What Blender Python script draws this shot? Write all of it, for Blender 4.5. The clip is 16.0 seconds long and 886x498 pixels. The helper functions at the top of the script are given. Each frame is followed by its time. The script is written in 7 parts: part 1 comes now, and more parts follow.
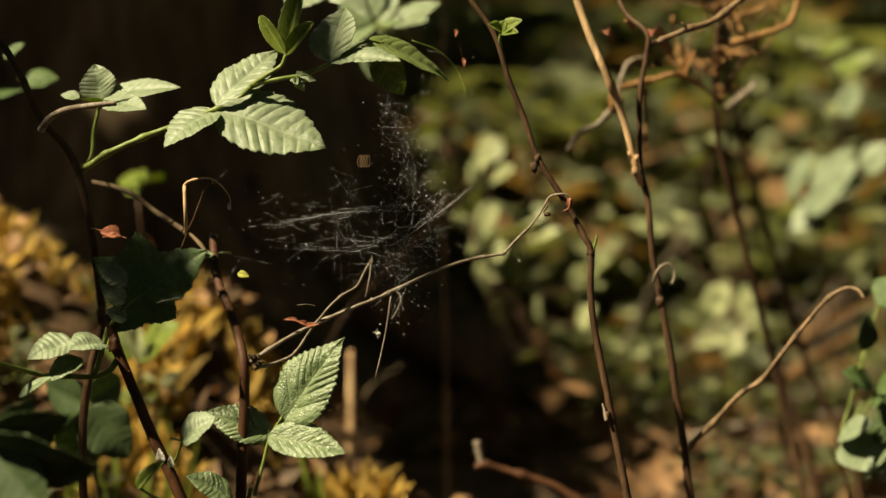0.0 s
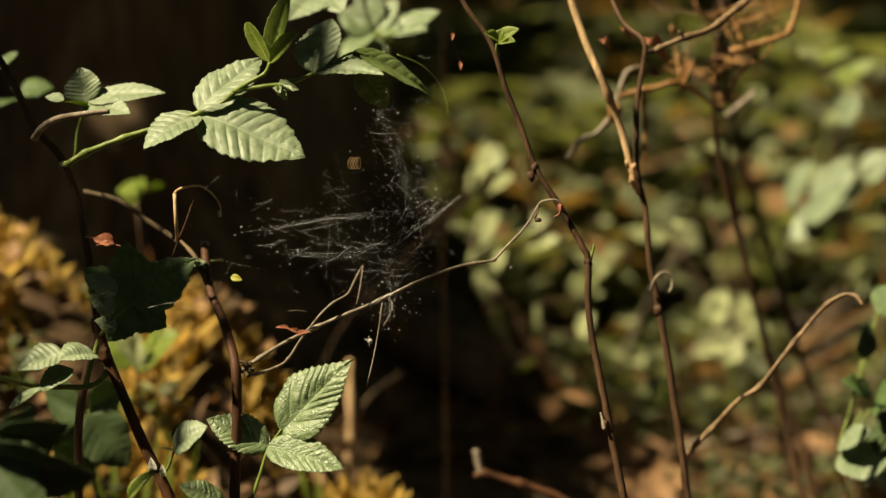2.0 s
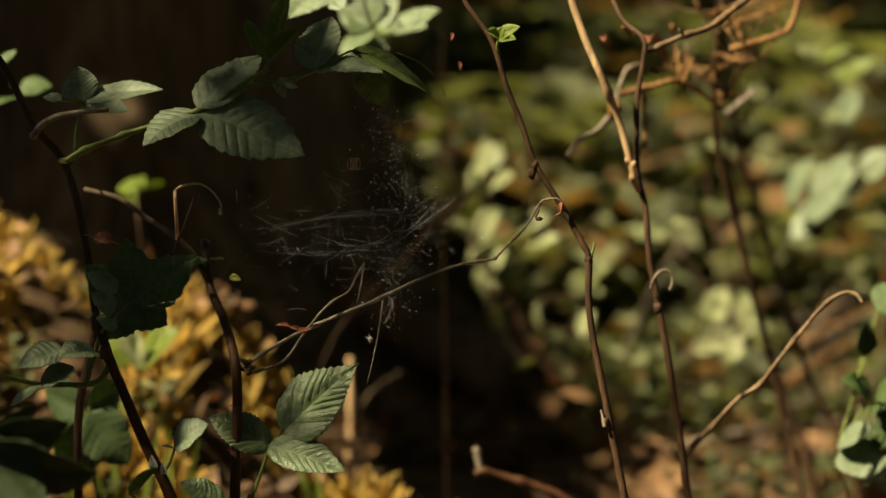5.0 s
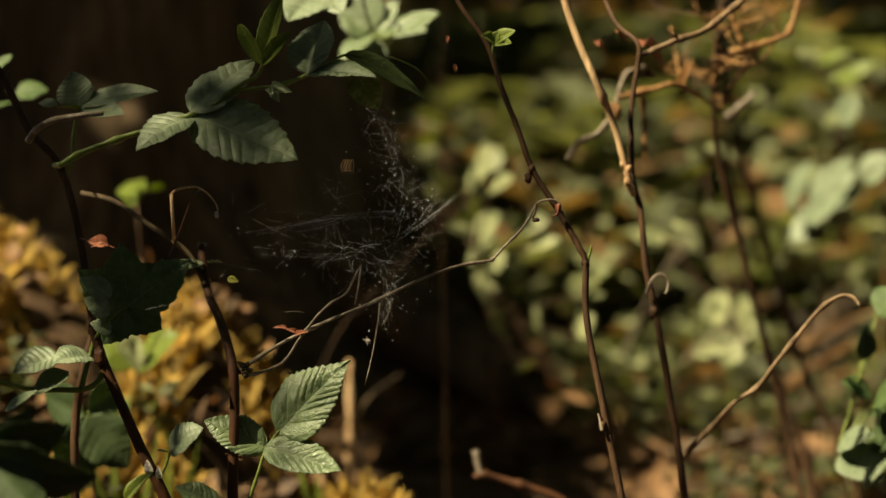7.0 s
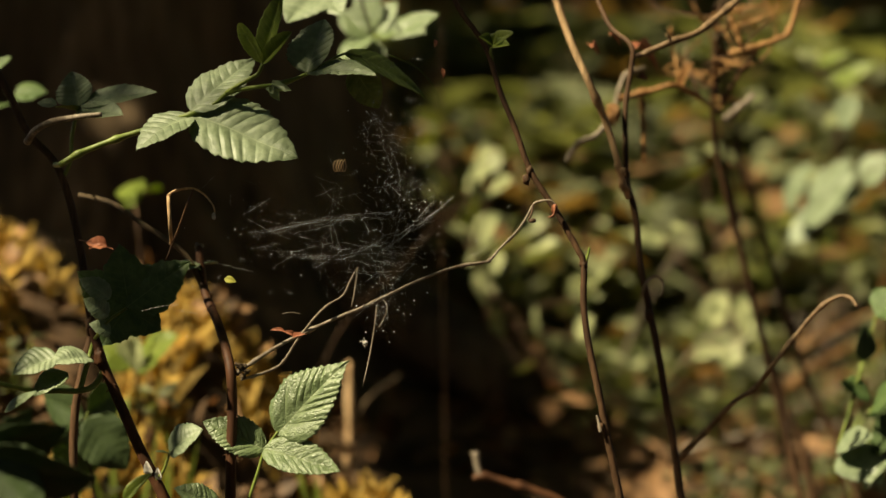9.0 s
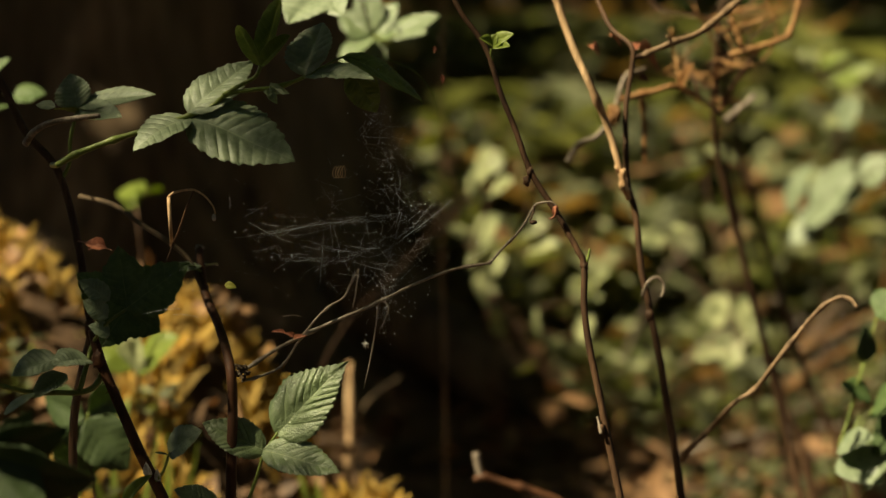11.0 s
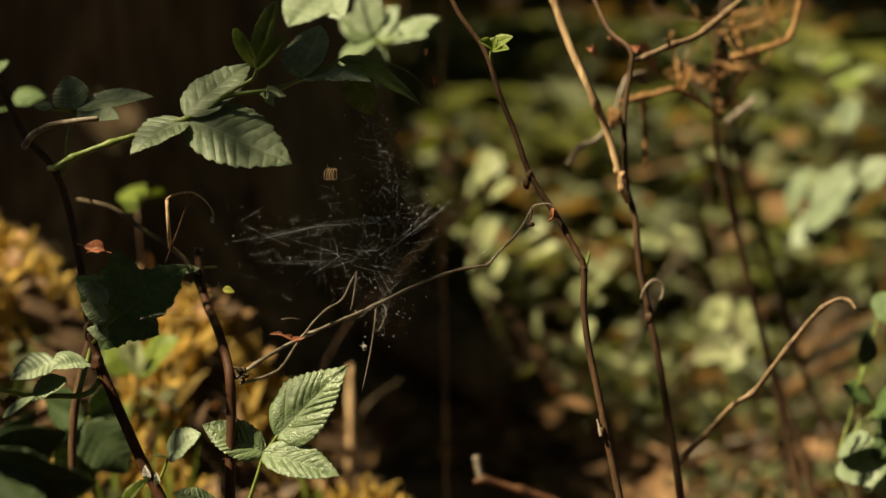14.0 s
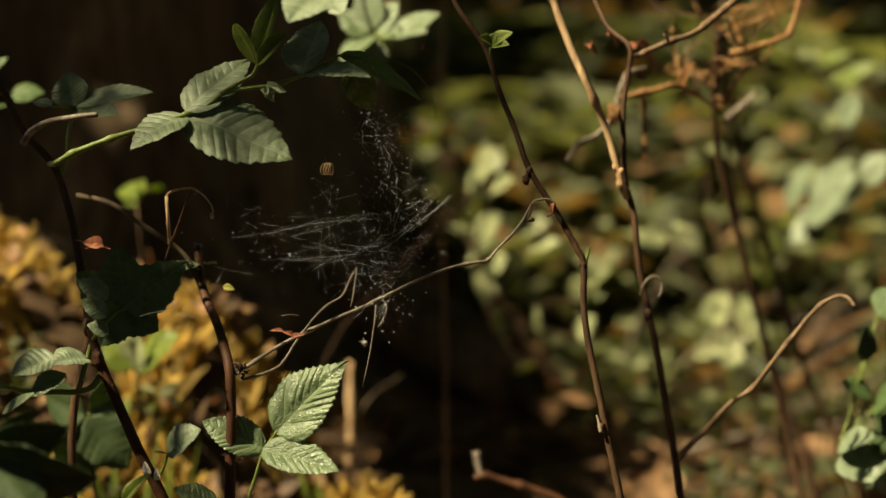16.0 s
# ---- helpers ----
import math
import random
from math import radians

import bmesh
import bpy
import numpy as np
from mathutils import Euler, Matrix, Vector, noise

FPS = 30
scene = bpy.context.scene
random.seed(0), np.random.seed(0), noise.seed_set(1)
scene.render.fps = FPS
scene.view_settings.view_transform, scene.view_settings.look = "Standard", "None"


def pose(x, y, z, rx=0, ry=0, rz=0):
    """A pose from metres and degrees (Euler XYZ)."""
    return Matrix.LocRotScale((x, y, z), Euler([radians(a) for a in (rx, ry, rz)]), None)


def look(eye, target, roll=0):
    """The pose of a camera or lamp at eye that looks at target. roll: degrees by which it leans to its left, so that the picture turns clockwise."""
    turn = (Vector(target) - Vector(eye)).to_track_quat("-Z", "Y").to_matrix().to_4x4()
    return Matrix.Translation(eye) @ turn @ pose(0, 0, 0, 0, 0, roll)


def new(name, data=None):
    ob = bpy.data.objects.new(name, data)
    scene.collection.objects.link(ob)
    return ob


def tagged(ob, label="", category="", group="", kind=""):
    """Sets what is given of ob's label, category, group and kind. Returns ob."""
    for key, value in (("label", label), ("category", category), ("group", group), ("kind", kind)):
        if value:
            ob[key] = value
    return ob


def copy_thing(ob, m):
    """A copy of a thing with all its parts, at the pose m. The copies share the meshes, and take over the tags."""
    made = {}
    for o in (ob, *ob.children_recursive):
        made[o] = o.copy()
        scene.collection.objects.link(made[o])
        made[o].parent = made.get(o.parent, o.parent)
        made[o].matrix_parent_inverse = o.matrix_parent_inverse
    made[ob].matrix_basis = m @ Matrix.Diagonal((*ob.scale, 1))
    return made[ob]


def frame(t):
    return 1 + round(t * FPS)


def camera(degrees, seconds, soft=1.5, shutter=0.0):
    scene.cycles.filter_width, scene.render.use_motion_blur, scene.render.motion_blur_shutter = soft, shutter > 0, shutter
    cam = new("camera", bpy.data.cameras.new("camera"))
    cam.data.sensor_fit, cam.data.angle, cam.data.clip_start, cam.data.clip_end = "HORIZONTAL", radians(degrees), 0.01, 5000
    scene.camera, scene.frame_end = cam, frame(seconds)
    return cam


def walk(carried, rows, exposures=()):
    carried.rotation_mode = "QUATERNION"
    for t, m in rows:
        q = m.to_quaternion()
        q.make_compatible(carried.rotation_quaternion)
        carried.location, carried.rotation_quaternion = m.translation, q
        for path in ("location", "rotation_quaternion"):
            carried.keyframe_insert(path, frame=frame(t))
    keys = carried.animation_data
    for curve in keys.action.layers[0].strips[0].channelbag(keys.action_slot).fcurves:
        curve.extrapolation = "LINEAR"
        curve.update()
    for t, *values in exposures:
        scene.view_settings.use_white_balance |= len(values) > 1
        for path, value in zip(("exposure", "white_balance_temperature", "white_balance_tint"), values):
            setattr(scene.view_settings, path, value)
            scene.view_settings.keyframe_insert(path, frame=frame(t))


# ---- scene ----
# camera: a short telephoto close to the brambles, focused on the web
cam = camera(28, 16.0)
cam.data.dof.use_dof = True
cam.data.dof.focus_distance = 1.0
cam.data.dof.aperture_fstop = 4.6
cam.data.dof.aperture_blades = 0
walk(cam, [
    (0.0, pose(0, 0, 0.5, 83.645, 0, 0.062)),
    (0.5, pose(0, 0, 0.5, 83.770, 0, 0.064)),
    (1.0, pose(0, 0, 0.5, 83.916, 0, 0.020)),
    (1.5, pose(0, 0, 0.5, 83.923, 0, 0.007)),
    (2.0, pose(0, 0, 0.5, 83.923, 0, 0.035)),
    (2.5, pose(0, 0, 0.5, 83.840, 0, 0.035)),
    (3.0, pose(0, 0, 0.5, 83.840, 0, 0.049)),
    (3.5, pose(0, 0, 0.5, 83.852, 0, 0.042)),
    (4.0, pose(0, 0, 0.5, 83.847, 0, 0.035)),
    (6.5, pose(0, 0, 0.5, 83.909, 0, 0.042)),
    (7.0, pose(0, 0, 0.5, 83.958, 0, 0.027)),
    (7.5, pose(0, 0, 0.5, 84.000, 0, 0.000)),
    (8.0, pose(0, 0, 0.5, 84.007, 0, 0.000)),
    (8.5, pose(0, 0, 0.5, 84.007, 0, 0.000)),
    (9.0, pose(0, 0, 0.5, 84.000, 0, 0.000)),
    (11.5, pose(0, 0, 0.5, 84.069, 0, 0.027)),
    (12.0, pose(0, 0, 0.5, 84.133, 0, 0.027)),
    (12.5, pose(0, 0, 0.5, 84.146, 0, 0.027)),
    (13.0, pose(0, 0, 0.5, 84.168, 0, 0.035)),
    (13.5, pose(0, 0, 0.5, 84.146, 0, 0.035)),
    (14.0, pose(0, 0, 0.5, 84.126, 0, 0.042)),
    (14.5, pose(0, 0, 0.5, 84.077, 0, 0.035)),
    (15.0, pose(0, 0, 0.5, 84.020, 0, 0.027)),
    (15.5, pose(0, 0, 0.5, 83.985, 0, 0.027)),
    (16.0, pose(0, 0, 0.5, 83.993, 0, 0.042)),
])

# ---- light: forest sun from the left side, blue sky above the canopy ----
SUN = Vector((-0.56, -0.26, 0.79)).normalized()
world = bpy.data.worlds.new("sky")
scene.world = world
world.use_nodes = True
wn = world.node_tree.nodes
sky = wn.new("ShaderNodeTexSky")
sky.sky_type = "NISHITA"
sky.sun_disc = False
sky.sun_elevation = radians(55)
sky.sun_rotation = math.atan2(SUN.x, SUN.y)
wn["Background"].inputs["Strength"].default_value = 0.026
world.node_tree.links.new(sky.outputs[0], wn["Background"].inputs["Color"])
sun = new("sun", bpy.data.lights.new("sun", "SUN"))
sun.data.energy = 5.0
sun.data.angle = radians(0.5)
sun.data.color = (1.0, 0.93, 0.68)
sun.matrix_world = look(SUN * 20, (0, 0, 0))
scene.view_settings.exposure = 1.08
scene.view_settings.use_white_balance = True
scene.view_settings.white_balance_temperature = 7500


# ---- materials ----
def nodes_of(name):
    m = bpy.data.materials.new(name)
    m.use_nodes = True
    return m, m.node_tree.nodes, m.node_tree.links, m.node_tree.nodes["Principled BSDF"]


def noise_ramp(n, l, scale, stops, coord="Object", detail=6.0, stretch=(1, 1, 1)):
    tc = n.new("ShaderNodeTexCoord")
    mp = n.new("ShaderNodeMapping")
    mp.inputs["Scale"].default_value = stretch
    tx = n.new("ShaderNodeTexNoise")
    tx.inputs["Scale"].default_value = scale
    tx.inputs["Detail"].default_value = detail
    rp = n.new("ShaderNodeValToRGB")
    l.new(tc.outputs[coord], mp.inputs["Vector"])
    l.new(mp.outputs["Vector"], tx.inputs["Vector"])
    l.new(tx.outputs["Fac"], rp.inputs["Fac"])
    while len(rp.color_ramp.elements) < len(stops):
        rp.color_ramp.elements.new(0.5)
    for e, (p, c) in zip(rp.color_ramp.elements, stops):
        e.position, e.color = p, (*c, 1)
    return tx, rp


def mixed(n, l, kind, fac, a, b):
    mx = n.new("ShaderNodeMix")
    mx.data_type, mx.blend_type = "RGBA", kind
    for s, v in (("Factor", fac), ("A", a), ("B", b)):
        i = [k for k in mx.inputs if k.name == s and (k.type == "RGBA" or s == "Factor")][0]
        if isinstance(v, (int, float)):
            i.default_value = v
        elif isinstance(v, tuple):
            i.default_value = (*v, 1)
        else:
            l.new(v, i)
    return [o for o in mx.outputs if o.type == "RGBA"][0]


def bumped(n, l, bsdf, height, strength, distance):
    b = n.new("ShaderNodeBump")
    b.inputs["Strength"].default_value = strength
    b.inputs["Distance"].default_value = distance
    l.new(height, b.inputs["Height"])
    l.new(b.outputs["Normal"], bsdf.inputs["Normal"])


def leaf_material(name, dark, light, vein, glow, rough=0.5, translucent=0.35, veined=True, spread=0.0, dry=None, relief=0.6, gloss=0.5):
    m, n, l, b = nodes_of(name)
    tx, rp = noise_ramp(n, l, 60, [(0.3, dark), (0.7, light)])
    col = rp.outputs["Color"]
    if spread:
        inf = n.new("ShaderNodeNewGeometry")
        hs = n.new("ShaderNodeHueSaturation")
        mr = n.new("ShaderNodeMapRange")
        mr.inputs["To Min"].default_value, mr.inputs["To Max"].default_value = 1 - spread, 1 + spread
        l.new(inf.outputs["Random Per Island"], mr.inputs["Value"])
        l.new(mr.outputs[0], hs.inputs["Value"])
        l.new(col, hs.inputs["Color"])
        col = hs.outputs["Color"]
        if dry:
            wn2 = n.new("ShaderNodeTexWhiteNoise")
            wn2.noise_dimensions = "1D"
            l.new(inf.outputs["Random Per Island"], wn2.inputs["W"])
            gt = n.new("ShaderNodeMath")
            gt.operation = "GREATER_THAN"
            gt.inputs[1].default_value = 0.80
            l.new(wn2.outputs["Value"], gt.inputs[0])
            col = mixed(n, l, "MIX", gt.outputs[0], col, dry)
    if veined:
        uv = n.new("ShaderNodeUVMap")
        sp = n.new("ShaderNodeSeparateXYZ")
        l.new(uv.outputs["UV"], sp.inputs[0])

        def op(kind, x, y=None):
            q = n.new("ShaderNodeMath")
            q.operation = kind
            for i, v in enumerate((x, y)):
                if v is None:
                    continue
                if isinstance(v, (int, float)):
                    q.inputs[i].default_value = v
                else:
                    l.new(v, q.inputs[i])
            return q.outputs[0]
        side = op("ABSOLUTE", op("SUBTRACT", sp.outputs["X"], 0.5))
        phase = op("FRACT", op("MULTIPLY", op("SUBTRACT", sp.outputs["Y"], op("MULTIPLY", side, 0.62)), 8.0))
        tri = op("ABSOLUTE", op("SUBTRACT", phase, 0.5))
        lateral = op("MAXIMUM", op("MULTIPLY", op("SUBTRACT", tri, 0.45), 20.0), 0.0)
        rib = op("MAXIMUM", op("SUBTRACT", 1.0, op("MULTIPLY", side, 60.0)), 0.0)
        lines = op("MAXIMUM", op("MULTIPLY", lateral, 0.6), rib)
        col = mixed(n, l, "MIX", lines, col, vein)
        # cells between the finest veins stand up like a quilt
        tc = n.new("ShaderNodeTexCoord")
        cells = n.new("ShaderNodeTexVoronoi")
        cells.feature = "SMOOTH_F1"
        cells.inputs["Scale"].default_value = 950
        cells.inputs["Smoothness"].default_value = 0.35
        l.new(tc.outputs["Object"], cells.inputs["Vector"])
        net, nr = noise_ramp(n, l, 260, [(0.35, (0.80, 0.82, 0.78)), (0.65, (1.10, 1.08, 1.10))], detail=3.0)
        h = op("SUBTRACT", op("SUBTRACT", op("MULTIPLY", net.outputs["Fac"], 0.5), op("MULTIPLY", cells.outputs["Distance"], 0.9)), op("MULTIPLY", lines, 0.6))
        bumped(n, l, b, h, relief, 0.0011)
        col = mixed(n, l, "MULTIPLY", 1.0, col, nr.outputs["Color"])
    else:
        bumped(n, l, b, tx.outputs["Fac"], 0.4, 0.002)
    l.new(col, b.inputs["Base Color"])
    b.inputs["Roughness"].default_value = rough
    b.inputs["Specular IOR Level"].default_value = gloss
    t = n.new("ShaderNodeBsdfTranslucent")
    l.new(mixed(n, l, "MULTIPLY", 1.0, col, glow), t.inputs["Color"])
    mx = n.new("ShaderNodeMixShader")
    mx.inputs[0].default_value = translucent
    l.new(b.outputs[0], mx.inputs[1])
    l.new(t.outputs[0], mx.inputs[2])
    l.new(mx.outputs[0], n["Material Output"].inputs["Surface"])
    return m


def rough_material(name, scale, stops, rough=0.8, bump=0.5, distance=0.002, stretch=(1, 1, 1), fine=0.0):
    m, n, l, b = nodes_of(name)
    tx, rp = noise_ramp(n, l, scale, stops, stretch=stretch)
    col = rp.outputs["Color"]
    if fine:
        t2, r2 = noise_ramp(n, l, scale * 7, [(0.3, (1 - fine,) * 3), (0.7, (1 + fine * 0.4,) * 3)], stretch=stretch)
        col = mixed(n, l, "MULTIPLY", 1.0, col, r2.outputs["Color"])
    l.new(col, b.inputs["Base Color"])
    b.inputs["Roughness"].default_value = rough
    b.inputs["Specular IOR Level"].default_value = 0.22
    bumped(n, l, b, tx.outputs["Fac"], bump, distance)
    return m


M_LEAF = leaf_material("bramble_leaf", (0.125, 0.18, 0.075), (0.20, 0.26, 0.13), (0.30, 0.355, 0.20), (1.4, 1.5, 0.5), rough=0.42, relief=0.5, gloss=1.0, translucent=0.25)
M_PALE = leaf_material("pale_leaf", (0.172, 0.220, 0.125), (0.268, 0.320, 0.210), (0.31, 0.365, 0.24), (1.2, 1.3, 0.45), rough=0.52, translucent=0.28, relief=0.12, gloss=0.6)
M_FRESH = leaf_material("fresh_leaf", (0.15, 0.205, 0.06), (0.24, 0.30, 0.11), (0.33, 0.39, 0.18), (1.5, 1.6, 0.45), rough=0.5, translucent=0.42, relief=0.15)
M_YOUNG = leaf_material("young_leaf", (0.13, 0.18, 0.025), (0.22, 0.27, 0.05), (0.30, 0.35, 0.10), (1.5, 1.6, 0.4), rough=0.45, translucent=0.42, relief=0.15)
# two darkened copies of the bramble leaf, with shade put into the colour
M_SHADE = leaf_material("shade_tinted_leaf", (0.030, 0.055, 0.014), (0.045, 0.075, 0.02), (0.05, 0.08, 0.024), (1.0, 1.2, 0.4), rough=0.7, translucent=0.2, relief=0.1)
M_DIM = leaf_material("dimmed_leaf", (0.065, 0.115, 0.034), (0.11, 0.17, 0.055), (0.14, 0.20, 0.075), (1.3, 1.5, 0.4), rough=0.6, relief=0.2)
M_HERB = leaf_material("herb_leaf", (0.045, 0.062, 0.018), (0.335, 0.345, 0.195), (0.3, 0.35, 0.24), (1.3, 1.3, 0.55), rough=0.5, translucent=0.35, veined=False, spread=0.85, dry=(0.24, 0.135, 0.065))
M_CANOPY = leaf_material("canopy_leaf", (0.05, 0.10, 0.02), (0.09, 0.15, 0.04), (0.1, 0.2, 0.1), (1.2, 1.4, 0.5), translucent=0.15, veined=False, spread=0.3)
M_LITTER = leaf_material("litter_leaf", (0.052, 0.026, 0.011), (0.31, 0.168, 0.08), (0.3, 0.2, 0.1), (1.2, 0.9, 0.6), rough=0.7, translucent=0.15, veined=False, spread=0.85)
M_MOSS = leaf_material("moss", (0.19, 0.118, 0.018), (0.58, 0.37, 0.085), (0.4, 0.3, 0.1), (1.3, 1.1, 0.4), rough=0.8, translucent=0.3, veined=False, spread=0.6)
M_STEM = rough_material("brown_stem", 90, [(0.3, (0.040, 0.020, 0.011)), (0.7, (0.125, 0.066, 0.034))], 0.62, 0.4, 0.0006, (1, 1, 0.15), 0.5)
M_CANE = rough_material("red_cane", 90, [(0.3, (0.040, 0.015, 0.007)), (0.7, (0.105, 0.042, 0.018))], 0.62, 0.4, 0.0006, (1, 1, 0.15), 0.4)
M_DEAD = rough_material("dead_stem", 80, [(0.3, (0.38, 0.22, 0.11)), (0.7, (0.74, 0.50, 0.29))], 0.55, 0.4, 0.0006, (1, 1, 0.15), 0.4)
M_ORANGE = rough_material("orange_twig", 80, [(0.3, (0.17, 0.08, 0.03)), (0.7, (0.36, 0.19, 0.075))], 0.6, 0.4, 0.0006, (1, 1, 0.3), 0.4)
M_TWIG = rough_material("dry_twig", 120, [(0.3, (0.115, 0.082, 0.058)), (0.7, (0.37, 0.305, 0.24))], 0.55, 0.5, 0.0005, (1, 1, 1), 0.5)
M_TAN = rough_material("tan_twig", 120, [(0.3, (0.10, 0.06, 0.032)), (0.7, (0.33, 0.215, 0.125))], 0.6, 0.5, 0.0005, (1, 1, 1), 0.5)
M_GREEN = rough_material("green_stalk", 120, [(0.3, (0.09, 0.125, 0.025)), (0.7, (0.20, 0.245, 0.06))], 0.4, 0.3, 0.0003, (1, 1, 1), 0.3)
M_BARK = rough_material("bark", 7, [(0.32, (0.035, 0.024, 0.014)), (0.68, (0.19, 0.13, 0.078))], 0.9, 1.0, 0.02, (1, 1, 0.15), 0.7)
M_SOIL = rough_material("forest_soil", 9, [(0.3, (0.03, 0.018, 0.01)), (0.7, (0.15, 0.085, 0.045))], 0.95, 0.8, 0.02, (1, 1, 1), 0.6)
M_RUST = rough_material("dry_flake", 300, [(0.3, (0.11, 0.030, 0.016)), (0.7, (0.36, 0.14, 0.08))], 0.45, 0.4, 0.0005, (1, 1, 1), 0.3)
M_YELLOW = rough_material("yellow_flake", 300, [(0.3, (0.20, 0.20, 0.03)), (0.7, (0.38, 0.36, 0.09))], 0.45, 0.4, 0.0005)
M_SEED = rough_material("seed_fluff", 400, [(0.3, (0.22, 0.20, 0.18)), (0.7, (0.6, 0.57, 0.53))], 0.6, 0.4, 0.0005)
M_SILK, _n, _l, _b = nodes_of("spider_silk")
_b.inputs["Base Color"].default_value = (0.85, 0.87, 0.9, 1)
_b.inputs["Roughness"].default_value = 0.25
_b.inputs["Specular IOR Level"].default_value = 0.9

# ---- building helpers ----
ORIGIN = {}
rng = random.Random(7)


def thing(name, at, label, category, group="", kind=""):
    """An empty at the thing's base, under which its parts hang."""
    ob = new(name)
    ob.empty_display_size = 0.02
    ob.location = at
    ORIGIN[ob] = Vector(at)
    return tagged(ob, label, category, group, kind)


def part(name, bm, material, parent=None, label="", at=None, smooth=True, thick=0.0):
    """Links a bmesh, in world coordinates, as one mesh under its parent."""
    base = ORIGIN[parent] if parent else Vector((0, 0, 0))
    org = Vector(at) if at is not None else base
    bmesh.ops.translate(bm, verts=bm.verts, vec=-org)
    me = bpy.data.meshes.new(name)
    bm.to_mesh(me)
    bm.free()
    me.materials.append(material)
    if smooth:
        me.polygons.foreach_set("use_smooth", [True] * len(me.polygons))
    ob = new(name, me)
    ORIGIN[ob] = org
    ob.parent = parent
    ob.location = org - base
    if label:
        ob["label"] = label
    if thick:
        s = ob.modifiers.new("thickness", "SOLIDIFY")
        s.thickness = thick
        s.offset = 0
    return ob


def spline(pts, steps=6):
    p = [Vector(q) for q in pts]
    p = [p[0] * 2 - p[1]] + p + [p[-1] * 2 - p[-2]]
    out = []
    for i in range(1, len(p) - 2):
        a, b, c, d = p[i - 1:i + 3]
        for k in range(steps):
            t = k / steps
            out.append(0.5 * (2 * b + (c - a) * t + (2 * a - 5 * b + 4 * c - d) * t * t + (3 * b - a - 3 * c + d) * t ** 3))
    out.append(p[-2])
    return out


def tube(bm, pts, r0, r1, sides=8, steps=6, rough=0.06, knots=0, smooth=True):
    """A tapering stem along a smooth line; knots swell it here and there."""
    line = spline(pts, steps) if smooth else [Vector(q) for q in pts]
    n = len(line)
    rings = []
    ref = Vector((0.0, 1.0, 0.0))
    swell = [(k + 0.5 + rng.uniform(-0.25, 0.25)) / knots for k in range(knots)]
    for i, p in enumerate(line):
        d = (line[min(i + 1, n - 1)] - line[max(i - 1, 0)]).normalized()
        u = d.cross(ref)
        if u.length < 0.1:
            u = d.cross(Vector((1, 0, 0)))
        u.normalize()
        v = d.cross(u)
        f = i / (n - 1)
        r = r0 + (r1 - r0) * f
        r *= 1 + sum(0.5 * math.exp(-((f - s) * n / 1.2) ** 2) for s in swell)
        rings.append([bm.verts.new(p + (u * math.cos(a) + v * math.sin(a)) * r * (1 + rng.uniform(-rough, rough)))
                      for a in [2 * math.pi * k / sides for k in range(sides)]])
    for a, b in zip(rings, rings[1:]):
        for k in range(sides):
            bm.faces.new((a[k], a[(k + 1) % sides], b[(k + 1) % sides], b[k]))
    bm.faces.new(rings[0][::-1])
    bm.faces.new(rings[-1])
    return bm


def stem(name, pts, r0, r1, material, parent, label="", at=None, **kw):
    return part(name, tube(bmesh.new(), pts, r0, r1, **kw), material, parent, label, at)


def prickles(bm, pts, radius, count, length):
    line = spline(pts, 12)
    for _ in range(count):
        i = rng.randrange(1, len(line) - 1)
        d = (line[i + 1] - line[i - 1]).normalized()
        out = d.cross(Vector((rng.uniform(-1, 1), rng.uniform(-1, 1), rng.uniform(-1, 1)))).normalized()
        tube(bm, [line[i] + out * radius * 0.7, line[i] + out * (radius + length * 0.5) - d * length * 0.1,
                  line[i] + out * (radius + length) - d * length * 0.4], 0.0004, 0.00008, sides=4, steps=1)


def lump(bm, at, size, stretch=(1, 1, 1), sub=2, rough=0.25):
    r = bmesh.ops.create_icosphere(bm, subdivisions=sub, radius=1)
    s = rng.uniform(0, 50)
    for v in r["verts"]:
        k = 1 + rough * noise.noise(v.co * 2.0 + Vector((s, s, s)))
        v.co = Vector(at) + Vector((v.co.x * stretch[0], v.co.y * stretch[1], v.co.z * stretch[2])) * size * k
    return bm


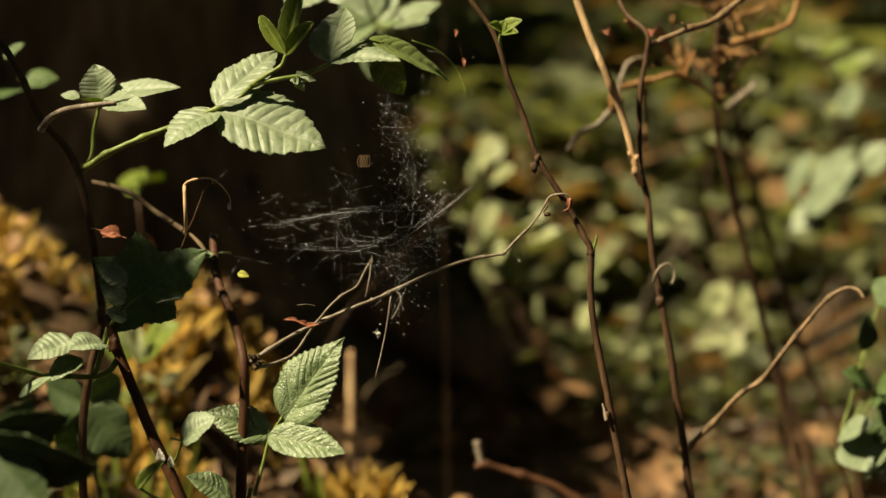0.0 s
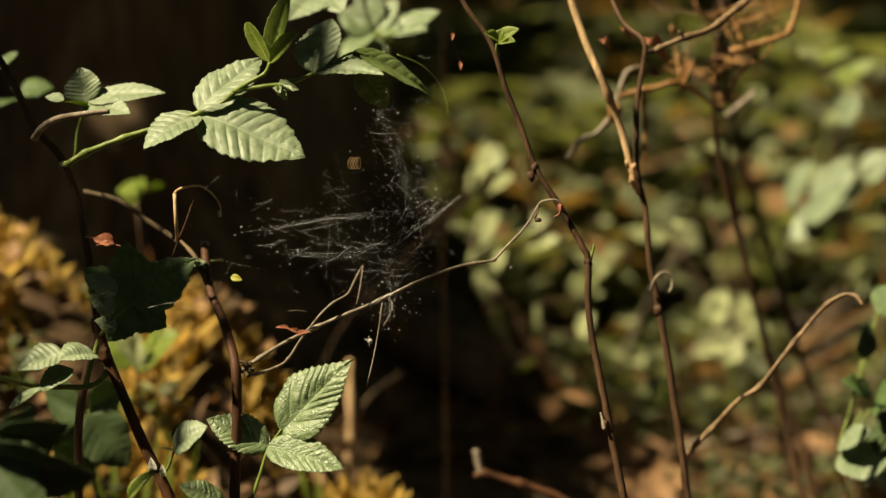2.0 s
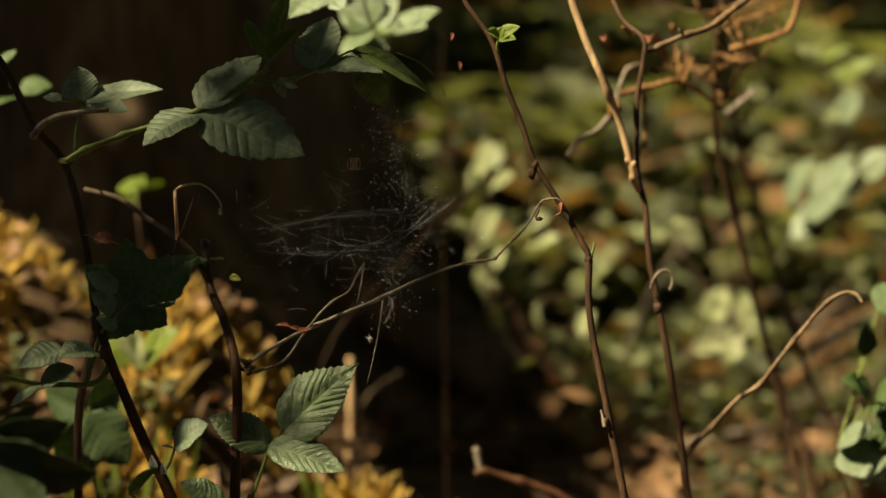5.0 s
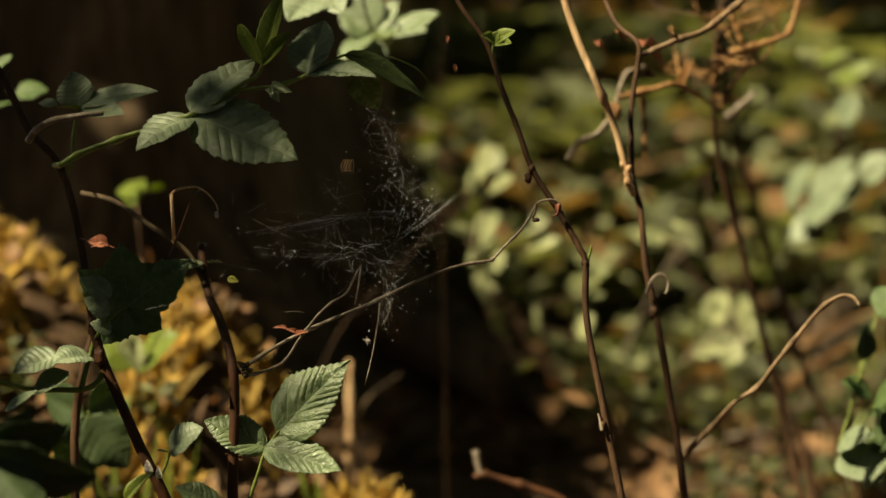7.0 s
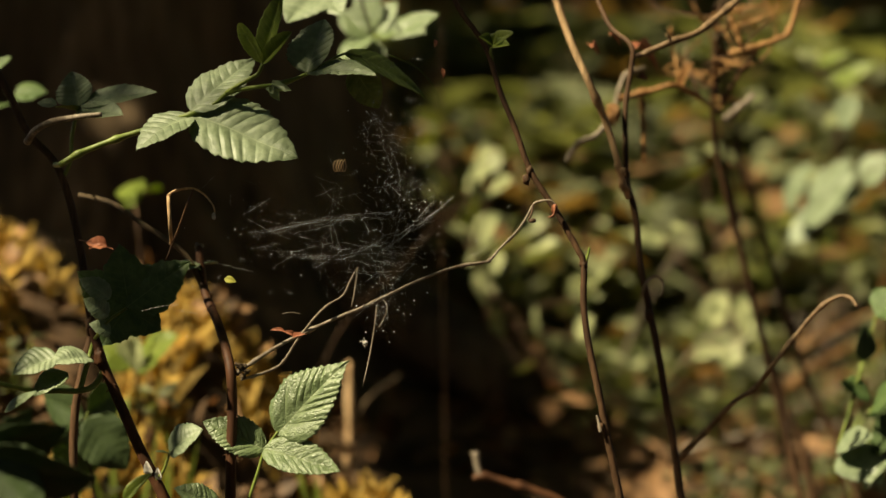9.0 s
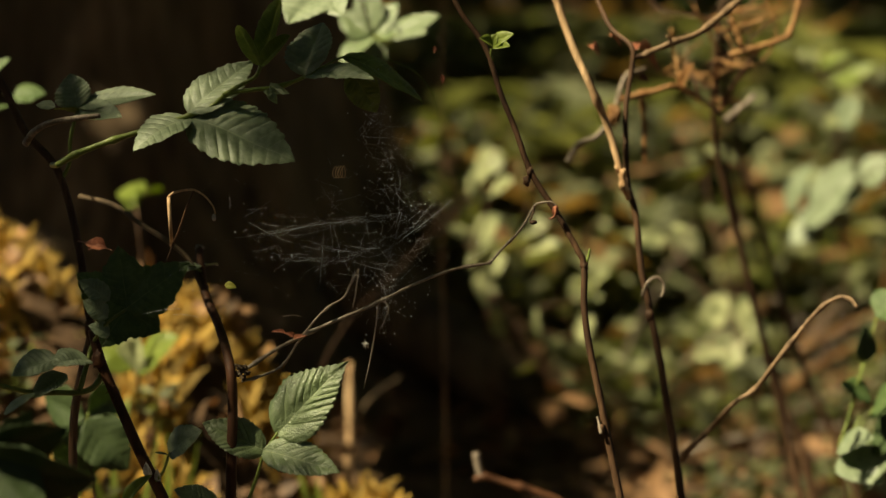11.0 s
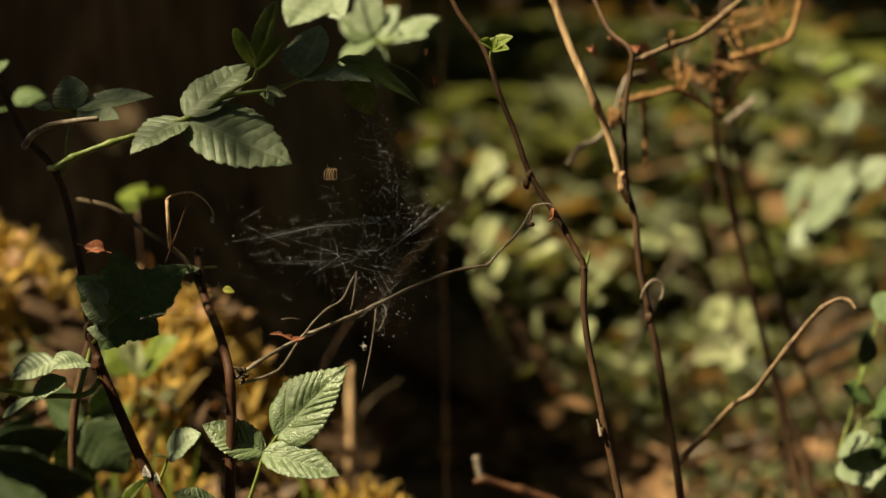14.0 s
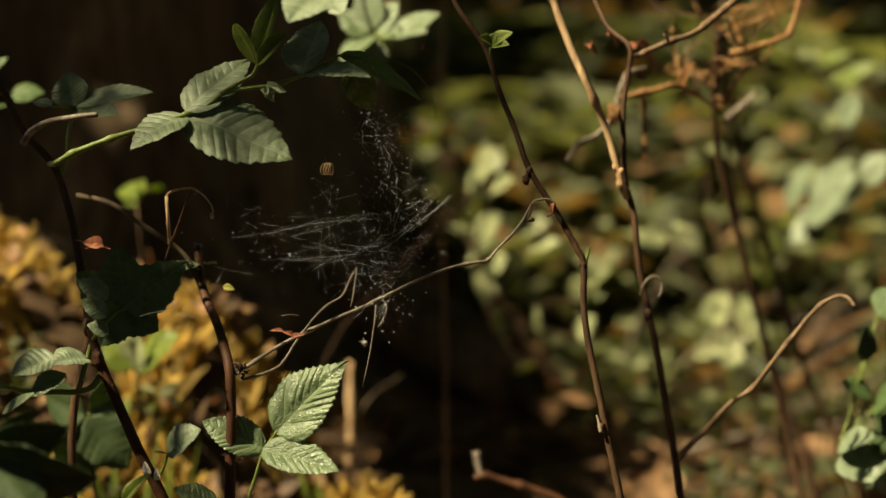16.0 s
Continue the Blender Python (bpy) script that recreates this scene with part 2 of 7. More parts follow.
def leaflet(bm, base, tip, width, normal, fold=0.25, curl=0.12, pleat=0.13, teeth=14, nu=72, nv=8, sway=0.0, broad=0.40, tooth=0.10, hole=None, sweep=0.30):
    """A toothed leaf blade from base to tip, its rows laid along the side veins; width in metres, normal is its upper side."""
    base, tip = Vector(base), Vector(tip)
    ay = tip - base
    length = ay.length
    ay.normalize()
    az = Vector(normal)
    az = (az - ay * az.dot(ay)).normalized()
    ax = ay.cross(az)
    uvl = bm.loops.layers.uv.verify()
    seed = rng.uniform(0, 100)
    e = 0.6 * (1 - broad) / broad
    peak = broad ** 0.6 * (1 - broad) ** e
    grid = []
    for i in range(nu + 1):
        r = i / nu
        row = []
        # where this row's side vein meets the margin, and how wide the blade is there
        ends = {}
        for side in (-1, 1):
            u = r + sweep * (1 - r) ** 1.2 * (1 - math.exp(-r * 9))
            w = u ** 0.6 * max(0.0, 1 - u) ** e / peak
            w *= 1 + 0.07 * noise.noise(Vector((u * 4, seed + 9 * side, 0)))
            saw = (u * teeth + 0.3 * side) % 1.0
            small = (u * teeth * 2.0 + 0.3 * side) % 1.0
            w += tooth * (0.72 * (saw ** 1.4 - 0.45) + 0.28 * (small - 0.5)) * min(1.0, 6 * u, 5 * (1 - u))
            ends[side] = (u, max(w, 0.0) if 0 < r < 1 else 0.0)
        for j in range(-nv, nv + 1):
            side = -1 if j < 0 else 1
            k = abs(j) / nv
            if abs(j) == nv - 1 and nv > 4:
                k = 0.93
            ue, w = ends[side]
            u = r + (ue - r) * k ** 1.15
            x = side * k * width * 0.54 * w
            f = min(1.0, w * 1.2)
            rr = r + 0.03 * math.sin(r * 8 + seed) * (1 - r)
            groove = abs(math.sin(math.pi * rr * 8)) * (0.65 + 0.7 * abs(noise.noise(Vector((r * 5, seed + 3 * side, 2.0)))) + 0.35 * math.sin(seed + r * 11))
            groove = max(0.0, groove)
            z = fold * abs(x) - curl * length * (u - 0.15) ** 2
            z += pleat * width * 0.42 * (groove ** 0.55) * min(1.0, k * 3.0) * (0.2 + 0.8 * f) * (1 - 0.55 * k ** 3)
            z += 0.012 * width * noise.noise(Vector((u * 26 + seed, x / width * 26, seed))) * min(1.0, 4 * k)
            z += 0.045 * width * noise.noise(Vector((u * 2.6 + seed, side * k * 1.3, seed)))
            z -= 0.10 * width * max(0, k - 0.45) ** 1.5 * f
            z += 0.03 * width * math.sin(u * 19 + seed + side) * max(0.0, k - 0.6) * f
            co = base + ay * (u * length) + ax * (x + sway * length * u * u) + az * z
            row.append((bm.verts.new(co), (0.5 + 0.5 * side * k, rr + 0.31 * k)))
        grid.append(row)
    for i, (a, b) in enumerate(zip(grid, grid[1:])):
        for j in range(2 * nv):
            if hole and ((i / nu - hole[0]) / 0.034) ** 2 + (((j + 0.5) / nv - 1 - hole[1]) / 0.10) ** 2 < 1:
                continue
            q = (a[j], a[j + 1], b[j + 1], b[j])
            fc = bm.faces.new([w[0] for w in q])
            for lp, w in zip(fc.loops, q):
                lp[uvl].uv = w[1]
    return bm


def blade(name, base, tip, width, normal, material, parent, label="", thick=0.0003, **kw):
    return part(name, leaflet(bmesh.new(), base, tip, width, normal, **kw), material, parent, label, thick=thick)


def quick_leaves(spec):
    """One mesh from many simple folded leaves: (base, direction, up, length, width, curl)."""
    vs, fs = [], []
    prof = (0.0, 0.62, 1.0, 0.78, 0.36, 0.0)
    for base, d, up, length, width, curl in spec:
        d = d.normalized()
        up = (up - d * up.dot(d)).normalized()
        s = d.cross(up)
        k = len(vs)
        for i, w in enumerate(prof):
            u = i / 5
            c = base + d * (length * u) - up * (curl * length * u * u)
            e = up * (0.18 * width * w)
            vs += [c - s * (width * 0.5 * w + 1e-5) + e, c, c + s * (width * 0.5 * w + 1e-5) + e]
        for i in range(5):
            a = k + 3 * i
            fs += [(a, a + 1, a + 4, a + 3), (a + 1, a + 2, a + 5, a + 4)]
    me = bpy.data.meshes.new("leaves")
    me.from_pydata([tuple(v) for v in vs], [], fs)
    me.polygons.foreach_set("use_smooth", [True] * len(me.polygons))
    return me


def mesh_part(name, me, material, parent=None, label=""):
    me.name = name
    me.materials.append(material)
    ob = new(name, me)
    ob.parent = parent
    if label:
        ob["label"] = label
    return ob


def ground_height(x, y):
    h = 0.05 * max(0.0, y - 2.4) + 0.018 * noise.noise(Vector((x * 2.2, y * 2.2, 3.0)))
    # the mossy rise round the foot of the tree
    near = math.exp(-(((x + 0.52) / 0.40) ** 2 + ((y - 1.62) / 0.40) ** 2))
    h += near * (0.06 * noise.noise(Vector((x * 10, y * 10, 8.0))) + 0.018 * noise.noise(Vector((x * 26, y * 26, 2.0))))
    h += 0.36 * math.exp(-(((x + 0.52) / 0.28) ** 2 + ((y - 1.66) / 0.34) ** 2))
    h += 0.125 * math.exp(-(((x + 0.055) / 0.065) ** 2 + ((y - 1.46) / 0.09) ** 2))
    h += 0.17 * math.exp(-(((x + 0.22) / 0.10) ** 2 + ((y - 1.62) / 0.17) ** 2))
    return h


# ---- ground ----
def build_ground():
    xs = sorted(set([round(-1.6 + 0.04 * i, 3) for i in range(101)] + [-400, -120, -40, -15, -8, -5, -3.5, -2.4, 3, 4.5, 7, 12, 25, 60, 150, 400]))
    ys = sorted(set([round(0.4 + 0.04 * i, 3) for i in range(120)] + [-400, -100, -30, -10, -4, -1.5, -0.5, 5.6, 6.5, 8, 10, 14, 20, 35, 80, 200, 400]))
    vs = [(x, y, ground_height(x, min(y, 9.0)) if -9 < x < 9 else 0.05 * max(0, min(y, 9.0) - 2.4)) for y in ys for x in xs]
    w = len(xs)
    fs = [(j * w + i, j * w + i + 1, (j + 1) * w + i + 1, (j + 1) * w + i) for j in range(len(ys) - 1) for i in range(w - 1)]
    me = bpy.data.meshes.new("ground")
    me.from_pydata(vs, [], fs)
    me.polygons.foreach_set("use_smooth", [True] * len(fs))
    tagged(mesh_part("ground", me, M_SOIL), "dark brown forest soil rising to the tree", "ground", kind="structure")


def scatter_litter():
    spec = []
    for _ in range(4200):
        y = 1.3 + 4.5 * rng.random() ** 1.4
        x = rng.uniform(-0.35, 0.33) * y * 1.25
        d = Vector((rng.uniform(-1, 1), rng.uniform(-1, 1), rng.uniform(-0.15, 0.35)))
        up = Vector((rng.uniform(-0.6, 0.6), rng.uniform(-0.6, 0.6), 1))
        ln = rng.uniform(0.025, 0.06 if y < 2.6 else 0.085)
        if -0.85 < x < 0.10 and y < 2.1 and (rng.random() < 0.75 or y < 1.75):
            continue
        spec.append((Vector((x, y, ground_height(x, y) + rng.uniform(0.004, 0.022))), d, up, ln, ln * rng.uniform(0.5, 0.8), rng.uniform(-0.5, 0.5)))
    for _ in range(240):
        x, y = rng.uniform(-0.52, -0.10), rng.uniform(1.30, 1.75)
        d = Vector((rng.uniform(-1, 1), rng.uniform(-1, 1), rng.uniform(-0.3, 0.8)))
        ln = rng.uniform(0.015, 0.036)
        spec.append((Vector((x, y, ground_height(x, y) + rng.uniform(0.01, 0.03))), d, Vector((rng.uniform(-0.8, 0.8), -0.6, 1)), ln, ln * rng.uniform(0.3, 0.7), rng.uniform(-0.6, 0.6)))
    tagged(mesh_part("leaf_litter", quick_leaves(spec), M_LITTER), "brown and tan fallen leaves on the forest floor", "leaf litter", kind="stuff")


def scatter_moss():
    spec = []
    def mat(cx, cy, rx, ry, count):
        for _ in range(count):
            a, r = rng.uniform(0, 2 * math.pi), math.sqrt(rng.random())
            x, y = cx + rx * r * math.cos(a), cy + ry * r * math.sin(a)
            if noise.noise(Vector((x * 11, y * 11, 1.0))) < 0.02:
                continue
            for _k in range(2):
                d = Vector((rng.uniform(-0.7, 0.7), rng.uniform(-0.7, 0.7), 1))
                ln = rng.uniform(0.010, 0.034)
                spec.append((Vector((x, y, ground_height(x, y) - 0.004)), d, Vector((rng.uniform(-1, 1), -1, 0.3)), ln, ln * 0.3, rng.uniform(0, 0.7)))
    mat(-0.52, 1.62, 0.36, 0.36, 11000)
    mat(-0.21, 1.58, 0.12, 0.17, 2200)
    mat(-0.055, 1.46, 0.075, 0.09, 1300)
    tagged(mesh_part("moss_cushion", quick_leaves(spec), M_MOSS), "ochre and olive moss cushion at the tree's foot", "moss", kind="stuff")


# ---- the tree behind the web ----
def build_tree():
    at = (-0.554, 2.96, 0.0)
    tree = thing("tree_stump", at, "dark rough-barked broken tree stump with spreading roots", "stump")
    bm = bmesh.new()
    segs, rows = 96, 70
    grid = []
    for j in range(rows + 1):
        # the unseen top is cut low to keep its shadow short
        z = -0.05 + 0.72 * (j / rows) ** 1.3
        ring = []
        for k in range(segs):
            a = 2 * math.pi * k / segs
            r = 0.373 + 0.22 * math.exp(-z * 4.5) + 0.055 * math.exp(-z * 2.0)
            r *= 1 + 0.22 * math.exp(-z * 4.0) * max(0, math.cos(3 * a + 0.6)) + 0.04 * math.sin(5 * a + 1)
            ridge = noise.noise(Vector((math.cos(a) * 5.5, math.sin(a) * 5.5, z * 1.1)))
            r += 0.022 * (1 - abs(ridge) * 3) + 0.008 * noise.noise(Vector((math.cos(a) * 16, math.sin(a) * 16, z * 6)))
            top = z + (0.06 * noise.noise(Vector((math.cos(a) * 3, math.sin(a) * 3, 5.0))) if j > rows - 3 else 0)
            ring.append(bm.verts.new((at[0] + r * math.cos(a), at[1] + r * math.sin(a), top)))
        grid.append(ring)
    for p, q in zip(grid, grid[1:]):
        for k in range(segs):
            bm.faces.new((p[k], p[(k + 1) % segs], q[(k + 1) % segs], q[k]))
    bm.faces.new(grid[-1])
    part("trunk", bm, M_BARK, tree)
    part("root", tube(bmesh.new(), [(-0.23, 2.73, 0.22), (-0.02, 2.60, 0.10), (0.09, 2.51, 0.04), (0.2, 2.45, -0.05)], 0.085, 0.02, 12, 6, 0.08), M_BARK, tree)
    part("root", tube(bmesh.new(), [(-0.56, 2.71, 0.25), (-0.56, 2.49, 0.16), (-0.51, 2.32, 0.10), (-0.45, 2.15, 0.0)], 0.12, 0.03, 12, 6, 0.08), M_BARK, tree)


def build_grass():
    for x, y, n, ln in ((-0.25, 1.36, 5, 0.14), (-0.225, 1.40, 4, 0.11), (-0.105, 1.44, 3, 0.09), (-0.30, 1.40, 3, 0.11), (-0.28, 1.34, 4, 0.09)):
        z = ground_height(x, y)
        g = thing("grass_tuft", (x, y, z - 0.005), "few yellow-green grass blades growing in moss", "grass", "grass tufts in the moss")
        for _ in range(n):
            lean = Vector((rng.uniform(-0.25, 0.25), rng.uniform(-0.25, 0.25), 1))
            me = quick_leaves([(Vector((rng.uniform(-0.008, 0.008), rng.uniform(-0.008, 0.008), 0)), lean, Vector((0.2, -1, 0.2)), ln * rng.uniform(0.7, 1.2), 0.006, rng.uniform(0, 0.3))])
            mesh_part("blade", me, M_YOUNG, g)


# ---- undergrowth and far woods ----
def herb(height, count, size):
    plant = thing("woodland_herb", (0, 0, 0), "soft green leafy woodland herb growing from the litter", "plant", "herbs of the undergrowth")
    bm = bmesh.new()
    spec = []
    for _s in range(3):
        lean = Vector((rng.uniform(-0.25, 0.25), rng.uniform(-0.25, 0.25), 1)) * height * rng.uniform(0.7, 1)
        tube(bm, [(0, 0, -0.02), lean * 0.5, lean], 0.0025, 0.0012, 5, 3)
        for i in range(count):
            f = 0.25 + 0.75 * (i + 0.5) / count
            a = i * 2.4 + rng.uniform(-0.4, 0.4)
            d = Vector((math.cos(a), math.sin(a), rng.uniform(-0.1, 0.5)))
            ln = size * rng.uniform(0.7, 1.25)
            spec.append((lean * f + d * 0.01, d, Vector((rng.uniform(-0.3, 0.3), rng.uniform(-0.3, 0.3), 1)), ln, ln * rng.uniform(0.6, 0.85), rng.uniform(0, 0.5)))
    part("stalk", bm, M_GREEN, plant)
    mesh_part("leaves", quick_leaves(spec), M_HERB, plant)
    return plant


MOUND_HERBS = ((-0.33, 1.34, 0.44), (-0.27, 1.39, 0.36), (-0.39, 1.43, 0.40), (-0.36, 1.49, 0.36), (-0.25, 1.48, 0.32), (-0.18, 1.41, 0.36), (-0.30, 1.56, 0.32), (-0.21, 1.33, 0.40), (-0.43, 1.54, 0.32), (-0.14, 1.38, 0.32), (-0.08, 1.34, 0.28))


def build_undergrowth():
    kinds = [herb(0.30, 8, 0.085), herb(0.45, 9, 0.105), herb(0.2, 6, 0.065), herb(0.62, 11, 0.115)]
    used = set()
    for i in range(155):
        y = 2.7 + 3.7 * rng.random() ** 1.2
        x = rng.uniform(-0.03, 0.32) * y if y > 2.9 else rng.uniform(0.02, 0.30) * y
        k = rng.choice((2, 0, 2, 2)) if y < 3.0 or x < 0.13 * y and y < 4.5 else rng.randrange(4)
        m = pose(x, y, ground_height(x, y), 0, 0, rng.uniform(0, 360))
        if k not in used:
            kinds[k].matrix_basis = m
            used.add(k)
        else:
            copy_thing(kinds[k], m)
    for i in range(26):
        y = rng.uniform(2.7, 3.5)
        copy_thing(kinds[rng.choice((0, 2))], pose(rng.uniform(-0.02, 0.10) * y, y, ground_height(0.05 * y, y), 0, 0, rng.uniform(0, 360)))
    for i in range(22):
        y = rng.uniform(3.4, 4.2)
        x = rng.uniform(0.0, 0.075) * y
        copy_thing(kinds[0], pose(x, y, ground_height(x, y), 0, 0, rng.uniform(0, 360)))
    for i in range(24):
        y = rng.uniform(4.6, 6.4)
        x = rng.uniform(-0.03, 0.14) * y
        copy_thing(kinds[rng.choice((1, 3, 3))], pose(x, y, ground_height(x, y), 0, 0, rng.uniform(0, 360)))
    for i in range(30):
        y = rng.uniform(2.25, 2.8)
        x = rng.uniform(0.07, 0.28) * y
        copy_thing(kinds[2], pose(x, y, ground_height(x, y), 0, 0, rng.uniform(0, 360)) @ Matrix.Scale(rng.uniform(0.45, 0.8), 4))
    ur = random.Random(41)
    for i in range(16):
        y = ur.uniform(2.9, 3.6)
        x = ur.uniform(0.005, 0.085) * y
        copy_thing(kinds[1], pose(x, y, ground_height(x, y), 0, 0, ur.uniform(0, 360)) @ Matrix.Scale(ur.uniform(0.75, 1.0), 4))
    for i in range(26):
        y = ur.uniform(1.75, 2.5)
        x = ur.uniform(0.10, 0.27) * y
        copy_thing(kinds[2], pose(x, y, ground_height(x, y), 0, 0, ur.uniform(0, 360)) @ Matrix.Scale(ur.uniform(0.28, 0.5), 4))
    for x, y, k in MOUND_HERBS:
        copy_thing(kinds[2], pose(x, y, ground_height(x, y) - 0.005, 0, 0, rng.uniform(0, 360)) @ Matrix.Scale(k, 4))
    for _ in range(34):
        y = 2.1 + 1.6 * rng.random()
        x = rng.uniform(0.07, 0.30) * y
        z = ground_height(x, y)
        d = Vector((rng.uniform(-1, 1), rng.uniform(-0.5, 0.5), rng.uniform(0.05, 0.9))).normalized() * rng.uniform(0.15, 0.4)
        p = Vector((x, y, z - 0.01))
        t = thing("dry_stalk", p, "thin dry brown stalk lying in the undergrowth", "stalk", "dry stalks of the undergrowth")
        stem("stalk", [p, p + d * 0.5 + Vector((0, 0, 0.02)), p + d], 0.0035, 0.0016, M_TWIG if rng.random() < 0.5 else M_ORANGE, t, knots=2)
        stem("side_twig", [p + d * 0.5 + Vector((0, 0, 0.02)), p + d * 0.6 + Vector((0.02, 0, 0.05)), p + d * 0.65 + Vector((0.05, 0, 0.07))], 0.0016, 0.0008, M_TWIG, t)
    # bushes that close the view behind
    for n in range(34):
        if n >= 26:
            x, y = -0.6 + 0.55 * (n - 26), 9.0 + rng.uniform(-0.2, 0.3)
        elif n < 13:
            x, y = -4.2 + 0.7 * n + rng.uniform(-0.2, 0.2), 8.0 + rng.uniform(-0.4, 0.6)
        else:
            # unseen ring round the camera, added to hold off sky light
            a = math.pi * (0.98 + 1.04 * (n - 13) / 12)
            x, y = 5.5 * math.cos(a), 3.0 + 6.0 * math.sin(a)
        b = thing("bush", (x, y, ground_height(x, min(y, 9)) - 0.03), "dense dark green bush of the wood behind and the unseen ring", "bush", "bushes round the clearing")
        bm, spec = bmesh.new(), []
        for _s in range(6):
            top = Vector((x, y, 0)) + Vector((rng.uniform(-0.6, 0.6), rng.uniform(-0.4, 0.4), rng.uniform(1.2, 2.6)))
            tube(bm, [(x, y, 0.2), (Vector((x, y, 0.2)) + top) / 2 + Vector((0.1, 0, 0.1)), top], 0.02, 0.006, 5, 3)
        for _k in range(2000):
            p = Vector((x + rng.gauss(0, 0.38), y + rng.gauss(0, 0.3), 0.1 + 2.8 * rng.random()))
            d = Vector((rng.uniform(-1, 1), rng.uniform(-1, 1), rng.uniform(-0.4, 0.4)))
            ln = rng.uniform(0.08, 0.16)
            spec.append((p - Vector(b.location), d, Vector((rng.uniform(-0.5, 0.5), rng.uniform(-0.5, 0.5), 1)), ln, ln * 0.7, 0.3))
        part("wood", bm, M_STEM, b)
        mesh_part("leaves", quick_leaves(spec), M_CANOPY, b)


# ---- brambles in focus ----
UPN = Vector((-0.35, -0.55, 0.75))      # most blades turn to the light and to the open side
FACE = Vector((-0.35, -0.72, 0.58))


def build_stem_one():
    plant = thing("bramble_plant", (0.1482, 0.9530, 0.0001), "tall brown bramble stem with a small bud at a node", "bramble")
    pts = [(0.1482, 0.9530, 0.0001), (0.1243, 0.9676, 0.1396), (0.1084, 0.9759, 0.2187), (0.0995, 0.9800, 0.2569), (0.0919, 0.9838, 0.2933), (0.0878, 0.9860, 0.3145), (0.0824, 0.9887, 0.3401), (0.0792, 0.9912, 0.3635),
           (0.0792, 0.9936, 0.3869), (0.0751, 0.9946, 0.3964), (0.0642, 0.9966, 0.4157), (0.0493, 0.9991, 0.4391), (0.0407, 1.0016, 0.4625), (0.0321, 1.0038, 0.4837), (0.0235, 1.0065, 0.5093), (0.0086, 1.0087, 0.5308), (-0.0013, 1.0112, 0.5539)]
    bm = tube(bmesh.new(), pts, 0.0023, 0.0014, 10, 8, 0.05)
    for c in ((0.0792, 0.9936, 0.3869), (0.0487, 0.9991, 0.4391), (0.0889, 0.9820, 0.2956), (0.0471, 0.9986, 0.4344)):
        lump(bm, c, 0.0023, (1, 1, 1.3), 2, 0.8)
    part("stem", bm, M_STEM, plant)
    stem("side_shoot", [(0.0801, 0.9937, 0.3876), (0.0817, 0.9942, 0.3926), (0.0824, 0.9946, 0.3964)], 0.0010, 0.0006, M_GREEN, plant, "tiny green side shoot")
    stem("bark_sliver", [(0.0863, 0.9828, 0.3029), (0.0875, 0.9813, 0.2983), (0.0884, 0.9798, 0.2935)], 0.0006, 0.0011, M_TWIG, plant, "pale torn sliver of bark")
    leaf = stem("young_leaf", [(0.0280, 1.0057, 0.5017), (0.0267, 1.0041, 0.5058), (0.0276, 1.0036, 0.5102)], 0.0009, 0.0006, M_GREEN, plant, "unfolding yellow-green young leaf")
    for tip, w in (((0.0208, 0.9970, 0.5146), 0.008), ((0.0297, 1.0022, 0.5165), 0.007), ((0.0387, 0.9972, 0.5171), 0.009), ((0.0363, 0.9915, 0.5101), 0.007)):
        blade("leaflet", (0.0276, 1.0035, 0.5099), tip, w, FACE, M_YOUNG, leaf, nu=20, nv=4, teeth=5, fold=0.5)
    return plant


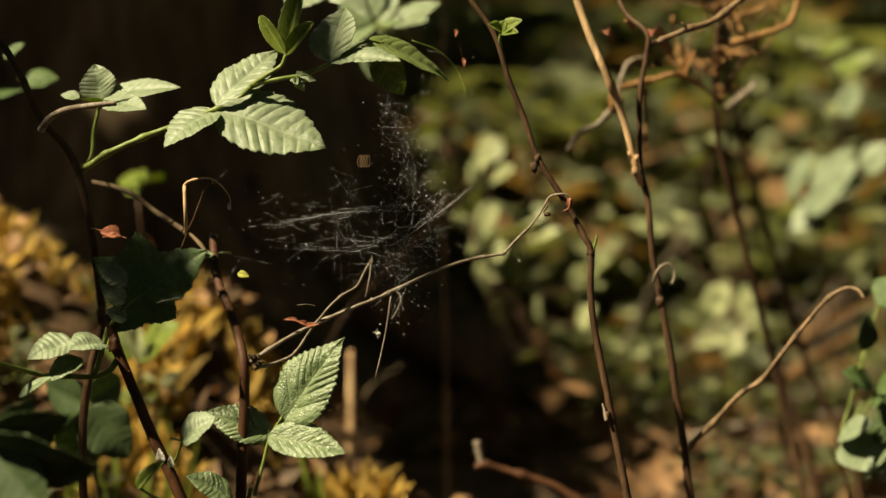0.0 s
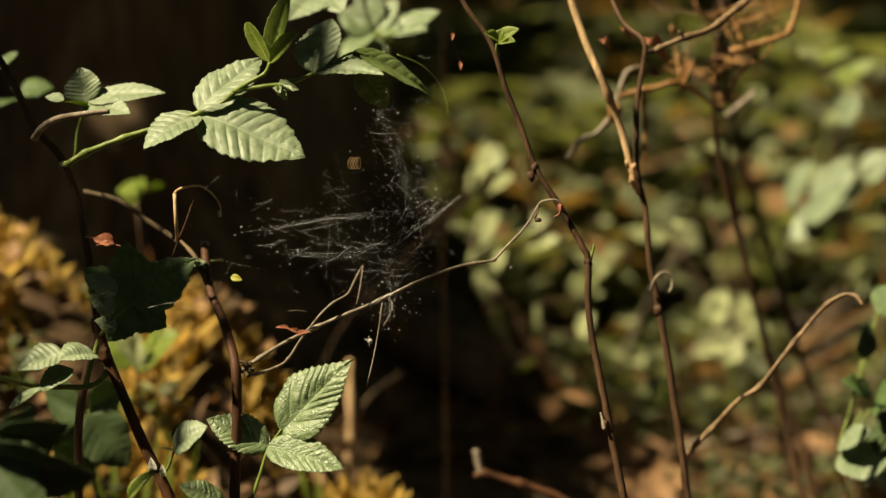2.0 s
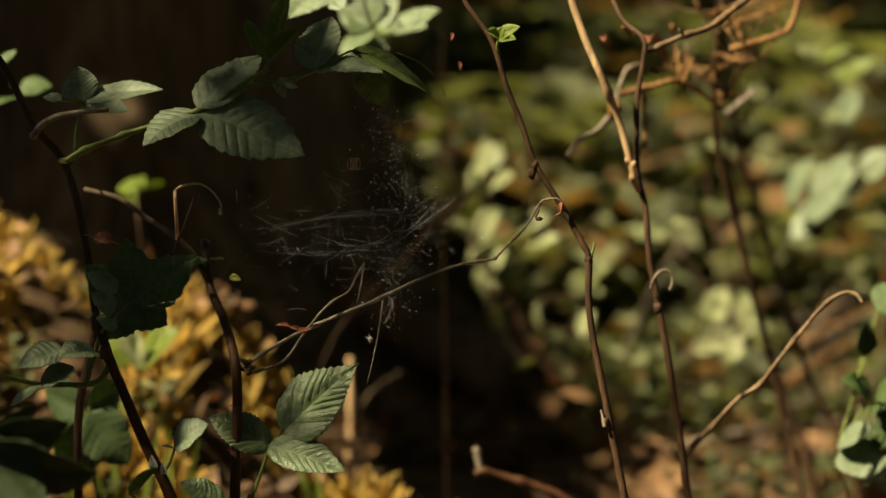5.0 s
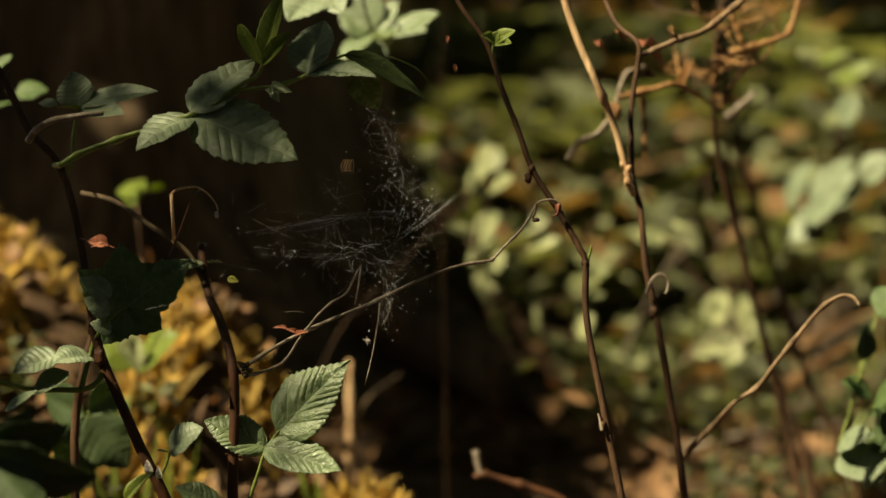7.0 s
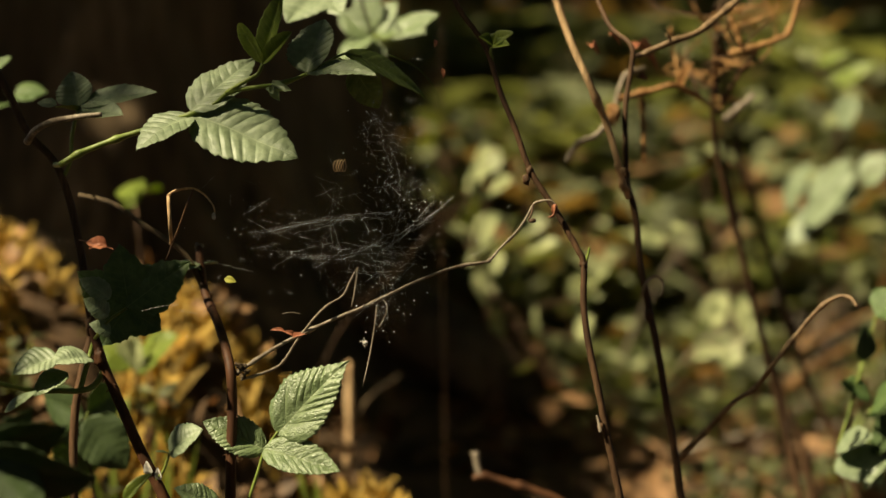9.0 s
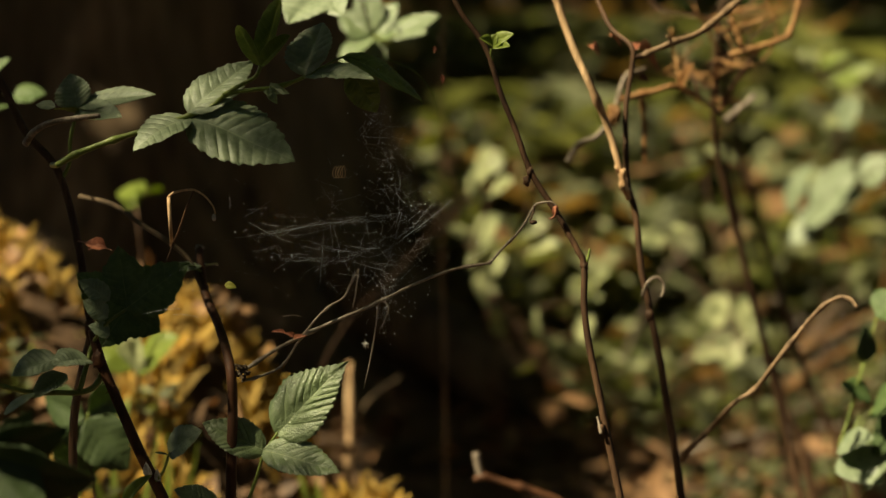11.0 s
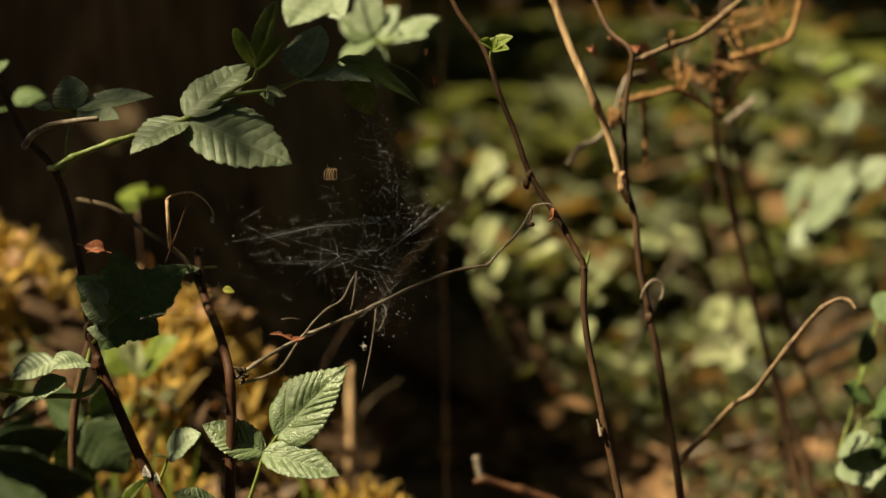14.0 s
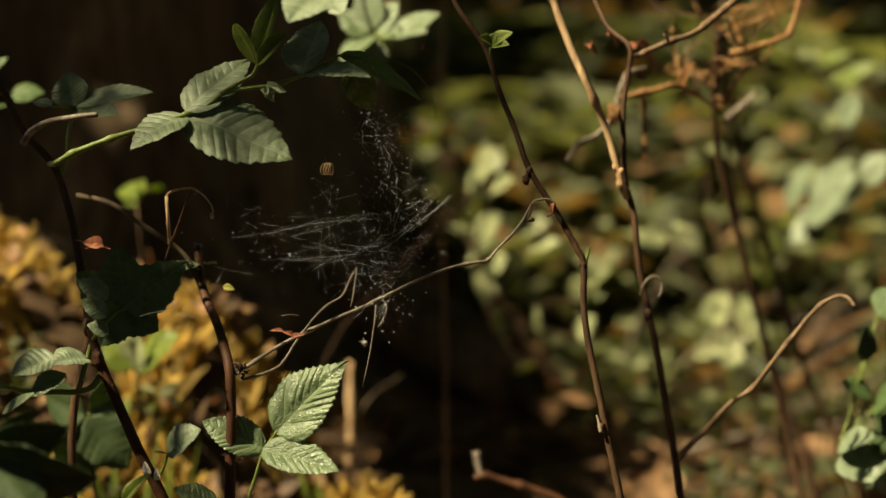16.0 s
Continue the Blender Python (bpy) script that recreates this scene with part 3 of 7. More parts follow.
def build_stem_two():
    plant = thing("bramble_plant", (0.1945, 1.0735, -0.0011), "dark thin bramble stem with a bleached dead shoot and twigs", "bramble")
    pts = [(0.1945, 1.0735, -0.0011), (0.1703, 1.0875, 0.1318), (0.1571, 1.0942, 0.1955), (0.1500, 1.0976, 0.2278), (0.1464, 1.1003, 0.2540), (0.1414, 1.1033, 0.2827), (0.1368, 1.1063, 0.3114), (0.1297, 1.1101, 0.3472), (0.1247, 1.1126, 0.3709),
           (0.1211, 1.1162, 0.4056), (0.1161, 1.1183, 0.4247), (0.1150, 1.1208, 0.4485), (0.1150, 1.1233, 0.4725), (0.1186, 1.1258, 0.4963), (0.1186, 1.1273, 0.5105), (0.1064, 1.1386, 0.5227), (0.0975, 1.1508, 0.5434)]
    bm = tube(bmesh.new(), pts, 0.0027, 0.0014, 10, 8, 0.05)
    lump(bm, (0.1300, 1.1096, 0.3422), 0.0032, (1, 1, 1.5), 2, 0.4)
    part("stem", bm, M_STEM, plant)
    dead = tube(bmesh.new(), [(0.1166, 1.1153, 0.4153), (0.1133, 1.1111, 0.4238), (0.1096, 1.1115, 0.4369), (0.1024, 1.1120, 0.4609), (0.0906, 1.1047, 0.4870), (0.0801, 1.1071, 0.5103), (0.0714, 1.1097, 0.5350), (0.0651, 1.1123, 0.5593)], 0.0019, 0.0025, 10, 8, 0.05, 3)
    for c in ((0.1089, 1.1113, 0.4348), (0.1117, 1.1101, 0.4239), (0.1124, 1.1069, 0.4318)):
        lump(dead, c, 0.0019, (0.9, 0.9, 1.5), 3, 0.9)
    part("dead_shoot", dead, M_DEAD, plant, "bleached tan dead shoot")
    tw = tube(bmesh.new(), [(0.1247, 1.1266, 0.5044), (0.1339, 1.1271, 0.5087), (0.1439, 1.1275, 0.5129), (0.1621, 1.1382, 0.5191), (0.1805, 1.1497, 0.5326), (0.1997, 1.1613, 0.5475)], 0.0017, 0.0020, 8, 6, 0.1, 4)
    tube(tw, [(0.1439, 1.1275, 0.5129), (0.1422, 1.1258, 0.5157), (0.1398, 1.1239, 0.5171)], 0.0012, 0.0006, 6, 2)
    part("twig", tw, M_TAN, plant, "broken dry twig")
    stem("stalk_joint", [(0.1186, 1.1266, 0.5044), (0.1218, 1.1266, 0.5041), (0.1254, 1.1267, 0.5048)], 0.0018, 0.0018, M_STEM, plant)
    stem("tendril", [(0.1248, 1.1059, 0.3549), (0.1264, 1.1016, 0.3622), (0.1303, 1.1021, 0.3664), (0.1341, 1.1021, 0.3668), (0.1373, 1.1017, 0.3633), (0.1373, 1.1012, 0.3580), (0.1356, 1.1009, 0.3548)], 0.0011, 0.0007, M_TWIG, plant, "pale curled dry tendril")
    for a, b, w in (((0.0974, 1.1674, 0.5094), (0.1000, 1.2085, 0.5177), 0.005), ((0.1064, 1.1380, 0.5173), (0.1136, 1.1686, 0.5207), 0.004), ((0.1269, 1.1774, 0.5094), (0.1439, 1.2592, 0.5215), 0.008), ((0.1265, 1.1553, 0.4900), (0.1331, 1.1553, 0.4900), 0.006)):
        blade("dry_leaf", a, b, w, FACE, M_RUST, plant, "shrivelled rust-brown dry leaf", nu=16, nv=3, teeth=4, fold=0.8, curl=0.5)
    return plant


def build_side_branch(plant):
    pts = [(0.1531, 1.1102, 0.2529), (0.1666, 1.1087, 0.2670), (0.1812, 1.0970, 0.2875), (0.1950, 1.0960, 0.2974), (0.2046, 1.0844, 0.3151), (0.2178, 1.0825, 0.3334), (0.2313, 1.0807, 0.3502), (0.2424, 1.0799, 0.3572), (0.2486, 1.0751, 0.3568), (0.2518, 1.0707, 0.3522)]
    bm = tube(bmesh.new(), pts, 0.0018, 0.0011, 8, 6, 0.08, 5)
    tube(bm, [(0.1476, 1.1152, 0.2503), (0.1513, 1.1154, 0.2481), (0.1545, 1.1101, 0.2536)], 0.0018, 0.0024, 8, 3)
    return part("side_branch", bm, M_TAN, plant, "dry tan side branch", at=(0.1531, 1.1102, 0.2529))


def build_middle_cane():
    plant = thing("raspberry_cane", (-0.1237, 0.9530, 0.0001), "brown raspberry cane, broken off at the top", "bramble")
    pts = [(-0.1237, 0.9530, 0.0001), (-0.1221, 0.9676, 0.1396), (-0.1202, 0.9766, 0.2250), (-0.1196, 0.9800, 0.2569), (-0.1193, 0.9824, 0.2803), (-0.1186, 0.9851, 0.3060), (-0.1199, 0.9876, 0.3294), (-0.1294, 1.0148, 0.3491), (-0.1396, 1.0365, 0.3640), (-0.1446, 1.0532, 0.3795), (-0.1470, 1.0642, 0.3892)]
    bm = tube(bmesh.new(), pts, 0.0034, 0.0024, 10, 8, 0.03)
    kb = bmesh.new()
    for c in ((-0.1145, 0.9873, 0.3272), (-0.1120, 0.9857, 0.3303), (-0.1173, 0.9872, 0.3256), (-0.1126, 0.9870, 0.3243), (-0.1148, 0.9847, 0.3308), (-0.1104, 0.9853, 0.3272)):
        lump(kb, c, 0.0014, (1.2, 0.9, 0.9), 3, 1.4)
    part("knot", kb, M_BARK, plant, "blackened knot where the twigs branch")
    prickles(bm, pts[1:8], 0.003, 14, 0.0018)
    part("cane", bm, M_CANE, plant)
    part("broken_top", lump(bmesh.new(), (-0.1470, 1.0643, 0.3895), 0.0027, (1.0, 1.0, 0.8), 2, 0.7), M_TWIG, plant, "pale splintered end")
    # thin back cane with the hooked dry shoot
    stem("back_cane", [(-0.1400, 1.0375, 0.3645), (-0.1514, 1.0535, 0.3828), (-0.1647, 1.0646, 0.3926), (-0.1851, 1.0857, 0.4019), (-0.2062, 1.1069, 0.4124), (-0.2314, 1.1274, 0.4162)], 0.0017, 0.0014, M_BARK, plant)
    hk = tube(bmesh.new(), [(-0.1634, 1.0625, 0.3917), (-0.1560, 1.0150, 0.3985), (-0.1536, 0.9959, 0.4084), (-0.1546, 0.9976, 0.4252)], 0.0012, 0.0010, 8, 4)
    tube(hk, [(-0.1546, 0.9976, 0.4252), (-0.1523, 0.9979, 0.4274), (-0.1469, 0.9980, 0.4290), (-0.1402, 0.9981, 0.4293), (-0.1342, 0.9977, 0.4258), (-0.1298, 0.9971, 0.4205), (-0.1282, 0.9967, 0.4160)], 0.0008, 0.0004, 6, 4)
    stem("withered_shoot", [(-0.1402, 0.9981, 0.4293), (-0.1451, 1.0020, 0.4191), (-0.1497, 1.0058, 0.4075), (-0.1554, 1.0147, 0.3963), (-0.1586, 1.0138, 0.3873)], 0.0006, 0.0006, M_STEM, plant, sides=6, steps=4)
    part("hooked_shoot", hk, M_DEAD, plant, "bent dry shoot hooked over like a crook")
    part("seed", lump(bmesh.new(), (-0.1291, 0.9964, 0.4138), 0.0015, (0.8, 0.8, 1.2), 2, 0.5), M_SEED, plant, "pale shining seed husk")
    lf = stem("small_leaf_stalk", [(-0.1437, 1.0488, 0.3766), (-0.1466, 1.0432, 0.3806), (-0.1492, 1.0383, 0.3818)], 0.0008, 0.0006, M_GREEN, plant)
    blade("leaflet", (-0.1456, 1.0533, 0.3808), (-0.1601, 1.0330, 0.3785), 0.013, FACE, M_PALE, lf, nu=24, nv=4)
    blade("leaflet", (-0.1456, 1.0532, 0.3795), (-0.1374, 1.0733, 0.3799), 0.010, FACE, M_LEAF, lf, nu=24, nv=4)
    return plant


def build_web_twig(plant):
    main = [(-0.1158, 0.9872, 0.3262), (-0.1126, 0.9875, 0.3287), (-0.1078, 0.9878, 0.3316), (-0.0967, 0.9886, 0.3389), (-0.0840, 0.9893, 0.3458), (-0.0712, 0.9899, 0.3518), (-0.0585, 0.9905, 0.3575), (-0.0458, 0.9911, 0.3626), (-0.0331, 0.9917, 0.3686), (-0.0204, 0.9924, 0.3749), (-0.0045, 0.9931, 0.3816), (0.0083, 0.9935, 0.3857), (0.0210, 0.9937, 0.3879),
            (0.0261, 0.9939, 0.3891), (0.0321, 0.9946, 0.3958), (0.0401, 0.9954, 0.4037), (0.0464, 0.9963, 0.4122), (0.0509, 0.9971, 0.4205), (0.0549, 0.9954, 0.4225), (0.0601, 0.9924, 0.4231), (0.0630, 0.9922, 0.4209)]
    bm = tube(bmesh.new(), main, 0.0011, 0.0005, 8, 5, 0.08, 6)
    lump(bm, (0.0261, 0.9939, 0.3891), 0.0015, (1, 1, 1), 1, 0.3)
    ob = part("web_twig", bm, M_TWIG, plant, "thin arching dry twig that carries the web", at=(-0.1142, 0.9873, 0.3268))
    stem("forked_twig", [(-0.1139, 0.9868, 0.3224), (-0.1050, 0.9911, 0.3242), (-0.0942, 0.9955, 0.3280), (-0.0891, 0.9960, 0.3331), (-0.0840, 0.9929, 0.3414), (-0.0775, 0.9888, 0.3504), (-0.0709, 0.9856, 0.3589), (-0.0640, 0.9883, 0.3649), (-0.0565, 0.9898, 0.3695), (-0.0524, 0.9906, 0.3771), (-0.0482, 0.9914, 0.3853)], 0.0008, 0.0005, M_TWIG, ob, knots=5, rough=0.12)
    stem("forked_twig", [(-0.0479, 0.9915, 0.3856), (-0.0488, 0.9886, 0.3773), (-0.0500, 0.9878, 0.3694), (-0.0513, 0.9872, 0.3638)], 0.0005, 0.0004, M_TWIG, ob)
    hb = tube(bmesh.new(), [(-0.0356, 0.9916, 0.3673), (-0.0324, 0.9914, 0.3657), (-0.0315, 0.9910, 0.3616), (-0.0337, 0.9904, 0.3559), (-0.0363, 0.9899, 0.3515)], 0.0005, 0.0004, 6, 4)
    tube(hb, [(-0.0369, 0.9915, 0.3667), (-0.0382, 0.9902, 0.3547), (-0.0401, 0.9889, 0.3420), (-0.0426, 0.9876, 0.3294), (-0.0452, 0.9864, 0.3183)], 0.0005, 0.0003, 6, 4)
    part("hanging_strip", hb, M_TWIG, ob, "dangling strip of dry bark")
    fl = bmesh.new()
    for _ in range(14):
        c = Vector((-0.0442, 0.9890, 0.3427))
        v = Vector((rng.uniform(-1, 1), rng.uniform(-1, 1), rng.uniform(-1, 1))).normalized() * rng.uniform(0.0012, 0.0034)
        tube(fl, [c, c + v * 0.6, c + v], 0.0003, 0.0001, 4, 1)
    lump(fl, (-0.0436, 0.9890, 0.3430), 0.0014)
    part("seed_fluff", fl, M_SEED, ob, "grey seed fluff caught on the strip")
    fk = bmesh.new()
    for a, b, w in (((-0.0832, 0.9875, 0.3474), (-0.0883, 0.9848, 0.3507), 0.0028), ((-0.0884, 0.9857, 0.3502), (-0.0961, 0.9840, 0.3524), 0.0022), ((-0.0843, 0.9853, 0.3464), (-0.0793, 0.9797, 0.3505), 0.003)):
        leaflet(fk, a, b, w, FACE, nu=10, nv=3, teeth=3, fold=0.9, curl=0.6)
    part("dry_flake", fk, M_RUST, ob, "rust-brown dry leaf flakes")
    ht = tube(bmesh.new(), [(0.0630, 0.9922, 0.4209), (0.0633, 0.9918, 0.4177), (0.0614, 0.9915, 0.4146), (0.0589, 0.9914, 0.4136)], 0.0009, 0.0005, 6, 4)
    leaflet(ht, (0.0627, 0.9922, 0.4215), (0.0606, 0.9895, 0.4147), 0.0022, FACE, nu=10, nv=3, teeth=3, fold=0.8, curl=0.6)
    part("dry_tip", ht, M_RUST, ob, "rust-brown withered tip")
    bd = tube(bmesh.new(), [(0.0509, 0.9971, 0.4205), (0.0498, 0.9946, 0.4156), (0.0482, 0.9933, 0.4125)], 0.0006, 0.0005, 6, 3)
    lump(bd, (0.0501, 0.9932, 0.4116), 0.0016, (1.3, 1, 0.8), 2, 0.5)
    part("dry_bud", bd, M_STEM, ob, "small black dried bud")
    return ob


def build_left_cane():
    plant = thing("raspberry_cane", (-0.1516, 1.0031, -0.0013), "slender dark raspberry cane carrying a leafy spray", "bramble")
    pts = [(-0.1516, 1.0031, -0.0013), (-0.1950, 1.0160, 0.1216), (-0.2150, 1.0261, 0.2179), (-0.2184, 1.0314, 0.2677), (-0.2170, 1.0345, 0.2976), (-0.2117, 1.0373, 0.3242), (-0.2077, 1.0390, 0.3408), (-0.2094, 1.0408, 0.3574), (-0.2117, 1.0425, 0.3740), (-0.2150, 1.0446, 0.3939), (-0.2211, 1.0474, 0.4205), (-0.2294, 1.0496, 0.4411), (-0.2458, 1.0515, 0.4597), (-0.2591, 1.0544, 0.4869), (-0.2718, 1.0565, 0.5068)]
    bm = tube(bmesh.new(), pts, 0.0027, 0.0022, 10, 8, 0.03)
    lump(bm, (-0.2074, 1.0345, 0.3455), 0.0027, (1, 1, 1.9), 3, 0.6)
    prickles(bm, pts[2:13], 0.0024, 12, 0.0016)
    part("cane", bm, M_STEM, plant)
    stem("dry_stalk", [(-0.2411, 1.0308, 0.4539), (-0.2342, 1.0215, 0.4608), (-0.2229, 1.0120, 0.4663), (-0.2048, 1.0023, 0.4695), (-0.1921, 1.0024, 0.4707)], 0.0022, 0.0014, M_TWIG, plant, "pinkish dry leaf stalk")
    fk = bmesh.new()
    leaflet(fk, (-0.1813, 0.9549, 0.4008), (-0.1930, 0.9553, 0.4048), 0.007, FACE, nu=14, nv=3, teeth=4, fold=0.8, curl=0.5)
    leaflet(fk, (-0.1844, 0.9550, 0.4024), (-0.1920, 0.9549, 0.4012), 0.005, FACE, nu=10, nv=3, teeth=3, fold=0.8, curl=0.5)
    tube(fk, [(-0.2140, 1.0398, 0.3961), (-0.2008, 1.0148, 0.3969), (-0.1783, 0.9547, 0.3997)], 0.0004, 0.0003, 5, 2)
    part("dry_leaf", fk, M_RUST, plant, "bright rust-red curled dry leaf")
    for a, b, w in (((-0.3138, 1.3046, 0.4755), (-0.2902, 1.3050, 0.4796), 0.022), ((-0.3049, 1.2058, 0.4926), (-0.2923, 1.2071, 0.5047), 0.012), ((-0.3324, 1.3033, 0.4632), (-0.3216, 1.3242, 0.4710), 0.024)):
        blade("leaflet", a, b, w, UPN, M_DIM, plant, nu=24, nv=5)
    stem("leaf_stalk", [(-0.2591, 1.0544, 0.4869), (-0.2954, 1.2044, 0.4793), (-0.3138, 1.3046, 0.4755)], 0.0008, 0.0006, M_GREEN, plant)
    return plant


def build_spray(plant):
    st = tube(bmesh.new(), [(-0.2143, 0.9995, 0.4432), (-0.2048, 1.0001, 0.4489), (-0.1921, 1.0007, 0.4540), (-0.1810, 1.0011, 0.4581), (-0.1698, 1.0015, 0.4616), (-0.1539, 1.0021, 0.4673), (-0.1412, 1.0025, 0.4711), (-0.1285, 1.0031, 0.4768), (-0.1193, 1.0018, 0.4837), (-0.1057, 0.9990, 0.4860), (-0.0899, 0.9992, 0.4882), (-0.0753, 0.9998, 0.4939)], 0.0018, 0.0011, 8, 6, 0.05, 6)
    tube(st, [(-0.1219, 1.0017, 0.4828), (-0.1120, 0.9993, 0.4888), (-0.1041, 0.9998, 0.4932), (-0.1009, 1.0004, 0.4995)], 0.0013, 0.0011, 8, 5)
    tube(st, [(-0.2143, 0.9995, 0.4432), (-0.2203, 1.0195, 0.4414), (-0.2291, 1.0494, 0.4397)], 0.0018, 0.0018, 8, 3)
    ob = part("leafy_spray", st, M_GREEN, plant, "green side shoot with toothed pale leaves", at=(-0.2143, 0.9995, 0.4432))
    blade("leaflet", (-0.1412, 1.0024, 0.4707), (-0.0805, 0.9852, 0.4500), 0.041, Vector((-0.1, -0.66, 0.70)), M_PALE, ob, fold=0.12, curl=0.10, sweep=0.34, pleat=0.075, nu=96, nv=10, tooth=0.13, teeth=9)
    blade("leaflet", (-0.1418, 1.0026, 0.4723), (-0.1090, 1.0261, 0.5044), 0.027, Vector((-0.3, -0.75, 0.45)), M_PALE, ob, fold=0.15, curl=0.10, sweep=0.34, pleat=0.07, nu=96, nv=10, tooth=0.13, teeth=9)
    blade("leaflet", (-0.1418, 1.0023, 0.4698), (-0.1702, 0.9809, 0.4568), 0.027, Vector((-0.3, -0.55, 0.75)), M_PALE, ob, fold=0.2, curl=0.2, pleat=0.08, nu=96, nv=10, tooth=0.13, teeth=9)
    blade("leaflet", (-0.0756, 0.9998, 0.4936), (-0.0681, 1.0182, 0.5248), 0.027, Vector((-0.38, -0.70, 0.5)), M_PALE, ob, fold=0.45, curl=0.05, pleat=0.10, nu=96, nv=10, tooth=0.10, teeth=11)
    blade("leaflet", (-0.0750, 0.9998, 0.4939), (-0.0383, 0.9753, 0.4995), 0.022, Vector((-0.05, -0.35, 0.9)), M_PALE, ob, fold=0.2, curl=0.25)
    blade("leaflet", (-0.0559, 1.0161, 0.5050), (-0.0062, 1.0343, 0.4871), 0.022, Vector((-0.25, -0.55, 0.8)), M_FRESH, ob, fold=0.2, curl=0.25, pleat=0.08)
    blade("leaflet", (-0.0516, 1.0254, 0.4976), (-0.0367, 1.0328, 0.4725), 0.018, Vector((-0.3, -0.7, 0.5)), M_FRESH, ob, fold=0.3, curl=0.2)
    stem("leaf_stalk", [(-0.0753, 0.9998, 0.4939), (-0.0649, 1.0055, 0.5002), (-0.0552, 1.0161, 0.5050), (-0.0463, 1.0179, 0.5034)], 0.0008, 0.0006, M_GREEN, ob)
    stem("leaf_stalk", [(-0.0585, 1.0057, 0.5021), (-0.0552, 1.0156, 0.5002), (-0.0506, 1.0252, 0.4963)], 0.0006, 0.0005, M_GREEN, ob)
    stem("drooping_tip", [(-0.0305, 1.0260, 0.5040), (-0.0160, 1.0304, 0.4976), (-0.0062, 1.0343, 0.4871), (-0.0020, 1.0332, 0.4767), (-0.0013, 1.0323, 0.4682)], 0.0004, 0.0002, M_GREEN, ob)
    for tip, w in (((-0.1145, 1.0078, 0.5217), 0.008), ((-0.0903, 1.0093, 0.5365), 0.012), ((-0.0826, 0.9871, 0.5163), 0.009)):
        blade("young_leaf", (-0.1009, 1.0004, 0.4992), tip, w, Vector((-0.3, -0.8, 0.3)), M_YOUNG, ob, "narrow folded young leaf", fold=0.9, curl=-0.05, nu=30, nv=5, teeth=7, broad=0.5)
    bd = bmesh.new()
    for _ in range(11):
        leaflet(bd, (-0.0962, 0.9991, 0.4869), tuple(Vector((-0.0902, 0.9957, 0.4832)) + Vector((rng.uniform(-0.006, 0.006), rng.uniform(-0.004, 0.004), rng.uniform(-0.005, 0.005)))), 0.005, Vector((rng.uniform(-1, 1), -1, 0.5)), nu=8, nv=3, teeth=3, fold=0.8)
    part("flower_bud", bd, M_PALE, ob, "small pale green flower bud")
    return ob


def build_upper_leaf(plant):
    st = tube(bmesh.new(), [(-0.2251, 1.0485, 0.4311), (-0.2201, 1.0497, 0.4421), (-0.2194, 1.0511, 0.4553), (-0.2167, 1.0525, 0.4686), (-0.2147, 1.0531, 0.4743)], 0.0014, 0.0010, 8, 5)
    ob = part("compound_leaf", st, M_GREEN, plant, "upright leaf of several toothed leaflets", at=(-0.2201, 1.0497, 0.4421))
    for base, tip, w, nrm, m in (((-0.2147, 1.0531, 0.4743), (-0.2204, 1.0552, 0.4945), 0.022, FACE, M_PALE), ((-0.2144, 1.0532, 0.4756), (-0.1677, 1.0342, 0.4858), 0.017, UPN, M_PALE),
                                 ((-0.2144, 1.0530, 0.4736), (-0.1855, 1.0227, 0.4724), 0.016, UPN, M_PALE), ((-0.2150, 1.0528, 0.4716), (-0.2247, 1.0332, 0.4761), 0.009, UPN, M_YOUNG), ((-0.2241, 1.0331, 0.4754), (-0.2352, 1.0333, 0.4774), 0.008, UPN, M_PALE)):
        blade("leaflet", base, tip, w, nrm, m, ob, nu=60, nv=6, teeth=9, pleat=0.06)
    return ob


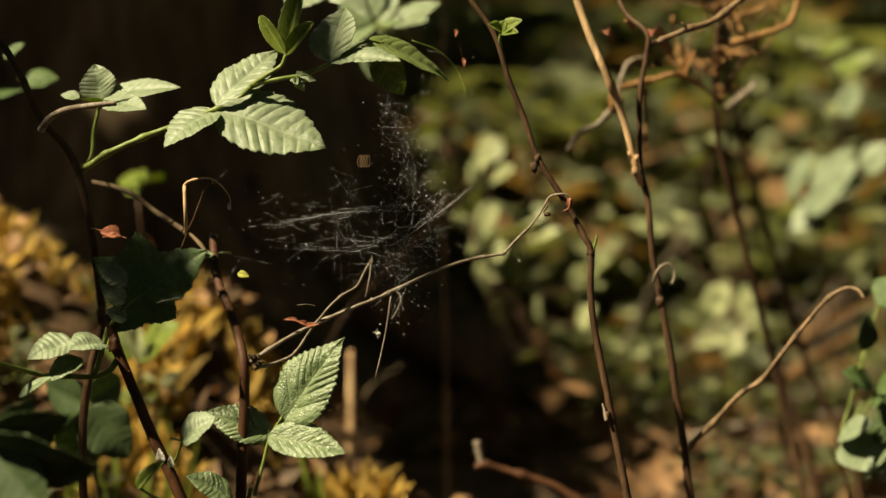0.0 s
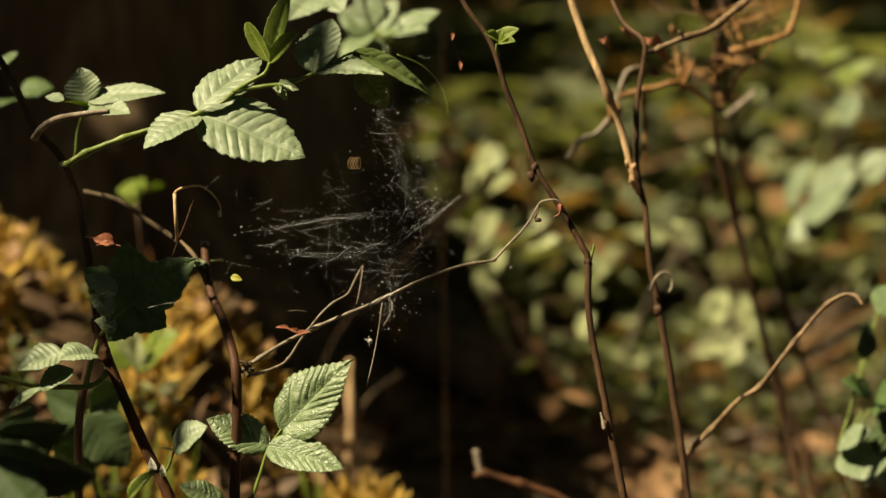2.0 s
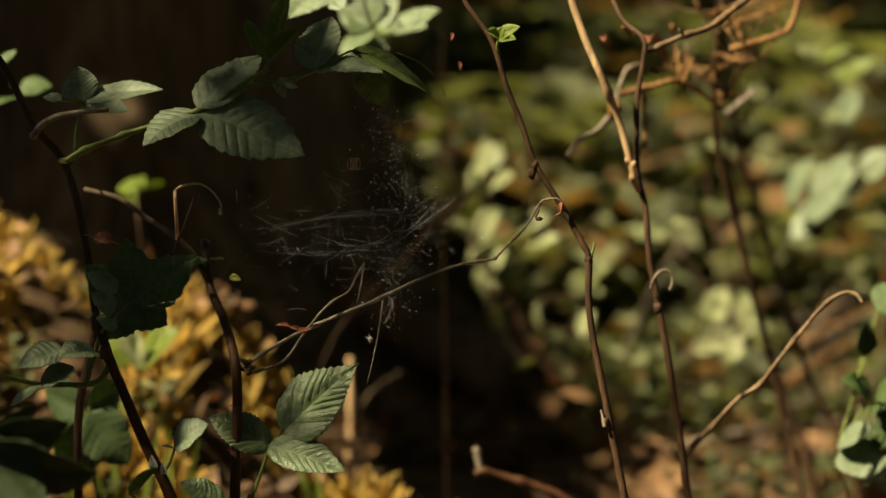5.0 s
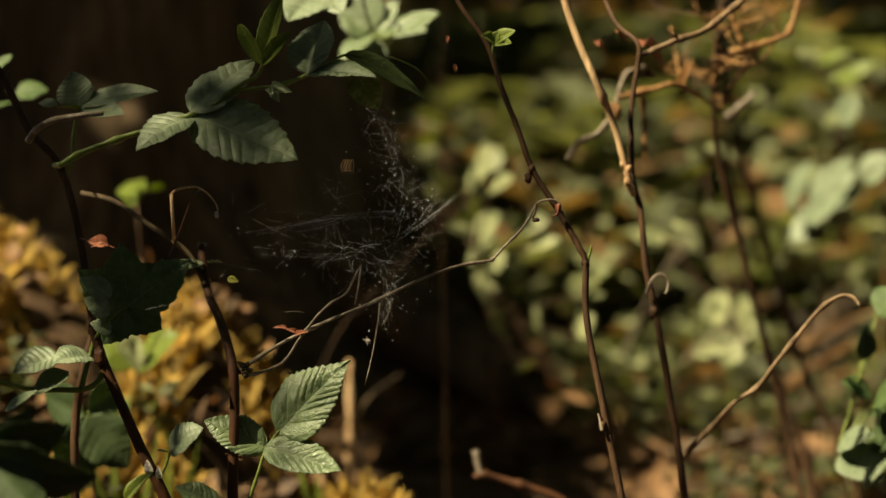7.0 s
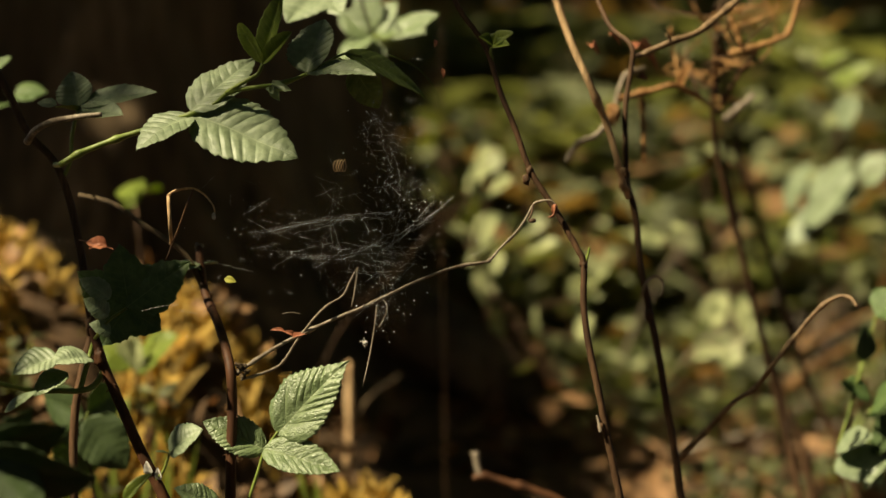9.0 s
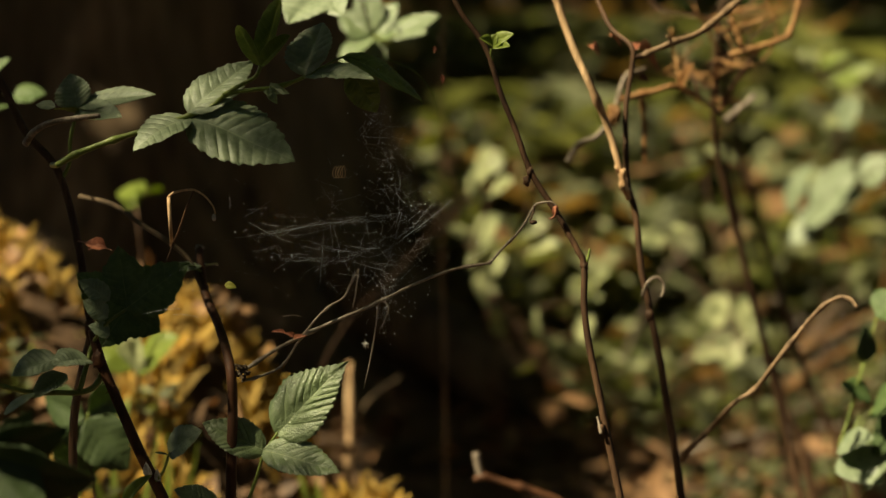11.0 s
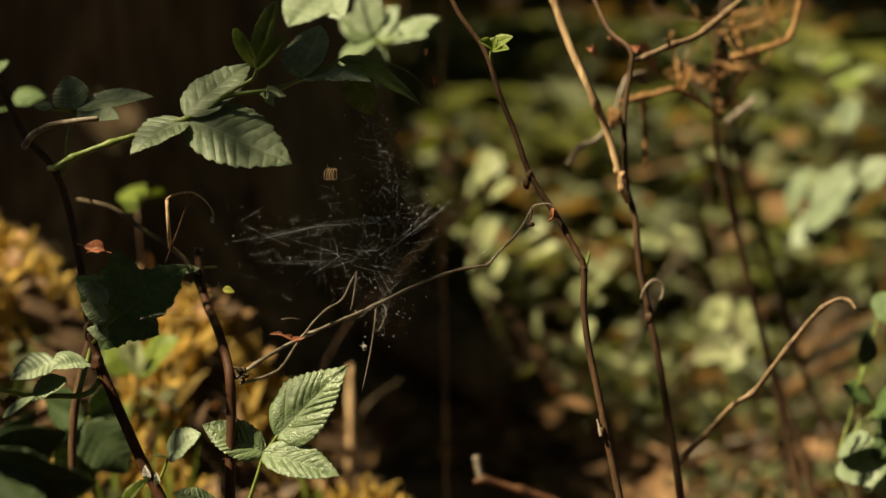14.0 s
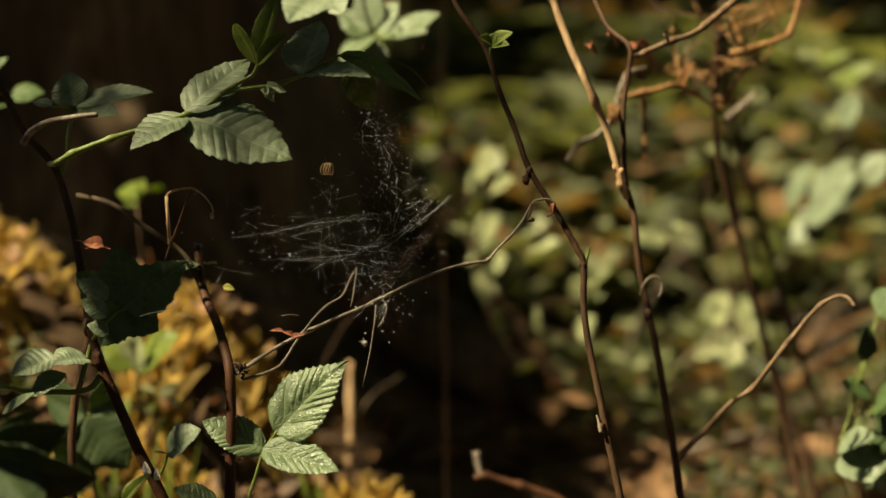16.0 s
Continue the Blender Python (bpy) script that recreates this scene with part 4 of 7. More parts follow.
def build_red_cane():
    plant = thing("raspberry_cane", (-0.0712, 0.9553, 0.0226), "red-brown raspberry cane with young and shaded leaves", "bramble")
    pts = [(-0.0712, 0.9553, 0.0226), (-0.1126, 0.9676, 0.1396), (-0.1412, 0.9759, 0.2187), (-0.1571, 0.9799, 0.2560), (-0.1635, 0.9813, 0.2693), (-0.1714, 0.9829, 0.2851), (-0.1810, 0.9852, 0.3072), (-0.1899, 0.9874, 0.3278), (-0.1946, 0.9888, 0.3414), (-0.1969, 0.9899, 0.3515)]
    bm = tube(bmesh.new(), pts, 0.0038, 0.0026, 10, 8, 0.03)
    lump(bm, (-0.1930, 0.9861, 0.3348), 0.0031, (1, 1, 1.9), 3, 0.6)
    prickles(bm, pts[1:8], 0.003, 14, 0.002)
    part("cane", bm, M_CANE, plant)
    part("bud_scale", leaflet(leaflet(bmesh.new(), (-0.1636, 0.9782, 0.2693), (-0.1664, 0.9771, 0.2780), 0.005, FACE, nu=10, nv=3, teeth=3, fold=0.8), (-0.1582, 0.9780, 0.2668), (-0.1601, 0.9767, 0.2742), 0.004, FACE, nu=10, nv=3, teeth=3, fold=0.8), M_SEED, plant, "pale papery bud scales")
    lf = stem("leaf_stalk", [(-0.1612, 0.9790, 0.2666), (-0.1569, 0.9765, 0.2720), (-0.1541, 0.9752, 0.2787), (-0.1524, 0.9748, 0.2843)], 0.0009, 0.0007, M_GREEN, plant)
    blade("leaflet", (-0.1527, 0.9747, 0.2837), (-0.1347, 0.9693, 0.2986), 0.022, UPN, M_PALE, lf, nu=36, nv=6, teeth=9)
    blade("leaflet", (-0.1530, 0.9746, 0.2827), (-0.1591, 0.9679, 0.2861), 0.004, UPN, M_LEAF, lf, nu=16, nv=3, teeth=5)
    lf = stem("leaf_stalk", [(-0.1441, 0.9745, 0.2240), (-0.1303, 0.9682, 0.2403), (-0.1240, 0.9646, 0.2540)], 0.0010, 0.0007, M_GREEN, plant)
    blade("leaflet", (-0.1240, 0.9646, 0.2540), (-0.1464, 0.9560, 0.2686), 0.016, UPN, M_LEAF, lf, nu=36, nv=6, teeth=9)
    lf = stem("leaf_stalk", [(-0.1524, 0.9691, 0.2497), (-0.1633, 0.9595, 0.2537), (-0.1724, 0.9503, 0.2615)], 0.0010, 0.0007, M_GREEN, plant)
    blade("leaflet", (-0.1734, 0.9502, 0.2609), (-0.1598, 0.9519, 0.2774), 0.008, FACE, M_YOUNG, lf, nu=36, nv=4, teeth=9, fold=0.9)
    # leaf on the long green stalk
    gs = tube(bmesh.new(), [(-0.1927, 0.9870, 0.3237), (-0.1959, 0.9815, 0.3195), (-0.2028, 0.9763, 0.3179), (-0.2143, 0.9714, 0.3188), (-0.2256, 0.9665, 0.3198), (-0.2357, 0.9569, 0.3241), (-0.2489, 0.9376, 0.3325)], 0.0017, 0.0014, 8, 5)
    tube(gs, [(-0.1927, 0.9870, 0.3237), (-0.1911, 0.9874, 0.3278), (-0.1902, 0.9876, 0.3294)], 0.0017, 0.0015, 8, 3)
    tube(gs, [(-0.2021, 0.9764, 0.3186), (-0.2006, 0.9823, 0.3271), (-0.1984, 0.9884, 0.3373), (-0.1959, 0.9892, 0.3452)], 0.0016, 0.0014, 8, 5)
    lf = part("leaf_stalk", gs, M_GREEN, plant, "thick light green leaf stalk")
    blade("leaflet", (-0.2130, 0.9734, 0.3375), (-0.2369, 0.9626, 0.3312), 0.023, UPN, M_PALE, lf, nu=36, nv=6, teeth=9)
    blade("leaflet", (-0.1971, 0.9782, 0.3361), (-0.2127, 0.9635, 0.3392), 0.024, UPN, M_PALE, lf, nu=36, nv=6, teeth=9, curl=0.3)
    blade("leaflet", (-0.2080, 0.9724, 0.3288), (-0.2251, 0.9614, 0.3195), 0.018, UPN, M_LEAF, lf, nu=30, nv=5, teeth=8)
    blade("leaflet", (-0.2394, 0.9554, 0.3099), (-0.2210, 0.9468, 0.3240), 0.008, UPN, M_LEAF, lf, nu=24, nv=5, teeth=8)
    # the leaf in shade in front of the cane; its dimmed colour carries shade too
    lf = stem("leaf_stalk", [(-0.1955, 0.9873, 0.3455), (-0.1861, 0.9754, 0.3569), (-0.1793, 0.9997, 0.3614)], 0.0010, 0.0008, M_GREEN, plant)
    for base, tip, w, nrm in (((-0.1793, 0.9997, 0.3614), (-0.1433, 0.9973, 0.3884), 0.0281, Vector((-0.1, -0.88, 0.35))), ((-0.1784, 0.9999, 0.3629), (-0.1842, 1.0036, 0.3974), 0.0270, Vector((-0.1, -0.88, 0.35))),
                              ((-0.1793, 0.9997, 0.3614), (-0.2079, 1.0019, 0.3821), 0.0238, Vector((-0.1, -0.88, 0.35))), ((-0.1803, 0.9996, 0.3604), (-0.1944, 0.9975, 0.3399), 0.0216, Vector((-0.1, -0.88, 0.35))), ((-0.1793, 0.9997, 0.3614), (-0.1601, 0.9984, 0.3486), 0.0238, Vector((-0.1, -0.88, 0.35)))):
        blade("leaflet", base, tip, w, nrm, M_DIM, lf, "dark green leaflet in shade", nu=60, nv=6, teeth=6, tooth=0.16, broad=0.36, pleat=0.03, fold=0.08, curl=0.05)
    # the paler leaf colour stands in for sun on these leaflets
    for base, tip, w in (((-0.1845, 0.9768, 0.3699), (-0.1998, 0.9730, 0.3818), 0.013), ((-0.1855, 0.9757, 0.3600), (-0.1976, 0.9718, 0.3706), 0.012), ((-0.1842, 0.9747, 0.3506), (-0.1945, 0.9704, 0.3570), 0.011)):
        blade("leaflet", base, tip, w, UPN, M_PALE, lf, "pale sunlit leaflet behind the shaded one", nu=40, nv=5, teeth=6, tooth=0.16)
    return plant


def build_low_leaf():
    plant = thing("raspberry_seedling", (-0.1246, 0.9734, 0.0034), "young raspberry shoot with one large three-part leaf", "bramble")
    stem("stalk", [(-0.1246, 0.9734, 0.0034), (-0.1229, 0.9853, 0.1163), (-0.1169, 0.9857, 0.2159), (-0.1094, 0.9798, 0.2550)], 0.0018, 0.0012, M_GREEN, plant)
    st = tube(bmesh.new(), [(-0.1107, 0.9793, 0.2503), (-0.1094, 0.9798, 0.2550), (-0.1046, 0.9813, 0.2693), (-0.1005, 0.9826, 0.2819), (-0.0929, 0.9838, 0.2933)], 0.0012, 0.0008, 8, 6)
    ob = part("compound_leaf", st, M_GREEN, plant, "crisply veined toothed leaf of three leaflets", at=(-0.1094, 0.9798, 0.2550))
    blade("leaflet", (-0.1004, 0.9876, 0.2818), (-0.1345, 0.9844, 0.2996), 0.021, Vector((-0.35, -0.7, 0.6)), M_LEAF, ob, pleat=0.10, fold=0.32, sweep=0.50, tooth=0.12, nu=110, teeth=13)
    blade("leaflet", (-0.1009, 0.9808, 0.2839), (-0.0577, 0.9571, 0.2787), 0.021, Vector((-0.1, -0.7, 0.65)), M_LEAF, ob, pleat=0.10, fold=0.3, sweep=0.50, tooth=0.12, nu=110, teeth=13)
    bm = leaflet(bmesh.new(), (-0.0935, 0.9837, 0.2920), (-0.0548, 0.9782, 0.3355), 0.036, Vector((-0.25, -0.82, 0.50)), pleat=0.14, nu=150, nv=14, teeth=17, fold=0.15, tooth=0.10, sweep=0.58, broad=0.33, hole=(0.06, -0.96))
    tip = part("leaflet", bm, M_LEAF, ob, at=(-0.0935, 0.9837, 0.2920), thick=0.0003)
    return plant, ob, tip


def build_web():
    web = thing("spider_web", (-0.0585, 0.9942, 0.3926), "tangled grey spider web with dust and husks", "spider web")
    mid = Vector((-0.0585, 0.9820, 0.3985))
    s = 1 / 3144.0
    wr = random.Random(11)

    def at(x, z, y=0.0):
        return mid + Vector((x * s, y, -z * s))
    bm = bmesh.new()

    def thread(pts, r, steps=5, shake=0.0):
        tube(bm, [p + Vector((wr.gauss(0, 1), wr.gauss(0, 1), wr.gauss(0, 1))) * shake for p in spline(pts, steps)], r * 1.35, r * 1.35, 3, 1, 0.0, smooth=False)

    def veil(line, spread, count, longest=0.8, fine=1.0):
        """Many threads that run loosely along one line, each over its own stretch."""
        pts = spline([at(x, z, wr.gauss(0, 0.004)) for x, z in line], 8)
        n = len(pts) - 1
        for _ in range(count):
            f = wr.uniform(0, 0.85)
            g = min(1.0, f + wr.uniform(0.15, longest))
            ids = list(range(int(f * n), max(int(f * n) + 3, int(g * n)) + 1, 2))
            off = Vector((wr.gauss(0, 0.5), wr.gauss(0, 2.0), wr.gauss(0, 1.0))) * spread
            turn = Vector((0, wr.gauss(0, 2.0), wr.gauss(0, 1.2))) * spread
            thread([pts[min(i, n)] + off + turn * (k / len(ids) - 0.5) + Vector((wr.gauss(0, 1), wr.gauss(0, 1), wr.gauss(0, 1))) * min(spread * 0.34, 0.0006) for k, i in enumerate(ids)],
                   wr.choice((0.000008, 0.000010, 0.000014, 0.000020)) * fine, 3)
    # taut ropes of the sheet, and the loop that sags from them
    veil([(-200, -12), (-120, -24), (-40, -40), (40, -50), (90, -52)], 0.0009, 15, 0.8, 0.9)
    veil([(-200, 10), (-130, 2), (-106, -6), (-98, 18), (-50, 20), (10, 17), (55, 0), (90, -8)], 0.0009, 16, 0.5, 0.9)
    veil([(60, 12), (90, 2), (130, -28), (165, -56), (205, -92)], 0.0006, 14, 0.6, 1.1)
    veil([(50, -20), (95, -16), (130, -38), (170, -78)], 0.0007, 10, 0.6, 1.1)
    veil([(40, -60), (85, -58), (125, -66), (170, -90)], 0.0006, 9, 0.5)
    def links(count, middle, size, reach, flat, thick=1.0):
        """Single straight threads, each strung between two points of a cloud."""
        for _ in range(count):
            a = at(middle[0] + wr.gauss(0, size[0]), middle[1] + wr.gauss(0, size[1]), wr.gauss(0, 0.006))
            d = Vector((wr.gauss(0, 1), wr.gauss(0, 0.5), wr.gauss(0, flat) + 0.22)).normalized() * wr.uniform(0.3, 1.0) * reach
            sag = Vector((0, 0, -0.02 * reach))
            thread([a - d / 2, a + sag, a + d / 2], wr.choice((0.000009, 0.000012, 0.000016, 0.000023)) * thick, 4, 0.00004)
    # the thin sheet between them, then its looser upper side
    links(50, (0, 5), (95, 30), 0.034, 0.22)
    links(32, (90, 0), (55, 34), 0.022, 0.5)
    links(30, (-20, -75), (80, 30), 0.020, 0.4, 0.8)
    # the funnel that rises to the spray
    links(60, (105, -110), (36, 70), 0.014, 1.3)
    links(40, (80, -205), (40, 30), 0.016, 0.7)
    veil([(90, -10), (105, -80), (95, -150), (70, -215), (60, -270)], 0.0050, 20, 0.3, 0.9)
    # threads that fall to the twig
    veil([(70, 40), (85, 75), (80, 110), (75, 140)], 0.0046, 40, 0.5, 0.8)
    for _ in range(14):
        x = wr.uniform(-60, 140)
        a, b = at(x, wr.uniform(-20, 30), wr.uniform(-0.01, 0.01)), at(x + wr.uniform(-30, 40), 110 - 0.48 * x + wr.uniform(-40, 0), 0.0)
        thread([a, (a + b) / 2 + Vector((wr.gauss(0, 0.002), 0, 0)), b], 0.000006)
    # curled ends and small tangles, thickest where the funnel closes
    for k in range(210):
        if k < 130:
            c = at(wr.gauss(100, 34), wr.gauss(-95, 85), wr.uniform(-0.012, 0.012))
        else:
            c = at(wr.gauss(20, 100), wr.gauss(0, 60), wr.uniform(-0.012, 0.012))
        d = Vector((wr.uniform(-1, 1), wr.uniform(-1, 1), wr.uniform(-1, 1))) * wr.uniform(0.0012, 0.0055)
        e = Vector((wr.uniform(-1, 1), wr.uniform(-1, 1), wr.uniform(-1, 1))) * 0.0009
        thread([c, c + d * 0.4 + e, c + d * 0.8 - e, c + d], wr.choice((0.000008, 0.000012, 0.000018)), 3)
    tagged(part("threads", bm, M_SILK, web), kind="stuff")
    bm = bmesh.new()
    for k in range(230):
        if k < 110:
            c = at(wr.gauss(105, 50), wr.gauss(-90, 95), wr.uniform(-0.012, 0.012))
        elif k < 150:
            c = at(wr.gauss(85, 26), wr.gauss(115, 22), wr.uniform(-0.008, 0.008))
        else:
            c = at(wr.gauss(0, 120), wr.gauss(10, 60), wr.uniform(-0.012, 0.012))
        lump(bm, c, wr.choice((0.0001, 0.00013, 0.00017, 0.00023, 0.00032, 0.00045)), (1, 1, wr.uniform(0.6, 1.2)), 1, 0.4)
    tagged(part("dust", bm, M_SILK, web, "white specks of dust in the threads"), kind="stuff")
    # the two pale strips at the left stand in for glints on web threads
    for a, b in (((-0.0433, 1.0009, 0.4559), (-0.0318, 1.0005, 0.4521)), ((-0.0894, 0.9808, 0.3608), (-0.0793, 0.9808, 0.3605)), ((-0.1630, 0.9512, 0.3663), (-0.1423, 0.9516, 0.3696)), ((-0.1462, 0.9512, 0.3663), (-0.1325, 0.9511, 0.3647))):
        m = M_SEED if a[1] < 0.995 and a[0] < -0.1 else M_TWIG
        stem("fibre", [a, (Vector(a) + Vector(b)) / 2 + Vector((0, 0, 0.0008)), b], 0.00006 if m == M_SEED else 0.00013, 0.00008 if m == M_SEED else 0.00016, m, web, "short dry plant fibre and pale web-thread glint", sides=5)
    return web


def build_debris():
    out = []
    c = thing("curled_husk", (-0.0585, 0.9994, 0.4423), "small orange-brown curled seed husk hanging in the web", "husk")
    bm = bmesh.new()
    for k in range(4):
        x = -0.0022 + 0.0015 * k
        o = Vector((-0.0585, 0.9994, 0.4423)) + Vector((x, 0, 0))
        tube(bm, [o + Vector((0.0010, 0, 0.0034)), o + Vector((-0.0006, -0.0012, 0.001)), o + Vector((-0.0008, -0.001, -0.0022)), o + Vector((0.0008, 0.0006, -0.0034)), o + Vector((0.0016, 0.001, -0.001)), o + Vector((0.0012, 0.0006, 0.0028))], 0.00024, 0.0002, 5, 3)
    part("husk", bm, M_DEAD, c)
    y = thing("yellow_flake", (-0.1202, 0.9927, 0.3781), "tiny yellow petal caught in the web", "petal")
    bm = bmesh.new()
    leaflet(bm, (-0.1231, 0.9928, 0.3787), (-0.1163, 0.9916, 0.3773), 0.0042, FACE, nu=12, nv=3, teeth=1, fold=0.5)
    part("petal", bm, M_YELLOW, y, thick=0.0003)
    r = thing("red_bud_scales", (0.0003, 1.0049, 0.4945), "tiny rust-red bud scales hanging on a thread", "bud scale")
    bm = bmesh.new()
    for a, b, w in (((-0.0006, 1.0052, 0.4967), (0.0013, 1.0047, 0.4926), 0.0022), ((0.0010, 1.0051, 0.4960), (-0.0003, 1.0027, 0.4920), 0.0018), ((-0.0051, 1.0068, 0.5125), (-0.0029, 1.0065, 0.5096), 0.0022), ((-0.0032, 1.0068, 0.5122), (-0.0051, 1.0044, 0.5090), 0.0018)):
        leaflet(bm, a, b, w, FACE, nu=10, nv=3, teeth=3, fold=0.8, curl=0.5)
    tube(bm, [(-0.0038, 1.0072, 0.5160), (-0.0038, 1.0065, 0.5096), (-0.0006, 1.0050, 0.4954), (-0.0013, 1.0024, 0.4701)], 0.00005, 0.00005, 3, 4)
    part("scales", bm, M_RUST, r)
    return c, y, r


# ---- twigs and leaves behind the focus ----
def build_back_twigs():
    t = thing("fallen_stick", (0.1746, 1.2738, -0.0091), "broken grey-brown stick standing from the litter", "stick")
    bm = tube(bmesh.new(), [(0.1746, 1.2738, -0.0091), (0.1536, 1.2817, 0.0660), (0.1201, 1.2900, 0.1453), (0.0907, 1.2929, 0.1733), (0.0697, 1.2939, 0.1829), (0.0487, 1.2946, 0.1892), (0.0298, 1.2952, 0.1946), (0.0227, 1.2949, 0.1921)], 0.0034, 0.0024, 8, 6, 0.05, 4)
    part("stick", bm, M_CANE, t)
    stem("stub", [(0.0277, 1.2951, 0.1938), (0.0256, 1.2959, 0.2017), (0.0235, 1.2970, 0.2121)], 0.0024, 0.0030, M_TWIG, t, "pale broken stub")
    TIE = (0.2115, 1.3890, 0.5133)
    t = thing("dead_bramble", (0.3209, 1.4019, -0.0340), "tangle of dead orange-brown bramble twigs", "bramble")
    stem("stem", [(0.3209, 1.4019, -0.0340), (0.2933, 1.4199, 0.1379), (0.2518, 1.4382, 0.3122), (0.2217, 1.4189, 0.4149), (0.2128, 1.4035, 0.4604), (0.2115, 1.3890, 0.5133), (0.2199, 1.3945, 0.5657)], 0.0030, 0.0020, M_STEM, t)
    for pts, r, m in (([(0.2092, 1.3078, 0.5060), (0.2257, 1.3080, 0.5076), (0.2431, 1.3088, 0.5158), (0.2555, 1.3096, 0.5228), (0.2596, 1.3119, 0.5454), (0.2613, 1.3137, 0.5619)], 0.0040, M_ORANGE),
                      ([(0.2088, 1.3106, 0.5331), (0.2125, 1.3093, 0.5199), (0.2183, 1.3081, 0.5093)], 0.0032, M_ORANGE),
                      ([(0.1246, 1.2842, 0.4727), (0.1347, 1.2844, 0.4751), (0.1490, 1.2848, 0.4787), (0.1706, 1.2853, 0.4832), (0.2128, 1.4040, 0.4648)], 0.0036, M_ORANGE),
                      ([(0.0891, 1.2796, 0.4294), (0.0969, 1.2808, 0.4403), (0.1083, 1.2818, 0.4496), (0.1225, 1.2830, 0.4617), (0.1307, 1.2858, 0.4881), (0.1472, 1.3068, 0.4961)], 0.0032, M_TWIG),
                      ([(0.1444, 1.2945, 0.4749), (0.1448, 1.2924, 0.4553), (0.1460, 1.2894, 0.4268)], 0.0028, M_ORANGE),
                      ([(0.2253, 1.4230, 0.4544), (0.2375, 1.4241, 0.4643), (0.2493, 1.4252, 0.4751)], 0.0040, M_TWIG),
                      ([(0.2164, 1.4035, 0.4604), (0.2287, 1.3858, 0.4828), (0.2409, 1.3581, 0.5066), (0.2420, 1.3188, 0.5151)], 0.0030, M_STEM),
                      ([(0.1688, 1.3299, 0.5253), (0.1747, 1.3378, 0.5044), (0.1719, 1.2954, 0.4839)], 0.0016, M_ORANGE)):
        stem("twig", [pts[0]] + [tuple(Vector(p) + Vector((rng.gauss(0, 0.0016), 0, rng.gauss(0, 0.0016)))) for p in pts[1:-1]] + [pts[-1]], r * 0.66, r * 0.45, m, t, knots=3, rough=0.16)
    blade("dry_leaf", (0.1727, 1.2949, 0.4790), (0.1737, 1.2769, 0.4994), 0.010, FACE, M_ORANGE, t, "withered orange-brown leaf", nu=16, nv=3, teeth=4, fold=0.6, curl=0.3)
    for _ in range(20):
        px, py, k = rng.uniform(1180, 1350), rng.uniform(-20, 190), rng.uniform(1.3, 1.46)
        a = Vector(TIE) + Vector(((px - 1266) * k / 3144, k - 1.4, (80 - py) * k / 3144))
        d = Vector((rng.uniform(-0.5, 0.5), rng.uniform(-0.3, 0.3), rng.uniform(-0.3, 1.0))).normalized() * rng.uniform(0.02, 0.06)
        bend = Vector((rng.gauss(0, 0.006), 0, rng.gauss(0, 0.006)))
        near = Vector(TIE) + Vector((rng.gauss(0, 0.002), 0, max(-0.06, min(0.05, a.z - Vector(TIE).z - 0.01))))
        stem("dead_sprig", [near, (near + a) / 2 + bend, a, a + d * 0.5 - bend, a + d], 0.0012, 0.0005, rng.choice((M_STEM, M_BARK, M_STEM, M_ORANGE)), t, sides=6, steps=3)
    part("knot", lump(bmesh.new(), (0.1229, 1.2831, 0.4626), 0.0055, (0.8, 0.7, 1.4), 3, 0.9), M_ORANGE, t, "orange rotten knot")
    for pts, r in (([(0.3871, 1.6523, -0.0428), (0.3460, 1.6694, 0.1196), (0.3292, 1.6747, 0.1701), (0.3092, 1.6811, 0.2314), (0.2914, 1.6872, 0.2895), (0.2790, 1.6947, 0.3605), (0.2709, 1.7004, 0.4142), (0.2627, 1.7100, 0.5056), (0.2682, 1.7179, 0.5809)], 0.0040),
                   ([(0.4195, 1.6523, -0.0428), (0.3925, 1.6670, 0.0970), (0.3752, 1.6720, 0.1449), (0.3568, 1.6755, 0.1777), (0.3384, 1.6804, 0.2244), (0.3168, 1.6884, 0.3008), (0.2979, 1.6953, 0.3659), (0.2790, 1.7015, 0.4250), (0.2682, 1.7122, 0.5272)], 0.0046),
                   ([(0.0033, 1.7009, -0.0587), (0.0006, 1.7312, 0.2291), (-0.0033, 1.7486, 0.3951), (-0.0006, 1.7684, 0.5833)], 0.0005),
                   ([(-0.15, 1.60, 0.13), (-0.10, 1.65, 0.245), (-0.045, 1.69, 0.302), (0.01, 1.70, 0.365), (0.063, 1.70, 0.435), (0.085, 1.71, 0.470)], 0.0005),
                   ([(-0.0941, 1.7009, -0.0587), (-0.0946, 1.7160, 0.0852), (-0.0924, 1.7219, 0.1405), (-0.0929, 1.7288, 0.2069)], 0.005)):
        b = thing("sapling", pts[0], "dark thin leafless sapling in the undergrowth", "sapling", "stems behind the web")
        stem("stem", pts, r * 0.85, r * 0.5, M_DEAD if r == 0.005 else M_STEM, b, knots=3)
        k = Vector(pts[-2])
        stem("side_twig", [k, k + Vector((0.02, 0.01, 0.03)), k + Vector((0.05, 0.02, 0.05))], r * 0.5, r * 0.25, M_BARK, b)
    # leaves just out of focus
    def cluster(name, root, label, leaves, d, way=()):
        p = thing(name, root, label, "bramble", "leaves out of focus")
        first = Vector(leaves[0][0])
        stem("stalk", [root, *(way or [(Vector(root) * 0.4 + first * 0.6) + Vector((0.01, 0, 0))]), first], 0.0014, 0.0009, M_STEM, p)
